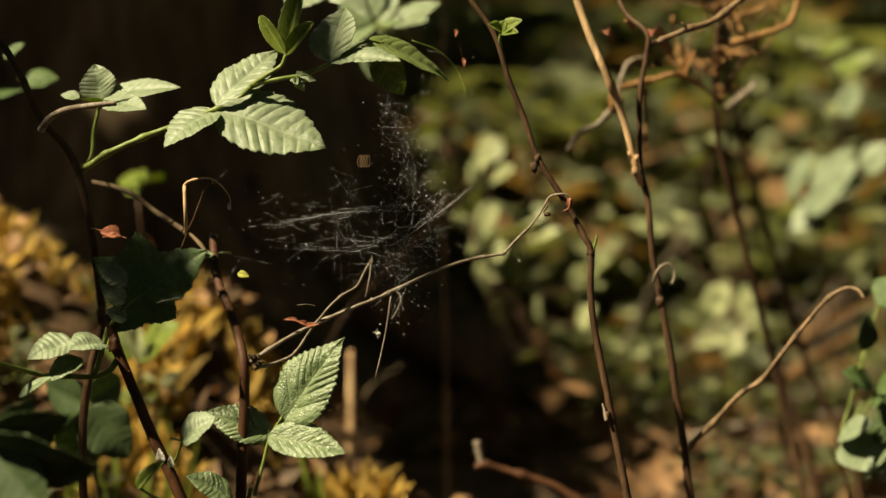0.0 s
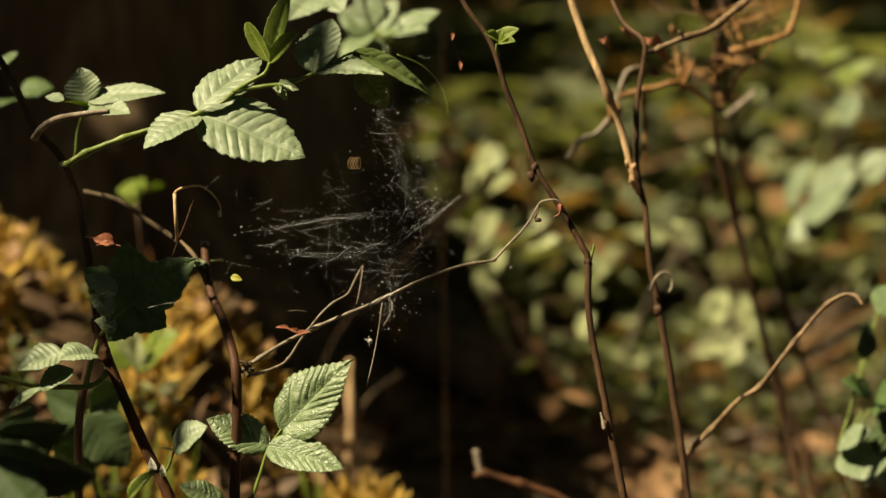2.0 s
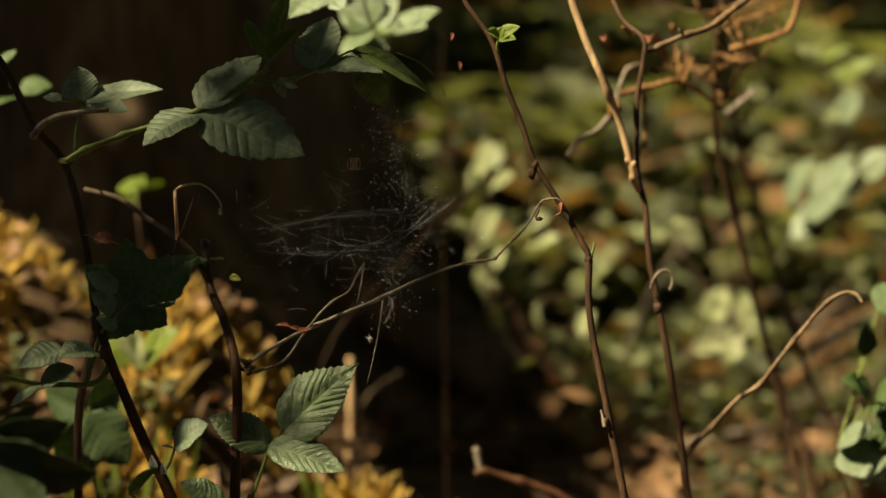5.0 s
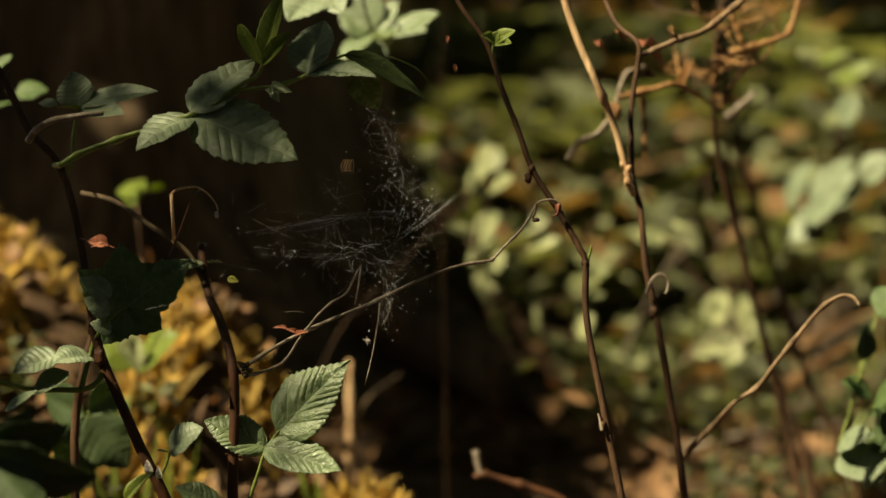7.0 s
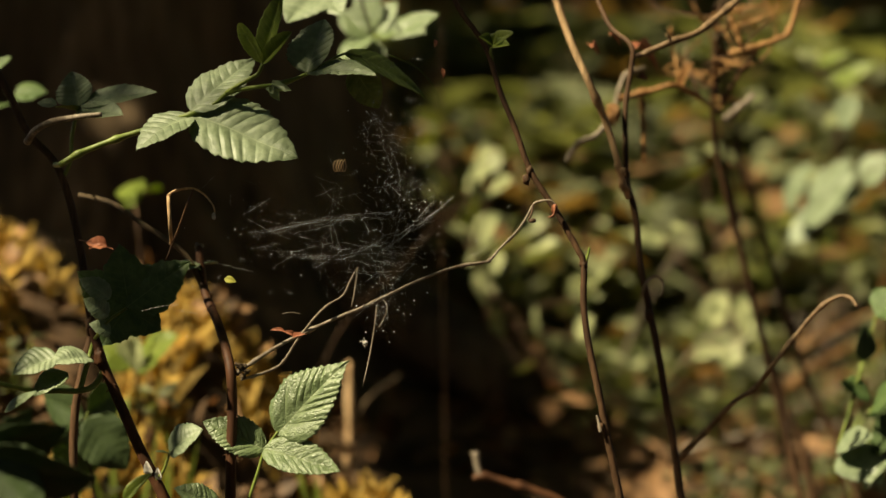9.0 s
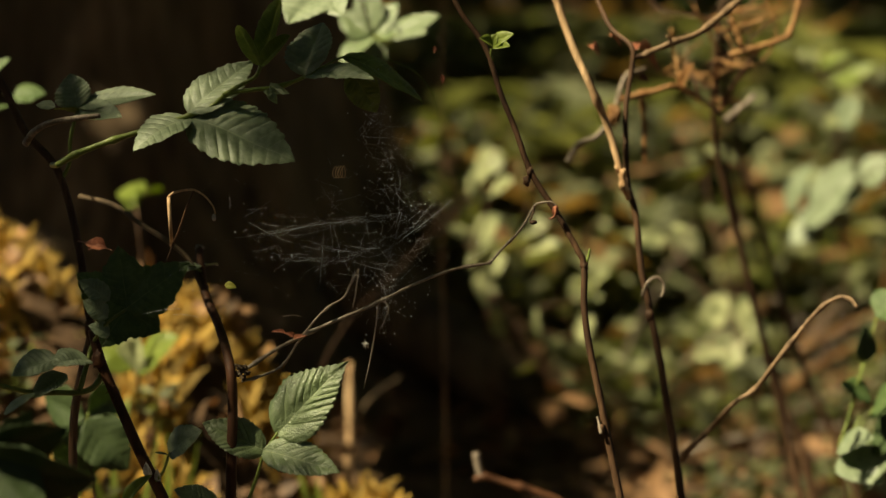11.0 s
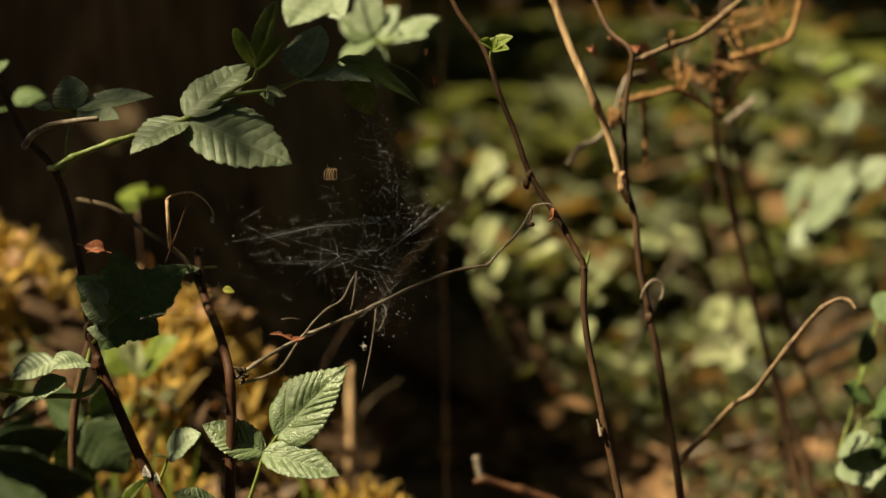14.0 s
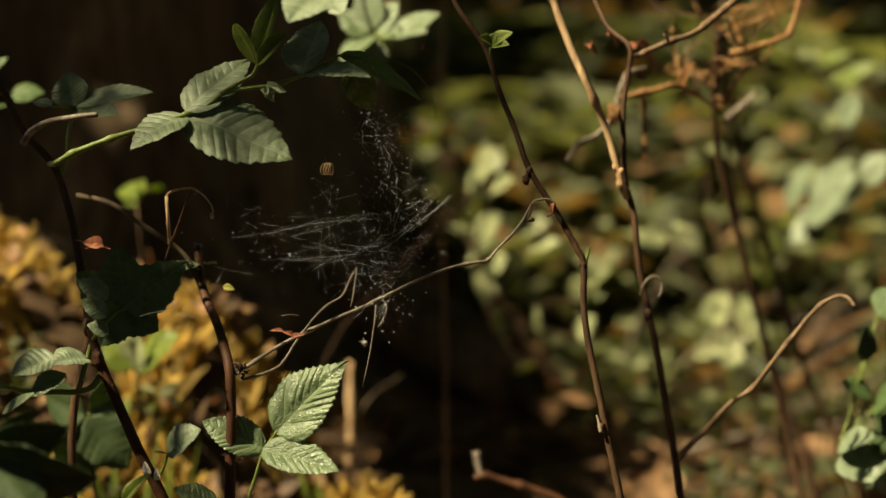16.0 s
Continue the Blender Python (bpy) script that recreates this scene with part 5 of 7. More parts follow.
        for base, tip, w, nrm, m in leaves:
            if (Vector(base) - first).length > 0.004:
                stem("leaf_stalk", [first, (first + Vector(base)) / 2 - Vector((0, 0, 0.004)), base], 0.0010, 0.0008, M_GREEN if first.y < 1.8 else M_STEM, p)
            blade("leaflet", base, tip, w, nrm, m, p, nu=24, nv=5, teeth=9, pleat=0.05)
    cluster("bramble_shoot", (-0.4978, 1.2545, -0.0014), "pale green bramble leaves lit from above", [
        ((-0.0544, 1.3899, 0.5220), (-0.0369, 1.3927, 0.5482), 0.022, FACE, M_LEAF), ((-0.0566, 1.3898, 0.5212), (-0.0808, 1.3918, 0.5395), 0.026, UPN, M_LEAF), ((-0.0544, 1.3901, 0.5242), (-0.0632, 1.3940, 0.5613), 0.024, FACE, M_LEAF),
        ((-0.0500, 1.3901, 0.5242), (-0.0146, 1.3602, 0.5258), 0.024, UPN, M_LEAF), ((-0.0566, 1.3897, 0.5203), (-0.0790, 1.3577, 0.5024), 0.022, UPN, M_LEAF), ((-0.0522, 1.3895, 0.5177), (-0.0588, 1.3853, 0.4784), 0.026, FACE, M_LEAF),
        ((-0.0347, 1.3093, 0.5208), (-0.0037, 1.3111, 0.5372), 0.022, UPN, M_LEAF)], 1.25, [(-0.4812, 1.2860, 0.2987), (-0.4068, 1.3141, 0.5660), (-0.2377, 1.3028, 0.6500), (-0.0898, 1.2774, 0.5998)])
    cluster("bramble_shoot", (-0.4709, 1.1544, 0.0030), "broad pale bramble leaf above the spray", [
        ((-0.0784, 1.1916, 0.5487), (-0.1009, 1.1593, 0.5286), 0.034, Vector((0.1, -0.5, 0.8)), M_PALE), ((-0.0784, 1.1915, 0.5480), (-0.0673, 1.1598, 0.5329), 0.024, UPN, M_PALE)], 1.18, [(-0.4518, 1.1871, 0.3142), (-0.3755, 1.2142, 0.5723), (-0.2381, 1.2222, 0.6482), (-0.1150, 1.2073, 0.6018)])
    cluster("bramble_shoot", (-0.2547, 1.4544, -0.0121), "yellow-green young leaves over the moss", [
        ((-0.2595, 1.4956, 0.3793), (-0.2759, 1.5781, 0.3993), 0.022, FACE, M_YOUNG), ((-0.2595, 1.4963, 0.3864), (-0.2532, 1.5774, 0.3928), 0.022, FACE, M_YOUNG), ((-0.2605, 1.4963, 0.3864), (-0.2894, 1.5777, 0.3953), 0.018, UPN, M_YOUNG)], 1.42)
    cluster("bramble_shoot", (-0.2452, 1.4544, -0.0121), "bright yellow-green leaves over the moss", [
        ((-0.2457, 1.4019, 0.2532), (-0.2444, 1.3854, 0.2877), 0.034, FACE, M_HERB), ((-0.2434, 1.4024, 0.2577), (-0.2110, 1.3853, 0.2868), 0.038, UPN, M_YOUNG), ((-0.2457, 1.4024, 0.2577), (-0.2728, 1.4047, 0.2802), 0.03, UPN, M_YOUNG)], 1.42)
    # sunlit and shaded leaves of this shoot are set apart by painted leaf colour
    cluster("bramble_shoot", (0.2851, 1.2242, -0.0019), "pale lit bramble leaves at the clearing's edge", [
        ((0.2779, 1.2287, 0.2314), (0.2933, 1.2000, 0.2455), 0.022, UPN, M_PALE), ((0.2807, 1.2282, 0.2274), (0.3011, 1.1967, 0.2147), 0.03, UPN, M_PALE), ((0.3029, 1.2422, 0.2651), (0.2807, 1.2334, 0.2768), 0.02, UPN, M_DIM),
        ((0.3025, 1.2316, 0.2590), (0.3166, 1.2032, 0.2764), 0.035, UPN, M_DIM), ((0.2969, 1.2448, 0.2890), (0.3009, 1.2475, 0.3149), 0.02, Vector((0.6, -0.8, -0.1)), M_SHADE), ((0.3005, 1.2291, 0.2353), (0.3244, 1.2012, 0.2571), 0.04, UPN, M_SHADE),
        ((0.3005, 1.2266, 0.2116), (0.3088, 1.1988, 0.2340), 0.04, UPN, M_PALE), ((0.3094, 1.2580, 0.3194), (0.3336, 1.2597, 0.3355), 0.035, UPN, M_DIM)], 1.25)
    for x0, label, leaves in ((0, "pale lit leaves deep in the undergrowth", [((0.4172, 1.9931, 0.3295), (0.4486, 1.9698, 0.3944), 0.05, UPN, M_PALE), ((0.4172, 1.9931, 0.3295), (0.3879, 1.9765, 0.3625), 0.04, UPN, M_HERB), ((0.4204, 1.9928, 0.3264), (0.4736, 1.9645, 0.3445), 0.055, UPN, M_PALE), ((0.4808, 2.0011, 0.4054), (0.5138, 1.9850, 0.4440), 0.05, UPN, M_PALE)]),
                              (1, "yellow-green leaves deep in the undergrowth", [((0.4648, 2.1088, 0.4738), (0.5043, 2.0813, 0.4990), 0.03, UPN, M_YOUNG), ((0.4648, 2.1088, 0.4738), (0.4187, 2.0773, 0.4610), 0.04, UPN, M_HERB)]),
                              (2, "broad pale leaves behind the web", [((0.0356, 1.9891, 0.2916), (0.0601, 1.9632, 0.3321), 0.05, UPN, M_HERB), ((0.0356, 1.9891, 0.2916), (0.0038, 1.9619, 0.3196), 0.04, UPN, M_HERB), ((0.0420, 1.9964, 0.3612), (0.0664, 1.9704, 0.4006), 0.045, UPN, M_HERB), ((-0.0142, 2.3442, 0.3220), (-0.0358, 2.2993, 0.3731), 0.055, UPN, M_HERB), ((-0.0105, 2.3520, 0.3963), (-0.0432, 2.3047, 0.4240), 0.05, UPN, M_HERB), ((0.0120, 2.3481, 0.3592), (0.0336, 2.3028, 0.4058), 0.05, UPN, M_HERB), ((0.0738, 1.9884, 0.2853), (0.1228, 1.9606, 0.3072), 0.045, UPN, M_HERB)]),
                              (3, "small lit leaves beside the shaded ground", [((0.0483, 1.9825, 0.2283), (0.0382, 1.9567, 0.2698), 0.035, UPN, M_HERB), ((0.0929, 1.9785, 0.1904), (0.0852, 1.9527, 0.2324), 0.035, UPN, M_HERB), ((0.1501, 1.9951, 0.3485), (0.1353, 1.9684, 0.3819), 0.045, UPN, M_HERB), ((0.1755, 1.9811, 0.2157), (0.2042, 1.9540, 0.2449), 0.05, UPN, M_HERB), ((0.1604, 1.9422, 0.1327), (0.1394, 1.9140, 0.1506), 0.02, UPN, M_LITTER)]),
                              (4, "pale leaves among the dead bramble", [((0.3262, 1.9297, 0.2043), (0.3303, 1.9044, 0.2513), 0.04, UPN, M_HERB), ((0.2964, 1.9904, 0.3042), (0.2418, 1.9619, 0.3196), 0.045, UPN, M_HERB), ((0.2964, 1.9984, 0.3801), (0.2418, 1.9698, 0.3944), 0.045, UPN, M_HERB), ((0.2837, 1.9758, 0.1651), (0.3170, 1.9475, 0.1825), 0.04, UPN, M_HERB)])):
        root = Vector(leaves[0][0])
        leaves = [leaves[0]] + [(tuple(Vector(a) + j), tuple(Vector(a) + j + (Vector(b) - Vector(a)) * rng.uniform(0.5, 0.95) + Vector((rng.gauss(0, 0.01), rng.gauss(0, 0.01), rng.gauss(0, 0.008)))), w * rng.uniform(0.45, 0.85), UPN + Vector((rng.gauss(0, 0.3), rng.gauss(0, 0.3), 0)), m)
                  for a, b, w, _u, m in leaves for j in [Vector((rng.gauss(0, 0.02), rng.gauss(0, 0.03), rng.gauss(0, 0.018))) for _k in range(3)]]
        cluster("woodland_herb", (root.x + 0.02, root.y + 0.03, ground_height(root.x + 0.02, root.y + 0.03) - 0.01), label, leaves, 2.0)
    # half shade made with darkened leaf colours and blades turned from the sun
    cluster("bramble_shoot", (-0.2458, 1.1552, 0.0106), "green bramble leaves over the moss, darkened for half shade", [
        ((-0.2419, 1.1815, 0.2611), (-0.2133, 1.1779, 0.2269), 0.034, Vector((0.5, -0.8, -0.2)), M_SHADE), ((-0.2419, 1.1817, 0.2630), (-0.2770, 1.2028, 0.2725), 0.030, Vector((0.5, -0.8, -0.2)), M_SHADE), ((-0.2400, 1.1819, 0.2649), (-0.2208, 1.2032, 0.2764), 0.028, Vector((0.5, -0.8, -0.1)), M_DIM),
        ((-0.2419, 1.1813, 0.2592), (-0.2496, 1.1767, 0.2155), 0.040, Vector((0.5, -0.8, -0.2)), M_DIM)], 1.2)
    cluster("withered_herb", (-0.2714, 1.4544, -0.0121), "withered pinkish-brown leaves standing in the moss", [
        ((-0.2824, 1.4739, 0.1729), (-0.2900, 1.4794, 0.2251), 0.022, Vector((-0.4, -0.9, 0.2)), M_LITTER), ((-0.2814, 1.4738, 0.1719), (-0.2681, 1.4789, 0.2203), 0.016, FACE, M_YOUNG), ((-0.2834, 1.4736, 0.1705), (-0.3120, 1.4764, 0.1966), 0.020, UPN, M_LITTER)], 1.5)
    # leaves close to the lens; shade lies in their dark colour and turned-away blades
    cluster("bramble_shoot", (-0.2201, 0.7757, 0.0359), "bramble leaves close by, coloured dark for shade", [
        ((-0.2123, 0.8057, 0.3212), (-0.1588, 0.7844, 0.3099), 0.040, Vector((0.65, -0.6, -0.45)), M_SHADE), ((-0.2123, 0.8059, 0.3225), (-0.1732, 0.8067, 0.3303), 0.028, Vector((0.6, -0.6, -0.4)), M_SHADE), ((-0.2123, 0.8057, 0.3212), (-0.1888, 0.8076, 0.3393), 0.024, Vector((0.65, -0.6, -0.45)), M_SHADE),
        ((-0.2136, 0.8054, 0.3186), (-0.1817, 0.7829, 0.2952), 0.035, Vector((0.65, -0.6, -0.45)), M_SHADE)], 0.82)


# ---- unseen boughs above, added so that shade falls on the trunk and wanders over the leaves ----
def build_shade_tree():
    """An added tree beside the camera, out of view, that bears the boughs; crowns close the sky but for the sun's gap.
    """
    tree = thing("tree", (-3.4, -2.2, 0.0), "unseen leafy tree added to carry the shading crown and boughs", "tree")
    part("trunk", tube(bmesh.new(), [(-3.4, -2.2, -0.1), (-3.38, -2.2, 1.5), (-3.45, -2.2, 3.2), (-3.4, -2.2, 5.5)], 0.22, 0.10, 16, 6, 0.05), M_BARK, tree)
    spec = []
    for _ in range(26000):
        x, y, z = rng.uniform(-10, 9), rng.uniform(-8, 11), 4.6 + rng.uniform(-0.5, 0.9)
        # the gap through which the sun reaches the brambles; further back it is broken by clumps
        sx, sy = x - SUN.x / SUN.z * (z - 0.3), y - SUN.y / SUN.z * (z - 0.3)
        if abs(sx) < 0.32 * sy + 0.30 and 0.6 < sy < 7.5:
            # crown cover is set region by region to place sun patches and dark areas
            gap = noise.noise(Vector((sx * 2.6, sy * 1.9, 7.0)))
            deep = 0.0 <= sx < 0.03 * sy and sy > 5.2
            if sx < 0.0 and sy < 2.7:
                bare = 0.62 if sy > 1.75 else 9.0
                gap = noise.noise(Vector((sx * 4.5, sy * 4.5, 3.0)))
            elif sy < 2.2:
                bare = 9.0 if sy < 1.7 else 0.42
            elif sy < 4.2 and sx < 0.13 * sy:
                bare = 0.35
            elif sy < 3.5:
                bare = 0.40 if sx > 0.17 * sy else 0.9
            else:
                bare = 0.05 if sx > 0.20 * sy else -0.38
            if gap < bare and not deep:
                continue
        ln = rng.uniform(0.22, 0.36)
        d = Vector((rng.uniform(-1, 1), rng.uniform(-1, 1), rng.uniform(-0.4, 0.2)))
        spec.append((Vector((x, y, z)) - Vector((-3.4, -2.2, 0)), d, Vector((rng.uniform(-0.4, 0.4), rng.uniform(-0.4, 0.4), 1)), ln, ln * 0.75, 0.2))
    tagged(mesh_part("crown", quick_leaves(spec), M_CANOPY, tree), kind="stuff")


def bough(reach, root, spots, label, leaf=0.065):
    """An unseen overhanging bough, added between the sun and the places it shades."""
    root = Vector(root)
    at = sum((Vector(c) for c, _r, _f in spots), Vector()) / len(spots) + SUN * reach
    b = thing("unseen_shade_bough", root, label, "bough", "boughs overhead")
    side = SUN.cross(Vector((0, 0, 1))).normalized()
    up = side.cross(SUN)
    bm, spec = bmesh.new(), []
    tube(bm, [root, root.lerp(at, 0.5) + Vector((0, 0, 0.15)), at], 0.03, 0.006, 8, 6)
    for centre, radius, fill in spots:
        c = Vector(centre) + SUN * reach
        tube(bm, [at, (at + c) / 2 + Vector((0, 0, 0.02)), c + Vector((0.001, 0, 0))], 0.005, 0.002, 6, 4)
        for _ in range(int(fill * radius * radius * 11 / leaf ** 2) + 4):
            a, r = rng.uniform(0, 2 * math.pi), radius * math.sqrt(rng.random())
            p = c + side * (r * math.cos(a)) + up * (r * math.sin(a)) + SUN * rng.uniform(-0.06, 0.06)
            d = Vector((rng.uniform(-1, 1), rng.uniform(-1, 1), rng.uniform(-0.6, 0.3)))
            ln = leaf * rng.uniform(0.8, 1.2)
            spec.append((p - root, d, SUN + Vector((rng.uniform(-0.4, 0.4), rng.uniform(-0.4, 0.4), rng.uniform(-0.4, 0.4))), ln, ln * 0.7, 0.2))
    part("wood", bm, M_STEM, b)
    mesh_part("leaves", quick_leaves(spec), M_CANOPY, b)
    ARM[b] = (root, at - root, up, side)
    return b


def fringe(reach, root, centre, half, length, upturned, label, leaf=0.02, dense=1.6):
    """An unseen bough end of small leaves, dense at one edge and thinning out to the other, that shades softly from
    high up.
    """
    root = Vector(root)
    at = Vector(centre) + SUN * reach
    b = thing("unseen_shade_bough", root, label, "bough", "boughs overhead")
    side = SUN.cross(Vector((0, 0, 1))).normalized()
    up = side.cross(SUN)
    bm, spec = bmesh.new(), []
    tube(bm, [root, root.lerp(at, 0.5) + Vector((0, 0, 0.15)), at], 0.014, 0.002, 8, 6)
    for k in (-1, 1):
        tube(bm, [at, at + up * (length * 0.25 * k) + side * (half * 0.3), at + up * (length * 0.5 * k)], 0.0018, 0.0006, 5, 4)
    most = 2.6
    for _ in range(int(dense * most * (half + 0.015) * 2 * length / (leaf * leaf * 0.40))):
        f = rng.random() * dense
        if rng.random() * most > -math.log(max(0.07, 1 - f)):
            continue
        v = (0.5 - f if upturned else f - 0.5) * length
        p = at + side * (rng.uniform(-1, 1) * (half + 0.015)) + up * v + SUN * rng.uniform(-0.08, 0.08)
        d = Vector((rng.uniform(-1, 1), rng.uniform(-1, 1), rng.uniform(-0.6, 0.3)))
        ln = leaf * rng.uniform(0.8, 1.2)
        spec.append((p - root, d, SUN + Vector((rng.uniform(-0.4, 0.4), rng.uniform(-0.4, 0.4), rng.uniform(-0.4, 0.4))), ln, ln * 0.7, 0.2))
    part("wood", bm, M_STEM, b)
    mesh_part("leaves", quick_leaves(spec), M_CANOPY, b)
    ARM[b] = (root, at - root, up, side)
    return b


ARM = {}


def sway(b, length, upturned, rows):
    """Rows of a fringe that lets so much of the sun through at each time."""
    walk(b, [(t, swing(b, (light - 0.5) * length * (-1 if upturned else 1))) for t, light in rows])


def swing(b, rise):
    """The pose of a bough that sways on its tree, so that its leaves move by so many metres across the light."""
    root, arm, up, side = ARM[b]
    a = arm.normalized()
    p, q = a.dot(up), a.dot(side)
    det = (1 - p * p) * (1 - q * q) - (p * q) ** 2
    along, across = rise * (1 - q * q) / det, rise * p * q / det
    turn = arm.cross((up - a * p) * along + (side - a * q) * across)
    return Matrix.Translation(root) @ Matrix.Rotation(turn.length / arm.length_squared, 4, turn.normalized() if turn.length else Vector((0, 0, 1)))


build_ground()
scatter_litter()
scatter_moss()
build_tree()
build_grass()
build_undergrowth()
stem_one = build_stem_one()
stem_two = build_stem_two()
side_branch = build_side_branch(stem_two)
middle_cane = build_middle_cane()
web_twig = build_web_twig(middle_cane)
left_cane = build_left_cane()
leafy_spray = build_spray(left_cane)
upper_leaf = build_upper_leaf(left_cane)
red_cane = build_red_cane()
seedling, low_leaf, low_tip = build_low_leaf()
web_thing = build_web()
husk, petal, scales = build_debris()
build_back_twigs()
build_shade_tree()
# still boughs out of view, added only to darken the spots listed
bough(2.4, (-3.35, -2.2, 3.6), [((-0.75, 2.60, 0.64), 0.19, 2.3), ((-0.51, 2.58, 0.59), 0.21, 2.3), ((-0.34, 2.58, 0.56), 0.15, 2.3), ((-0.21, 2.54, 0.41), 0.10, 2.3), ((-0.05, 2.45, 0.05), 0.13, 2.3), ((0.05, 2.38, 0.03), 0.10, 2.3),
      ((0.0, 2.15, 0.18), 0.13, 2.3), ((-0.12, 2.2, 0.2), 0.13, 2.3), ((0.03, 2.05, 0.04), 0.10, 2.3), ((0.02, 2.02, 0.06), 0.07, 2.3), ((-0.56, 2.42, 0.42), 0.11, 2.3), ((-0.41, 2.37, 0.35), 0.09, 2.3), ((0.0, 2.14, 0.05), 0.09, 2.3), ((0.06, 2.22, 0.03), 0.08, 2.3), ((0.03, 2.55, 0.08), 0.11, 2.3), ((-0.08, 2.62, 0.14), 0.10, 2.3), ((0.12, 2.5, 0.04), 0.08, 2.0), ((0.05, 1.95, 0.03), 0.10, 2.3), ((0.08, 2.08, 0.03), 0.10, 2.3), ((-0.67, 2.41, 0.40), 0.11, 2.3)], "unseen leafy bough added to shade the tree stump")
bough(2.2, (-3.35, -2.2, 3.3), [((0.27, 1.7, 0.52), 0.10, 1.4), ((0.31, 1.7, 0.42), 0.09, 1.3), ((0.36, 1.7, 0.30), 0.08, 1.2)], "unseen leafy bough added to shade the back of the thicket")
bough(1.3, (-3.38, -2.2, 2.0), [((-0.173, 0.996, 0.369), 0.023, 1.7), ((-0.187, 0.996, 0.389), 0.015, 1.7), ((-0.156, 0.993, 0.376), 0.014, 1.7), ((-0.161, 0.993, 0.356), 0.011, 1.7), ((-0.183, 0.996, 0.348), 0.014, 1.7)], "unseen leafy twig added to shade one bramble leaf", 0.017)
bough(1.4, (-3.38, -2.2, 2.4), [((-0.262, 1.05, 0.50), 0.018, 1.9), ((-0.253, 1.05, 0.47), 0.018, 1.9), ((-0.236, 1.05, 0.432), 0.015, 1.9), ((-0.222, 1.05, 0.398), 0.013, 1.9), ((-0.215, 1.05, 0.365), 0.013, 1.9)], "unseen leafy twig added to shade the old cane", 0.03)
# swaying boughs out of view, one for each leaf group whose sun they dim
edge_bough = fringe(2.9, (-3.38, -2.2, 3.3), (-0.200, 1.048, 0.477), 0.022, 0.12, True, "unseen leafy bough swaying over the old cane")
crown_bough = fringe(2.9, (-3.38, -2.2, 3.5), (-0.066, 1.0, 0.497), 0.034, 0.10, False, "unseen leafy bough swaying over the upper shoot", dense=1.35)
spray_bough = fringe(2.9, (-3.38, -2.2, 3.7), (-0.127, 1.0, 0.465), 0.035, 0.16, False, "unseen leafy bough swaying over the brambles", dense=1.2)
leaf_bough = fringe(2.7, (-3.38, -2.2, 2.8), (-0.085, 0.98, 0.31), 0.10, 0.16, True, "unseen lower leafy bough swaying over the brambles")


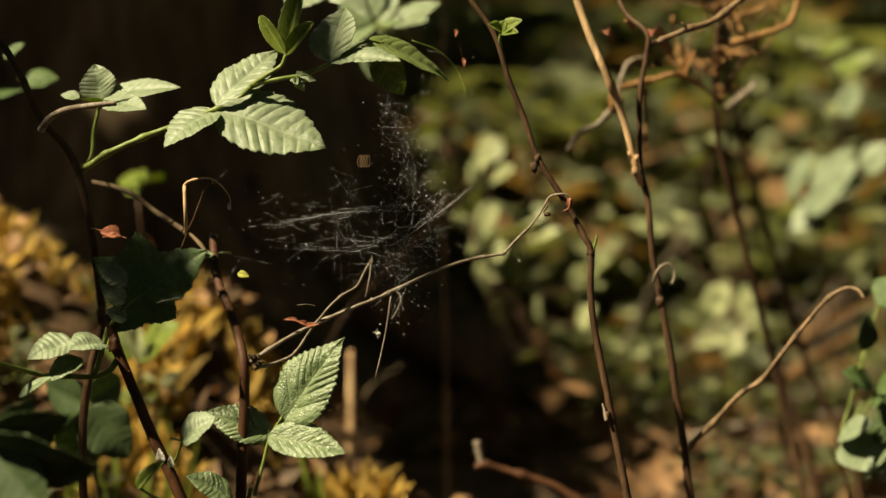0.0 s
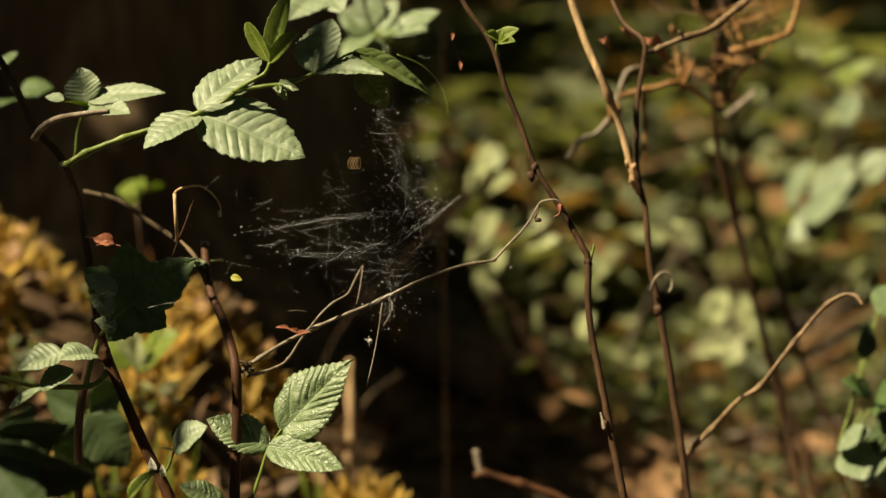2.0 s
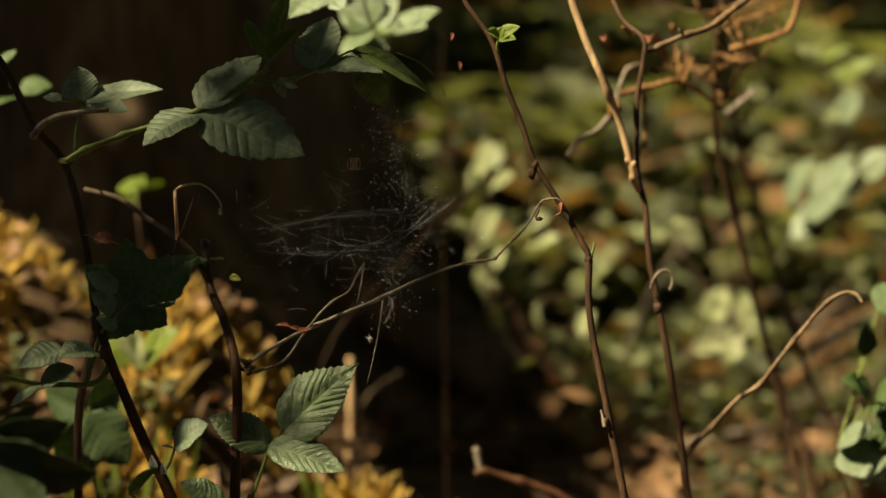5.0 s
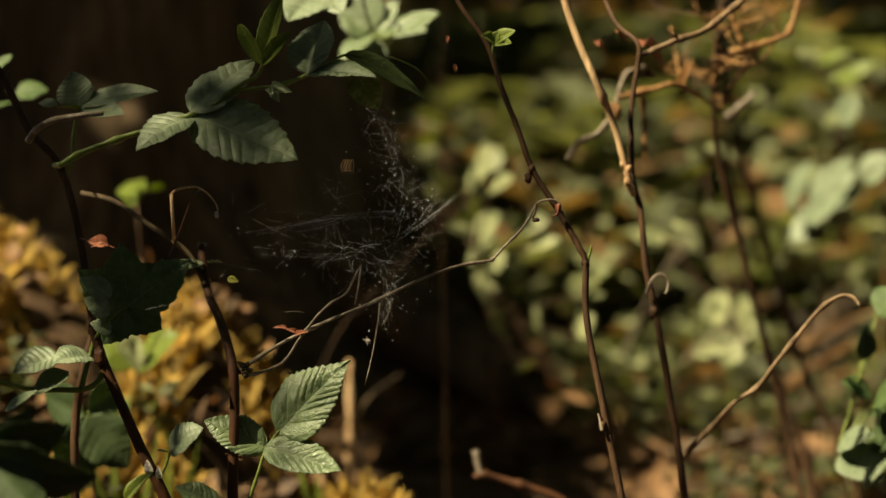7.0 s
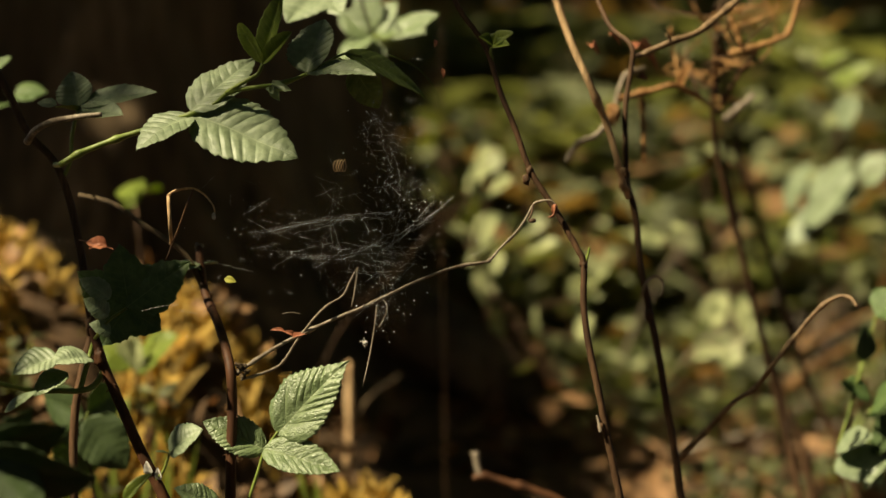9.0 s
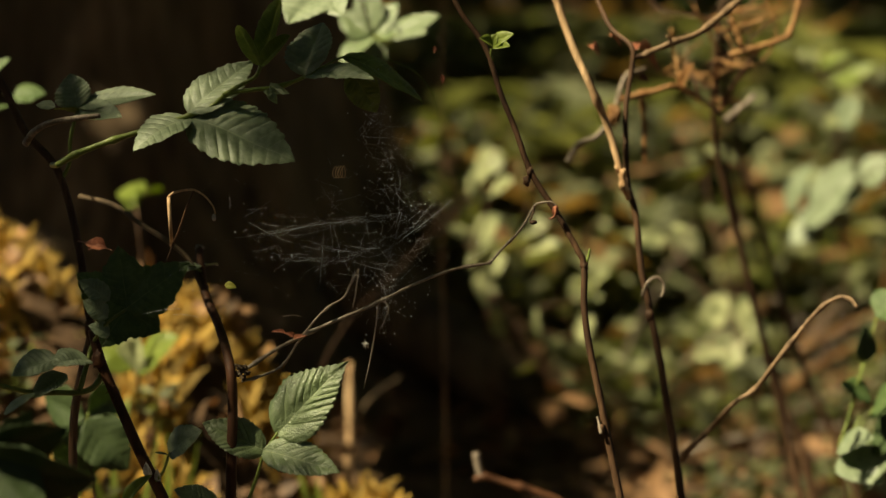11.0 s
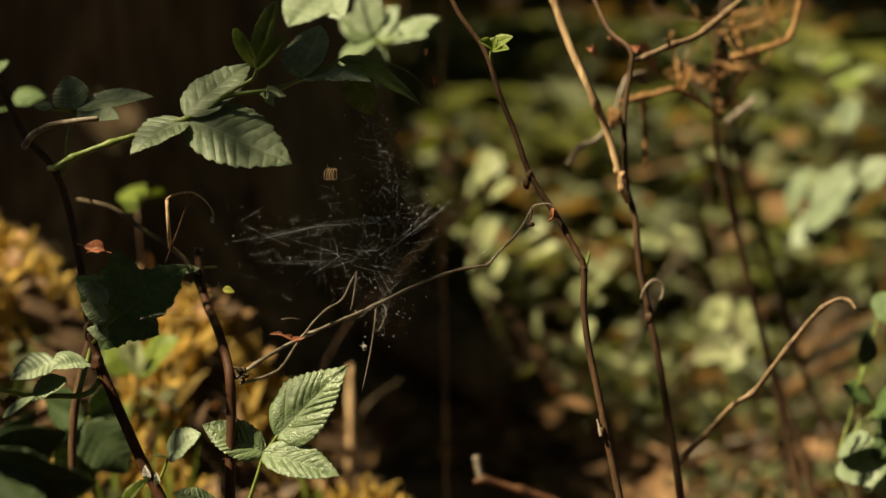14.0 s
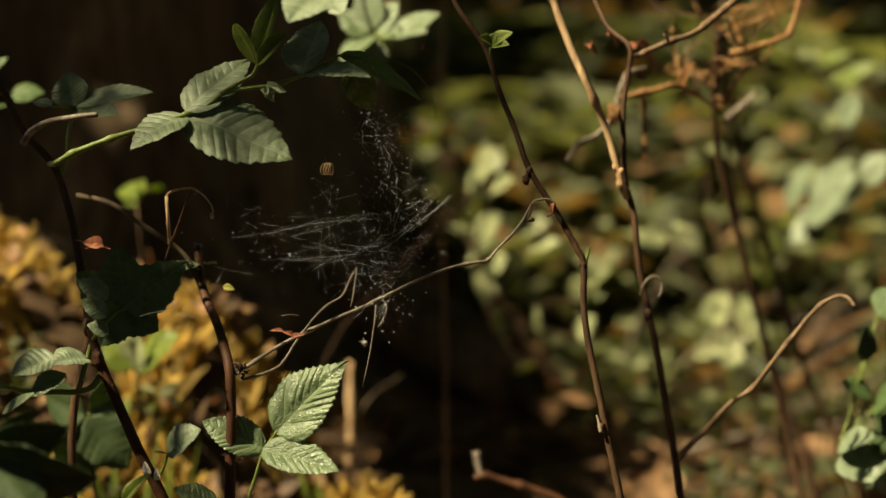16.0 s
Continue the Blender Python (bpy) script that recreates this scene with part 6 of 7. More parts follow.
def motions():
    walk(stem_one, [
        (0.0, pose(0.1482, 0.9530, -0.0001, 0, 0.44, 0)),
        (0.5, pose(0.1482, 0.9530, -0.0001, 0, 0.49, 0)),
        (1.0, pose(0.1482, 0.9530, 0.0001, 0, 0.47, 0)),
        (1.5, pose(0.1482, 0.9530, 0.0000, 0, 0.27, 0)),
        (2.0, pose(0.1482, 0.9530, 0.0001, 0, 0.29, 0)),
        (2.5, pose(0.1482, 0.9530, 0.0000, 0, 0.17, 0)),
        (3.0, pose(0.1482, 0.9530, 0.0000, 0, 0.18, 0)),
        (3.5, pose(0.1482, 0.9530, 0.0001, 0, 0.29, 0)),
        (4.0, pose(0.1482, 0.9530, 0.0000, 0, 0.34, 0)),
        (6.5, pose(0.1482, 0.9530, 0.0001, 0, 0.17, 0)),
        (7.0, pose(0.1482, 0.9530, 0.0001, 0, 0.08, 0)),
        (7.5, pose(0.1482, 0.9530, 0.0001, 0, 0.10, 0)),
        (8.0, pose(0.1482, 0.9530, 0.0001, 0, 0.05, 0)),
        (8.5, pose(0.1482, 0.9530, 0.0000, 0, 0.05, 0)),
        (9.0, pose(0.1482, 0.9530, 0.0001, 0, 0.00, 0)),
        (11.5, pose(0.1482, 0.9530, 0.0000, 0, -0.04, 0)),
        (12.0, pose(0.1482, 0.9530, 0.0001, 0, -0.06, 0)),
        (12.5, pose(0.1482, 0.9530, 0.0001, 0, -0.07, 0)),
        (13.0, pose(0.1482, 0.9530, 0.0001, 0, -0.13, 0)),
        (13.5, pose(0.1482, 0.9530, 0.0001, 0, -0.08, 0)),
        (14.0, pose(0.1482, 0.9530, 0.0001, 0, -0.10, 0)),
        (14.5, pose(0.1482, 0.9530, 0.0001, 0, -0.10, 0)),
        (15.0, pose(0.1482, 0.9530, 0.0001, 0, -0.08, 0)),
        (15.5, pose(0.1482, 0.9530, 0.0001, 0, -0.14, 0)),
        (16.0, pose(0.1482, 0.9530, 0.0001, 0, -0.12, 0)),
    ])
    walk(stem_two, [
        (0.0, pose(0.1945, 1.0735, -0.0013, 0, 0.94, 0)),
        (0.5, pose(0.1945, 1.0735, -0.0012, 0, 1.30, 0)),
        (1.0, pose(0.1945, 1.0735, -0.0011, 0, 1.37, 0)),
        (1.5, pose(0.1945, 1.0735, -0.0011, 0, 1.20, 0)),
        (2.0, pose(0.1945, 1.0735, -0.0010, 0, 0.79, 0)),
        (2.5, pose(0.1945, 1.0735, -0.0011, 0, 0.68, 0)),
        (3.0, pose(0.1945, 1.0735, -0.0011, 0, 0.76, 0)),
        (3.5, pose(0.1945, 1.0735, -0.0011, 0, 0.71, 0)),
        (4.0, pose(0.1945, 1.0735, -0.0011, 0, 0.87, 0)),
        (6.5, pose(0.1945, 1.0735, -0.0011, 0, 0.47, 0)),
        (7.0, pose(0.1945, 1.0735, -0.0011, 0, 0.40, 0)),
        (7.5, pose(0.1945, 1.0735, -0.0010, 0, 0.47, 0)),
        (8.0, pose(0.1945, 1.0735, -0.0010, 0, 0.36, 0)),
        (8.5, pose(0.1945, 1.0735, -0.0011, 0, 0.29, 0)),
        (9.0, pose(0.1945, 1.0735, -0.0011, 0, 0.00, 0)),
        (11.5, pose(0.1945, 1.0735, -0.0011, 0, -0.02, 0)),
        (12.0, pose(0.1945, 1.0735, -0.0011, 0, 0.05, 0)),
        (12.5, pose(0.1945, 1.0735, -0.0011, 0, 0.02, 0)),
        (13.0, pose(0.1945, 1.0735, -0.0011, 0, -0.24, 0)),
        (13.5, pose(0.1945, 1.0735, -0.0011, 0, -0.17, 0)),
        (14.0, pose(0.1945, 1.0735, -0.0010, 0, -0.16, 0)),
        (14.5, pose(0.1945, 1.0735, -0.0011, 0, -0.11, 0)),
        (15.0, pose(0.1945, 1.0735, -0.0011, 0, -0.11, 0)),
        (15.5, pose(0.1945, 1.0735, -0.0011, 0, -0.21, 0)),
        (16.0, pose(0.1945, 1.0735, -0.0011, 0, -0.26, 0)),
    ])
    walk(side_branch, [
        (0.0, pose(-0.0422, 0.0367, 0.2516, 0, -1.08, 0)),
        (0.5, pose(-0.0425, 0.0367, 0.2519, 0, -1.44, 0)),
        (1.0, pose(-0.0427, 0.0367, 0.2528, 0, -1.34, 0)),
        (1.5, pose(-0.0425, 0.0367, 0.2522, 0, -1.20, 0)),
        (2.0, pose(-0.0423, 0.0367, 0.2530, 0, -0.78, 0)),
        (2.5, pose(-0.0415, 0.0367, 0.2534, 0, -0.36, 0)),
        (3.0, pose(-0.0422, 0.0367, 0.2528, 0, -0.75, 0)),
        (3.5, pose(-0.0425, 0.0367, 0.2529, 0, -0.55, 0)),
        (4.0, pose(-0.0418, 0.0367, 0.2529, 0, -0.86, 0)),
        (6.5, pose(-0.0429, 0.0367, 0.2527, 0, -0.78, 0)),
        (7.0, pose(-0.0421, 0.0367, 0.2534, 0, -0.40, 0)),
        (7.5, pose(-0.0418, 0.0367, 0.2541, 0, -0.46, 0)),
        (8.0, pose(-0.0420, 0.0367, 0.2531, 0, -0.52, 0)),
        (8.5, pose(-0.0420, 0.0367, 0.2530, 0, -0.45, 0)),
        (9.0, pose(-0.0414, 0.0367, 0.2540, 0, 0.00, 0)),
        (11.5, pose(-0.0417, 0.0367, 0.2539, 0, -0.14, 0)),
        (12.0, pose(-0.0416, 0.0367, 0.2543, 0, -0.38, 0)),
        (12.5, pose(-0.0412, 0.0367, 0.2544, 0, -0.35, 0)),
        (13.0, pose(-0.0414, 0.0367, 0.2548, 0, 0.08, 0)),
        (13.5, pose(-0.0419, 0.0367, 0.2542, 0, -0.15, 0)),
        (14.0, pose(-0.0419, 0.0367, 0.2544, 0, -0.01, 0)),
        (14.5, pose(-0.0423, 0.0367, 0.2538, 0, -0.06, 0)),
        (15.0, pose(-0.0421, 0.0367, 0.2538, 0, -0.07, 0)),
        (15.5, pose(-0.0422, 0.0367, 0.2537, 0, 0.05, 0)),
        (16.0, pose(-0.0423, 0.0367, 0.2539, 0, 0.10, 0)),
    ])
    walk(middle_cane, [
        (0.0, pose(-0.1237, 0.9530, -0.0007, 0, 1.07, 0)),
        (0.5, pose(-0.1237, 0.9530, 0.0002, 0, 0.86, 0)),
        (1.0, pose(-0.1236, 0.9530, 0.0005, 0, 0.47, 0)),
        (1.5, pose(-0.1238, 0.9530, -0.0005, 0, 0.47, 0)),
        (2.0, pose(-0.1237, 0.9530, -0.0000, 0, 0.39, 0)),
        (2.5, pose(-0.1238, 0.9530, -0.0007, 0, 0.33, 0)),
        (3.0, pose(-0.1239, 0.9530, -0.0006, 0, 0.39, 0)),
        (3.5, pose(-0.1237, 0.9530, 0.0000, 0, 0.44, 0)),
        (4.0, pose(-0.1237, 0.9530, -0.0003, 0, 0.55, 0)),
        (6.5, pose(-0.1237, 0.9530, 0.0002, 0, 0.15, 0)),
        (7.0, pose(-0.1238, 0.9530, 0.0001, 0, 0.18, 0)),
        (7.5, pose(-0.1237, 0.9530, 0.0002, 0, 0.23, 0)),
        (8.0, pose(-0.1238, 0.9530, -0.0002, 0, 0.15, 0)),
        (8.5, pose(-0.1238, 0.9530, -0.0002, 0, 0.13, 0)),
        (9.0, pose(-0.1237, 0.9530, 0.0001, 0, 0.00, 0)),
        (11.5, pose(-0.1238, 0.9530, -0.0001, 0, -0.04, 0)),
        (12.0, pose(-0.1237, 0.9530, 0.0001, 0, -0.10, 0)),
        (12.5, pose(-0.1238, 0.9530, -0.0001, 0, -0.05, 0)),
        (13.0, pose(-0.1238, 0.9530, -0.0002, 0, -0.10, 0)),
        (13.5, pose(-0.1237, 0.9530, -0.0002, 0, -0.10, 0)),
        (14.0, pose(-0.1238, 0.9530, 0.0001, 0, -0.20, 0)),
        (14.5, pose(-0.1238, 0.9530, -0.0002, 0, -0.20, 0)),
        (15.0, pose(-0.1237, 0.9530, 0.0001, 0, -0.17, 0)),
        (15.5, pose(-0.1237, 0.9530, -0.0001, 0, -0.22, 0)),
        (16.0, pose(-0.1237, 0.9530, 0.0001, 0, -0.24, 0)),
    ])
    walk(web_twig, [
        (0.0, pose(0.0095, 0.0343, 0.3276, 0, -0.24, 0)),
        (0.5, pose(0.0095, 0.0343, 0.3288, 0, 0.17, 0)),
        (1.0, pose(0.0093, 0.0343, 0.3295, 0, 0.50, 0)),
        (1.5, pose(0.0093, 0.0343, 0.3274, 0, 0.33, 0)),
        (2.0, pose(0.0092, 0.0343, 0.3271, 0, 0.03, 0)),
        (2.5, pose(0.0092, 0.0343, 0.3268, 0, 0.33, 0)),
        (3.0, pose(0.0092, 0.0343, 0.3273, 0, 0.47, 0)),
        (3.5, pose(0.0093, 0.0343, 0.3274, 0, 0.09, 0)),
        (4.0, pose(0.0092, 0.0343, 0.3276, 0, 0.38, 0)),
        (6.5, pose(0.0094, 0.0343, 0.3272, 0, 0.11, 0)),
        (7.0, pose(0.0096, 0.0343, 0.3275, 0, 0.17, 0)),
        (7.5, pose(0.0095, 0.0343, 0.3272, 0, 0.16, 0)),
        (8.0, pose(0.0095, 0.0343, 0.3267, 0, 0.11, 0)),
        (8.5, pose(0.0094, 0.0343, 0.3266, 0, 0.06, 0)),
        (9.0, pose(0.0095, 0.0343, 0.3267, 0, 0.00, 0)),
        (11.5, pose(0.0099, 0.0343, 0.3264, 0, -0.04, 0)),
        (12.0, pose(0.0099, 0.0343, 0.3263, 0, -0.16, 0)),
        (12.5, pose(0.0096, 0.0343, 0.3261, 0, -0.03, 0)),
        (13.0, pose(0.0096, 0.0343, 0.3263, 0, 0.05, 0)),
        (13.5, pose(0.0096, 0.0343, 0.3263, 0, 0.03, 0)),
        (14.0, pose(0.0096, 0.0343, 0.3264, 0, 0.05, 0)),
        (14.5, pose(0.0097, 0.0343, 0.3260, 0, -0.03, 0)),
        (15.0, pose(0.0097, 0.0343, 0.3263, 0, -0.09, 0)),
        (15.5, pose(0.0099, 0.0343, 0.3260, 0, -0.22, 0)),
        (16.0, pose(0.0100, 0.0343, 0.3260, 0, -0.17, 0)),
    ])
    walk(left_cane, [
        (0.0, pose(-0.1515, 1.0031, -0.0018, 0, 0.87, 0)),
        (0.5, pose(-0.1516, 1.0031, -0.0013, 0, 0.81, 0)),
        (1.0, pose(-0.1516, 1.0031, -0.0014, 0, 0.44, 0)),
        (1.5, pose(-0.1516, 1.0031, -0.0014, 0, 0.39, 0)),
        (2.0, pose(-0.1516, 1.0031, -0.0012, 0, 0.46, 0)),
        (2.5, pose(-0.1516, 1.0031, -0.0014, 0, 0.21, 0)),
        (3.0, pose(-0.1516, 1.0031, -0.0014, 0, 0.23, 0)),
        (3.5, pose(-0.1516, 1.0031, -0.0013, 0, 0.47, 0)),
        (4.0, pose(-0.1516, 1.0031, -0.0014, 0, 0.43, 0)),
        (6.5, pose(-0.1516, 1.0031, -0.0011, 0, 0.16, 0)),
        (7.0, pose(-0.1516, 1.0031, -0.0013, 0, 0.05, 0)),
        (7.5, pose(-0.1516, 1.0031, -0.0011, 0, 0.27, 0)),
        (8.0, pose(-0.1516, 1.0031, -0.0013, 0, 0.08, 0)),
        (8.5, pose(-0.1516, 1.0031, -0.0013, 0, 0.12, 0)),
        (9.0, pose(-0.1516, 1.0031, -0.0013, 0, 0.00, 0)),
        (11.5, pose(-0.1516, 1.0031, -0.0012, 0, -0.17, 0)),
        (12.0, pose(-0.1516, 1.0031, -0.0012, 0, -0.19, 0)),
        (12.5, pose(-0.1516, 1.0031, -0.0012, 0, -0.19, 0)),
        (13.0, pose(-0.1516, 1.0031, -0.0013, 0, -0.26, 0)),
        (13.5, pose(-0.1516, 1.0031, -0.0012, 0, -0.21, 0)),
        (14.0, pose(-0.1516, 1.0031, -0.0011, 0, -0.29, 0)),
        (14.5, pose(-0.1516, 1.0031, -0.0012, 0, -0.28, 0)),
        (15.0, pose(-0.1516, 1.0031, -0.0012, 0, -0.26, 0)),
        (15.5, pose(-0.1516, 1.0031, -0.0012, 0, -0.34, 0)),
        (16.0, pose(-0.1516, 1.0031, -0.0012, 0, -0.35, 0)),
    ])
    walk(leafy_spray, [
        (0.0, pose(-0.0547, -0.0036, 0.4375, 0, -3.61, 0)),
        (0.5, pose(-0.0613, -0.0036, 0.4424, 0, -2.08, 0)),
        (1.0, pose(-0.0612, -0.0036, 0.4410, 0, -3.45, 0)),
        (1.5, pose(-0.0618, -0.0036, 0.4419, 0, -0.66, 0)),
        (2.0, pose(-0.0628, -0.0036, 0.4431, 0, -0.41, 0)),
        (2.5, pose(-0.0631, -0.0036, 0.4430, 0, 0.15, 0)),
        (3.0, pose(-0.0633, -0.0036, 0.4430, 0, 0.02, 0)),
        (3.5, pose(-0.0627, -0.0036, 0.4425, 0, -1.80, 0)),
        (4.0, pose(-0.0615, -0.0036, 0.4428, 0, -0.46, 0)),
        (6.5, pose(-0.0649, -0.0036, 0.4447, 0, 0.07, 0)),
        (7.0, pose(-0.0638, -0.0036, 0.4434, 0, 0.11, 0)),
        (7.5, pose(-0.0634, -0.0036, 0.4433, 0, -0.41, 0)),
        (8.0, pose(-0.0635, -0.0036, 0.4442, 0, 0.62, 0)),
        (8.5, pose(-0.0636, -0.0036, 0.4441, 0, 0.28, 0)),
        (9.0, pose(-0.0627, -0.0036, 0.4445, 0, 0.00, 0)),
        (11.5, pose(-0.0640, -0.0036, 0.4450, 0, 0.89, 0)),
        (12.0, pose(-0.0641, -0.0036, 0.4443, 0, 0.45, 0)),
        (12.5, pose(-0.0639, -0.0036, 0.4445, 0, 0.82, 0)),
        (13.0, pose(-0.0636, -0.0036, 0.4437, 0, 0.67, 0)),
        (13.5, pose(-0.0636, -0.0036, 0.4441, 0, 0.62, 0)),
        (14.0, pose(-0.0646, -0.0036, 0.4449, 0, 0.80, 0)),
        (14.5, pose(-0.0641, -0.0036, 0.4445, 0, 0.59, 0)),
        (15.0, pose(-0.0639, -0.0036, 0.4447, 0, 0.71, 0)),
        (15.5, pose(-0.0642, -0.0036, 0.4448, 0, 0.82, 0)),
        (16.0, pose(-0.0640, -0.0036, 0.4451, 0, 0.85, 0)),
    ])
    walk(upper_leaf, [
        (0.0, pose(-0.0637, 0.0466, 0.4407, 0, 0.55, 0)),
        (0.5, pose(-0.0681, 0.0466, 0.4434, 0, 1.05, 0)),
        (1.0, pose(-0.0692, 0.0466, 0.4429, 0, 1.26, 0)),
        (1.5, pose(-0.0689, 0.0466, 0.4422, 0, 1.41, 0)),
        (2.0, pose(-0.0700, 0.0466, 0.4440, 0, 2.64, 0)),
        (2.5, pose(-0.0704, 0.0466, 0.4429, 0, 2.10, 0)),
        (3.0, pose(-0.0706, 0.0466, 0.4434, 0, 2.84, 0)),
        (3.5, pose(-0.0707, 0.0466, 0.4443, 0, 2.62, 0)),
        (4.0, pose(-0.0694, 0.0466, 0.4432, 0, 1.73, 0)),
        (6.5, pose(-0.0700, 0.0466, 0.4433, 0, 0.29, 0)),
        (7.0, pose(-0.0685, 0.0466, 0.4426, 0, -0.67, 0)),
        (7.5, pose(-0.0691, 0.0466, 0.4434, 0, 0.21, 0)),
        (8.0, pose(-0.0683, 0.0466, 0.4430, 0, 0.66, 0)),
        (8.5, pose(-0.0690, 0.0466, 0.4429, 0, 0.35, 0)),
        (9.0, pose(-0.0685, 0.0466, 0.4434, 0, 0.00, 0)),
        (11.5, pose(-0.0687, 0.0466, 0.4428, 0, 0.14, 0)),
        (12.0, pose(-0.0690, 0.0466, 0.4434, 0, 0.14, 0)),
        (12.5, pose(-0.0690, 0.0466, 0.4431, 0, 0.10, 0)),
        (13.0, pose(-0.0687, 0.0466, 0.4431, 0, 0.09, 0)),
        (13.5, pose(-0.0696, 0.0466, 0.4438, 0, 1.48, 0)),
        (14.0, pose(-0.0697, 0.0466, 0.4439, 0, 0.92, 0)),
        (14.5, pose(-0.0689, 0.0466, 0.4435, 0, 0.19, 0)),
        (15.0, pose(-0.0690, 0.0466, 0.4434, 0, 0.20, 0)),
        (15.5, pose(-0.0688, 0.0466, 0.4430, 0, -0.19, 0)),
        (16.0, pose(-0.0690, 0.0466, 0.4436, 0, 0.27, 0)),
    ])
    walk(red_cane, [
        (0.0, pose(-0.0708, 0.9553, 0.0214, 0, 1.24, 0)),
        (0.5, pose(-0.0711, 0.9553, 0.0222, 0, 0.86, 0)),
        (1.0, pose(-0.0710, 0.9553, 0.0221, 0, 0.50, 0)),
        (1.5, pose(-0.0710, 0.9553, 0.0220, 0, 0.48, 0)),
        (2.0, pose(-0.0711, 0.9553, 0.0224, 0, 0.41, 0)),
        (2.5, pose(-0.0711, 0.9553, 0.0222, 0, 0.22, 0)),
        (3.0, pose(-0.0711, 0.9553, 0.0223, 0, 0.17, 0)),
        (3.5, pose(-0.0711, 0.9553, 0.0224, 0, 0.42, 0)),
        (4.0, pose(-0.0710, 0.9553, 0.0221, 0, 0.55, 0)),
        (6.5, pose(-0.0712, 0.9553, 0.0226, 0, 0.10, 0)),
        (7.0, pose(-0.0712, 0.9553, 0.0225, 0, -0.03, 0)),
        (7.5, pose(-0.0712, 0.9553, 0.0227, 0, 0.23, 0)),
        (8.0, pose(-0.0712, 0.9553, 0.0225, 0, -0.02, 0)),
        (8.5, pose(-0.0712, 0.9553, 0.0225, 0, 0.07, 0)),
        (9.0, pose(-0.0712, 0.9553, 0.0226, 0, 0.00, 0)),
        (11.5, pose(-0.0712, 0.9553, 0.0226, 0, -0.23, 0)),
        (12.0, pose(-0.0712, 0.9553, 0.0227, 0, -0.30, 0)),
        (12.5, pose(-0.0712, 0.9553, 0.0227, 0, -0.24, 0)),
        (13.0, pose(-0.0712, 0.9553, 0.0226, 0, -0.30, 0)),
        (13.5, pose(-0.0712, 0.9553, 0.0226, 0, -0.25, 0)),
        (14.0, pose(-0.0712, 0.9553, 0.0228, 0, -0.34, 0)),
        (14.5, pose(-0.0712, 0.9553, 0.0227, 0, -0.33, 0)),
        (15.0, pose(-0.0712, 0.9553, 0.0227, 0, -0.31, 0)),
        (15.5, pose(-0.0712, 0.9553, 0.0227, 0, -0.39, 0)),
        (16.0, pose(-0.0712, 0.9553, 0.0227, 0, -0.35, 0)),
    ])
    walk(low_leaf, [
        (0.0, pose(0.0186, 0.0064, 0.2525, 0, -3.40, 0)),
        (0.5, pose(0.0177, 0.0064, 0.2530, 0, -0.22, 0)),
        (1.0, pose(0.0168, 0.0064, 0.2530, 0, -2.37, 0)),
        (1.5, pose(0.0170, 0.0064, 0.2505, 0, 0.68, 0)),
        (2.0, pose(0.0167, 0.0064, 0.2516, 0, -0.02, 0)),
        (2.5, pose(0.0161, 0.0064, 0.2496, 0, 1.86, 0)),
        (3.0, pose(0.0158, 0.0064, 0.2509, 0, 1.53, 0)),
        (3.5, pose(0.0170, 0.0064, 0.2512, 0, 0.82, 0)),
        (4.0, pose(0.0170, 0.0064, 0.2504, 0, 2.22, 0)),
        (6.5, pose(0.0154, 0.0064, 0.2518, 0, 0.34, 0)),
        (7.0, pose(0.0152, 0.0064, 0.2515, 0, 0.17, 0)),
        (7.5, pose(0.0161, 0.0064, 0.2516, 0, 0.70, 0)),
        (8.0, pose(0.0155, 0.0064, 0.2510, 0, 0.92, 0)),
        (8.5, pose(0.0156, 0.0064, 0.2510, 0, 0.60, 0)),
        (9.0, pose(0.0152, 0.0064, 0.2516, 0, 0.00, 0)),
        (11.5, pose(0.0146, 0.0064, 0.2515, 0, -0.18, 0)),
        (12.0, pose(0.0144, 0.0064, 0.2517, 0, 0.11, 0)),
        (12.5, pose(0.0144, 0.0064, 0.2513, 0, 0.83, 0)),
        (13.0, pose(0.0142, 0.0064, 0.2511, 0, 0.38, 0)),
        (13.5, pose(0.0145, 0.0064, 0.2514, 0, 0.36, 0)),
        (14.0, pose(0.0140, 0.0064, 0.2517, 0, 0.31, 0)),
        (14.5, pose(0.0142, 0.0064, 0.2511, 0, 0.54, 0)),
        (15.0, pose(0.0144, 0.0064, 0.2517, 0, -0.15, 0)),
        (15.5, pose(0.0143, 0.0064, 0.2513, 0, -0.37, 0)),
        (16.0, pose(0.0140, 0.0064, 0.2516, 0, -0.01, 0)),
    ])
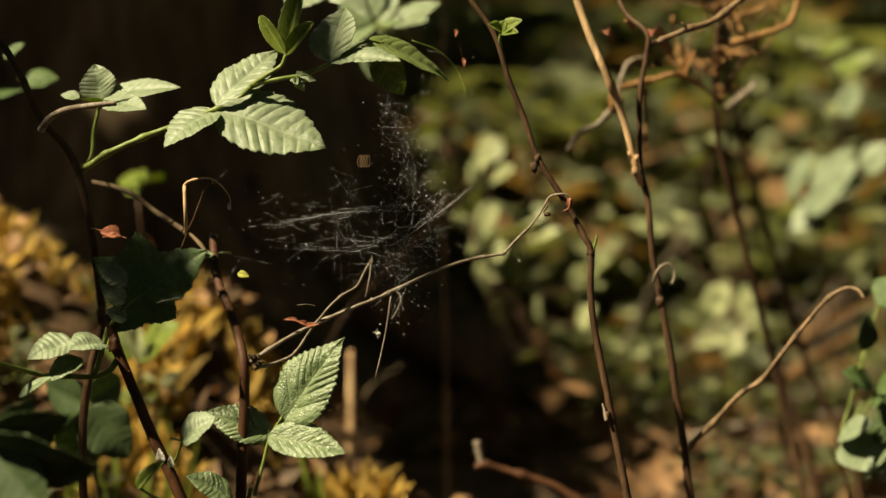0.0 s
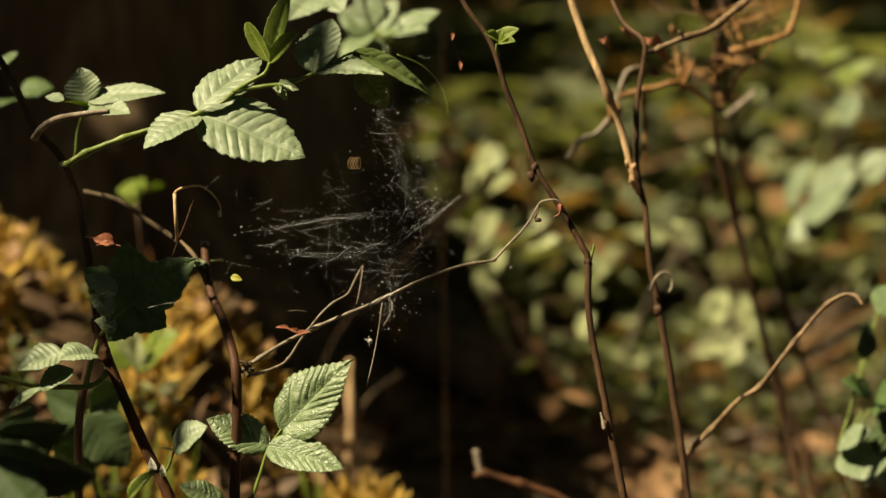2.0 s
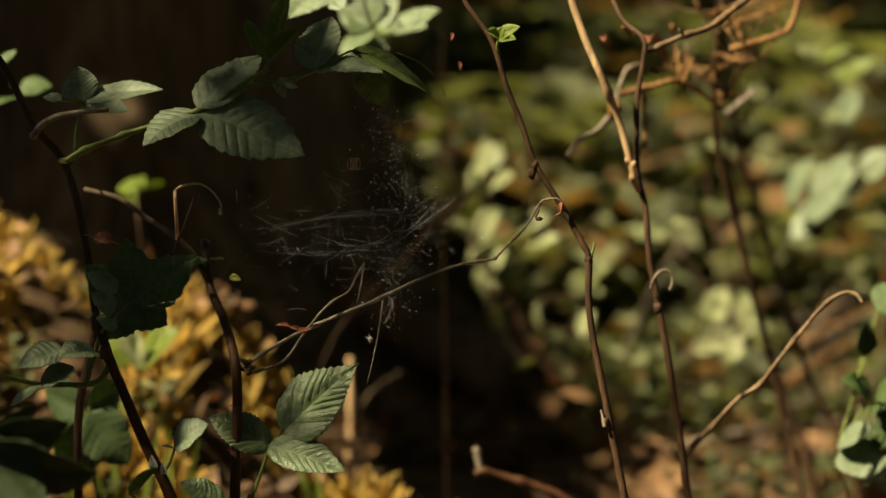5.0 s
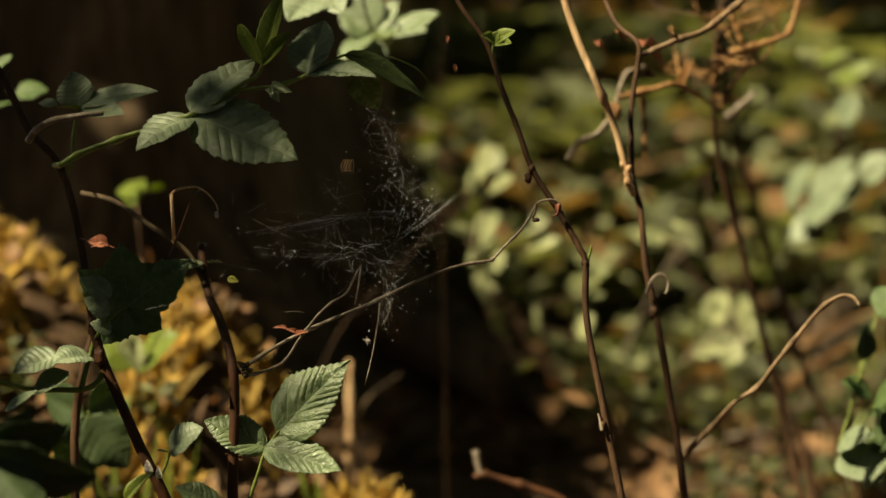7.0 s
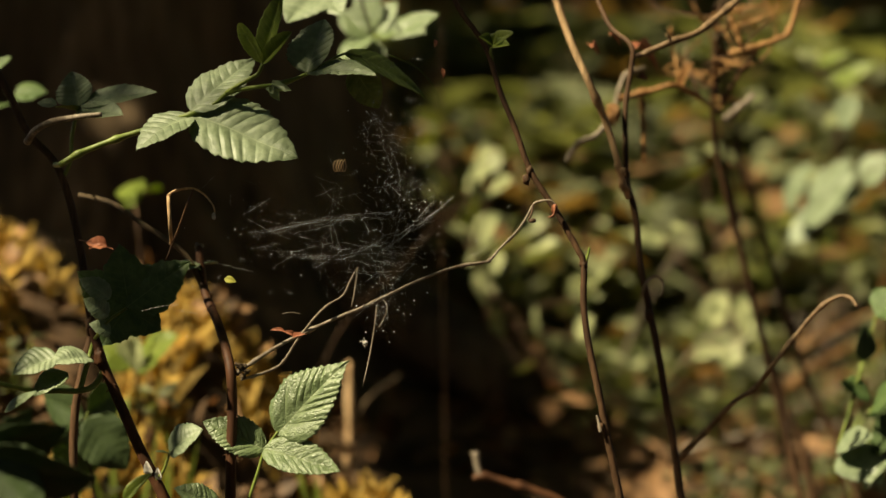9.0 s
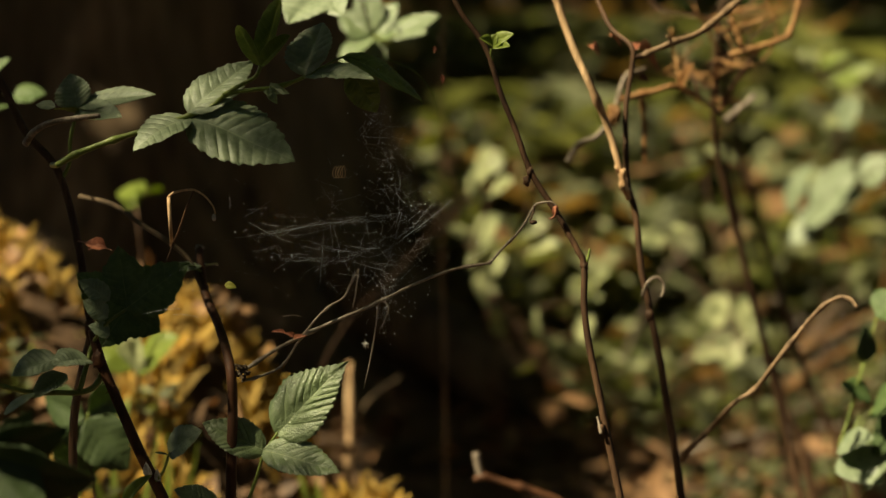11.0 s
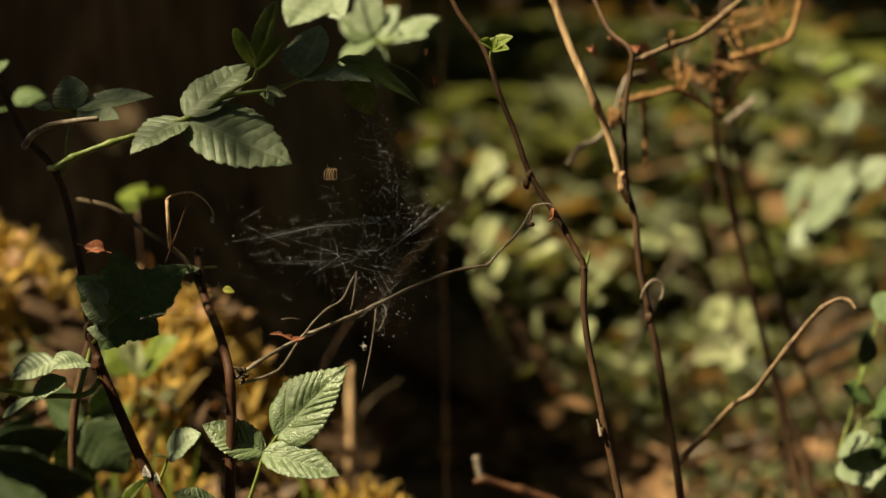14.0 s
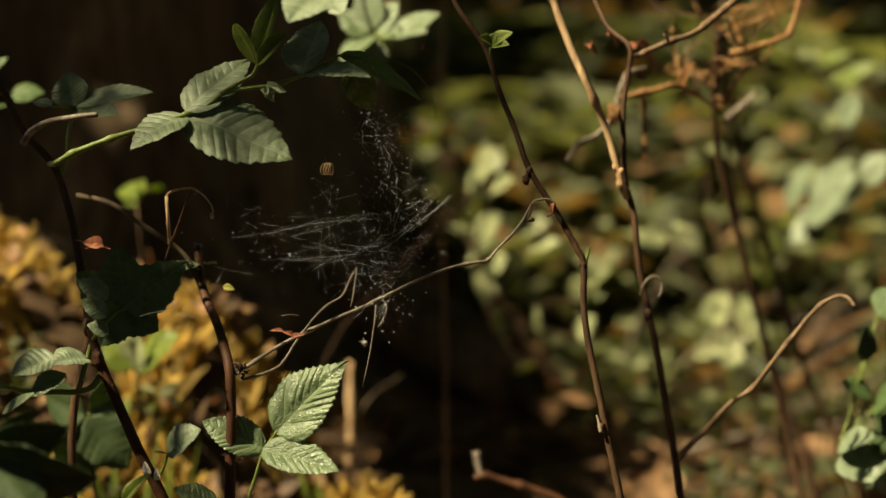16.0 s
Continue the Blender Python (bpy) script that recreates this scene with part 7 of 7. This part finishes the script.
    walk(low_tip, [
        (0.0, pose(0.0177, 0.0039, 0.0366, 0, -4.79, 0)),
        (0.5, pose(0.0168, 0.0039, 0.0364, 0, -1.44, 0)),
        (1.0, pose(0.0167, 0.0039, 0.0366, 0, -2.87, 0)),
        (1.5, pose(0.0162, 0.0039, 0.0367, 0, 1.15, 0)),
        (2.0, pose(0.0163, 0.0039, 0.0366, 0, 0.02, 0)),
        (2.5, pose(0.0156, 0.0039, 0.0364, 0, 2.52, 0)),
        (3.0, pose(0.0162, 0.0039, 0.0366, 0, 0.88, 0)),
        (3.5, pose(0.0163, 0.0039, 0.0363, 0, 0.69, 0)),
        (4.0, pose(0.0159, 0.0039, 0.0363, 0, 2.46, 0)),
        (6.5, pose(0.0162, 0.0039, 0.0367, 0, -0.33, 0)),
        (7.0, pose(0.0160, 0.0039, 0.0369, 0, 0.15, 0)),
        (7.5, pose(0.0159, 0.0039, 0.0368, 0, 0.46, 0)),
        (8.0, pose(0.0159, 0.0039, 0.0369, 0, 1.10, 0)),
        (8.5, pose(0.0160, 0.0039, 0.0370, 0, 0.54, 0)),
        (9.0, pose(0.0159, 0.0039, 0.0370, 0, 0.00, 0)),
        (11.5, pose(0.0157, 0.0039, 0.0372, 0, 0.18, 0)),
        (12.0, pose(0.0157, 0.0039, 0.0371, 0, 0.74, 0)),
        (12.5, pose(0.0156, 0.0039, 0.0370, 0, 1.21, 0)),
        (13.0, pose(0.0155, 0.0039, 0.0371, 0, 0.76, 0)),
        (13.5, pose(0.0158, 0.0039, 0.0372, 0, 0.50, 0)),
        (14.0, pose(0.0158, 0.0039, 0.0371, 0, 0.26, 0)),
        (14.5, pose(0.0155, 0.0039, 0.0372, 0, 0.92, 0)),
        (15.0, pose(0.0156, 0.0039, 0.0373, 0, 0.46, 0)),
        (15.5, pose(0.0157, 0.0039, 0.0371, 0, 0.08, 0)),
        (16.0, pose(0.0155, 0.0039, 0.0373, 0, 0.59, 0)),
    ])
    walk(web_thing, [
        (0.0, pose(-0.0514, 0.9942, 0.3909, 0, 0.14, 0)),
        (0.5, pose(-0.0522, 0.9942, 0.3932, 0, 0.65, 0)),
        (1.0, pose(-0.0549, 0.9942, 0.3943, 0, 0.56, 0)),
        (1.5, pose(-0.0554, 0.9942, 0.3912, 0, 0.22, 0)),
        (2.0, pose(-0.0557, 0.9942, 0.3923, 0, 0.37, 0)),
        (2.5, pose(-0.0566, 0.9942, 0.3906, 0, -0.03, 0)),
        (3.0, pose(-0.0560, 0.9942, 0.3910, 0, 0.21, 0)),
        (3.5, pose(-0.0554, 0.9942, 0.3921, 0, 0.16, 0)),
        (4.0, pose(-0.0549, 0.9942, 0.3915, 0, 0.30, 0)),
        (6.5, pose(-0.0574, 0.9942, 0.3928, 0, 0.08, 0)),
        (7.0, pose(-0.0573, 0.9942, 0.3926, 0, -0.12, 0)),
        (7.5, pose(-0.0567, 0.9942, 0.3925, 0, 0.09, 0)),
        (8.0, pose(-0.0576, 0.9942, 0.3916, 0, -0.19, 0)),
        (8.5, pose(-0.0577, 0.9942, 0.3917, 0, -0.12, 0)),
        (9.0, pose(-0.0585, 0.9942, 0.3926, 0, 0.00, 0)),
        (11.5, pose(-0.0589, 0.9942, 0.3917, 0, -0.64, 0)),
        (12.0, pose(-0.0593, 0.9942, 0.3920, 0, -0.91, 0)),
        (12.5, pose(-0.0591, 0.9942, 0.3913, 0, -0.71, 0)),
        (13.0, pose(-0.0596, 0.9942, 0.3913, 0, -0.78, 0)),
        (13.5, pose(-0.0595, 0.9942, 0.3913, 0, -0.87, 0)),
        (14.0, pose(-0.0601, 0.9942, 0.3919, 0, -0.76, 0)),
        (14.5, pose(-0.0601, 0.9942, 0.3914, 0, -0.72, 0)),
        (15.0, pose(-0.0598, 0.9942, 0.3920, 0, -0.82, 0)),
        (15.5, pose(-0.0602, 0.9942, 0.3915, 0, -1.16, 0)),
        (16.0, pose(-0.0603, 0.9942, 0.3917, 0, -1.10, 0)),
    ])
    walk(husk, [
        (0.0, pose(-0.0461, 0.9994, 0.4386, 0, 0.00, 0)),
        (0.5, pose(-0.0442, 0.9994, 0.4422, 0, 0.00, 0)),
        (1.0, pose(-0.0492, 0.9994, 0.4457, 0, 0.00, 0)),
        (1.5, pose(-0.0504, 0.9994, 0.4386, 0, 0.00, 0)),
        (2.0, pose(-0.0509, 0.9994, 0.4424, 0, 0.00, 0)),
        (2.5, pose(-0.0523, 0.9994, 0.4376, 0, 0.00, 0)),
        (3.0, pose(-0.0502, 0.9994, 0.4381, 0, 0.00, 0)),
        (3.5, pose(-0.0510, 0.9994, 0.4417, 0, 0.00, 0)),
        (4.0, pose(-0.0499, 0.9994, 0.4397, 0, 0.00, 0)),
        (6.5, pose(-0.0544, 0.9994, 0.4427, 0, 0.00, 0)),
        (7.0, pose(-0.0546, 0.9994, 0.4416, 0, 0.00, 0)),
        (7.5, pose(-0.0537, 0.9994, 0.4404, 0, 0.00, 0)),
        (8.0, pose(-0.0556, 0.9994, 0.4395, 0, 0.00, 0)),
        (8.5, pose(-0.0561, 0.9994, 0.4405, 0, 0.00, 0)),
        (9.0, pose(-0.0585, 0.9994, 0.4423, 0, 0.00, 0)),
        (11.5, pose(-0.0599, 0.9994, 0.4387, 0, 0.00, 0)),
        (12.0, pose(-0.0618, 0.9994, 0.4383, 0, 0.00, 0)),
        (12.5, pose(-0.0594, 0.9994, 0.4376, 0, 0.00, 0)),
        (13.0, pose(-0.0610, 0.9994, 0.4380, 0, 0.00, 0)),
        (13.5, pose(-0.0620, 0.9994, 0.4386, 0, 0.00, 0)),
        (14.0, pose(-0.0645, 0.9994, 0.4397, 0, 0.00, 0)),
        (14.5, pose(-0.0639, 0.9994, 0.4398, 0, 0.00, 0)),
        (15.0, pose(-0.0628, 0.9994, 0.4417, 0, 0.00, 0)),
        (15.5, pose(-0.0647, 0.9994, 0.4397, 0, 0.00, 0)),
        (16.0, pose(-0.0664, 0.9994, 0.4403, 0, 0.00, 0)),
    ])
    walk(petal, [
        (0.0, pose(-0.1140, 0.9927, 0.3749, 0, 0.00, 0)),
        (0.5, pose(-0.1146, 0.9927, 0.3790, 0, 0.00, 0)),
        (1.0, pose(-0.1176, 0.9927, 0.3805, 0, 0.00, 0)),
        (1.5, pose(-0.1179, 0.9927, 0.3758, 0, 0.00, 0)),
        (2.0, pose(-0.1174, 0.9927, 0.3777, 0, 0.00, 0)),
        (2.5, pose(-0.1189, 0.9927, 0.3744, 0, 0.00, 0)),
        (3.0, pose(-0.1182, 0.9927, 0.3753, 0, 0.00, 0)),
        (3.5, pose(-0.1171, 0.9927, 0.3770, 0, 0.00, 0)),
        (4.0, pose(-0.1174, 0.9927, 0.3759, 0, 0.00, 0)),
        (6.5, pose(-0.1190, 0.9927, 0.3780, 0, 0.00, 0)),
        (7.0, pose(-0.1192, 0.9927, 0.3774, 0, 0.00, 0)),
        (7.5, pose(-0.1183, 0.9927, 0.3771, 0, 0.00, 0)),
        (8.0, pose(-0.1193, 0.9927, 0.3753, 0, 0.00, 0)),
        (8.5, pose(-0.1193, 0.9927, 0.3758, 0, 0.00, 0)),
        (9.0, pose(-0.1202, 0.9927, 0.3781, 0, 0.00, 0)),
        (11.5, pose(-0.1207, 0.9927, 0.3750, 0, 0.00, 0)),
        (12.0, pose(-0.1211, 0.9927, 0.3746, 0, 0.00, 0)),
        (12.5, pose(-0.1207, 0.9927, 0.3738, 0, 0.00, 0)),
        (13.0, pose(-0.1218, 0.9927, 0.3738, 0, 0.00, 0)),
        (13.5, pose(-0.1213, 0.9927, 0.3734, 0, 0.00, 0)),
        (14.0, pose(-0.1219, 0.9927, 0.3745, 0, 0.00, 0)),
        (14.5, pose(-0.1218, 0.9927, 0.3741, 0, 0.00, 0)),
        (15.0, pose(-0.1211, 0.9927, 0.3751, 0, 0.00, 0)),
        (15.5, pose(-0.1216, 0.9927, 0.3730, 0, 0.00, 0)),
        (16.0, pose(-0.1219, 0.9927, 0.3736, 0, 0.00, 0)),
    ])
    walk(scales, [
        (0.0, pose(0.0108, 1.0049, 0.4941, 0, 0.00, 0)),
        (0.5, pose(0.0161, 1.0049, 0.4997, 0, 0.00, 0)),
        (1.0, pose(0.0144, 1.0049, 0.5012, 0, 0.00, 0)),
        (1.5, pose(0.0069, 1.0049, 0.4927, 0, 0.00, 0)),
        (2.0, pose(0.0094, 1.0049, 0.4970, 0, 0.00, 0)),
        (2.5, pose(0.0040, 1.0049, 0.4912, 0, 0.00, 0)),
        (3.0, pose(0.0072, 1.0049, 0.4936, 0, 0.00, 0)),
        (3.5, pose(0.0073, 1.0049, 0.4953, 0, 0.00, 0)),
        (4.0, pose(0.0108, 1.0049, 0.4957, 0, 0.00, 0)),
        (6.5, pose(0.0058, 1.0049, 0.4958, 0, 0.00, 0)),
        (7.0, pose(0.0066, 1.0049, 0.4962, 0, 0.00, 0)),
        (7.5, pose(0.0027, 1.0049, 0.4935, 0, 0.00, 0)),
        (8.0, pose(0.0023, 1.0049, 0.4932, 0, 0.00, 0)),
        (8.5, pose(0.0027, 1.0049, 0.4941, 0, 0.00, 0)),
        (9.0, pose(0.0003, 1.0049, 0.4945, 0, 0.00, 0)),
        (11.5, pose(-0.0011, 1.0049, 0.4909, 0, 0.00, 0)),
        (12.0, pose(-0.0030, 1.0049, 0.4905, 0, 0.00, 0)),
        (12.5, pose(-0.0006, 1.0049, 0.4898, 0, 0.00, 0)),
        (13.0, pose(-0.0022, 1.0049, 0.4902, 0, 0.00, 0)),
        (13.5, pose(-0.0032, 1.0049, 0.4908, 0, 0.00, 0)),
        (14.0, pose(-0.0057, 1.0049, 0.4919, 0, 0.00, 0)),
        (14.5, pose(-0.0051, 1.0049, 0.4920, 0, 0.00, 0)),
        (15.0, pose(-0.0040, 1.0049, 0.4939, 0, 0.00, 0)),
        (15.5, pose(-0.0059, 1.0049, 0.4919, 0, 0.00, 0)),
        (16.0, pose(-0.0076, 1.0049, 0.4925, 0, 0.00, 0)),
    ])

    sway(edge_bough, 0.12, True, ((0.0, 1.4), (2.5, 1.2), (3.2, 0.9), (3.6, 0.45), (4.0, 0.24), (5.2, 0.35), (6.5, 0.52), (7.0, 0.1), (7.5, -0.15), (8.5, 0.0), (9.2, 0.08), (10.3, 0.2), (11.5, 0.3), (12.0, 0.18), (13.5, 0.02), (14.5, 0.1), (15.0, 0.25), (16.0, 0.15)))
    sway(crown_bough, 0.10, False, ((0.0, 4.2), (2.6, 4.0), (3.2, 2.8), (3.6, 1.3), (3.85, 0.25), (4.0, 0.04), (5.0, 0.2), (6.5, 0.45), (7.5, 0.38), (8.5, 0.85), (9.2, 1.0), (10.3, 0.5), (11.5, 0.14), (12.0, 0.26), (12.5, 0.1), (13.5, 0.14), (14.5, 0.42), (15.5, 0.62), (16.0, 0.45)))
    sway(spray_bough, 0.16, False, ((0.0, 3.6), (2.6, 3.4), (3.2, 2.4), (3.6, 1.3), (3.85, 0.4), (4.0, 0.24), (5.0, 0.2), (6.5, 0.28), (7.5, -0.05), (8.0, 0.2), (8.5, 0.5), (9.0, 0.8), (9.8, 0.75), (11.5, 0.6), (12.0, 0.5), (13.5, 0.55), (14.5, 0.6), (16.0, 0.55)))
    sway(leaf_bough, 0.16, True, ((0.0, 1.9), (2.6, 1.7), (3.2, 0.8), (3.6, 0.35), (4.0, 0.04), (5.0, 0.5), (6.0, 1.3), (6.5, 1.4), (7.5, 1.0), (8.5, 1.4), (9.2, 1.5), (10.3, 0.6), (11.5, 0.2), (12.0, 0.55), (12.5, 1.1), (13.5, 1.5), (14.5, 1.4), (15.5, 1.2), (16.0, 1.15)))


motions()
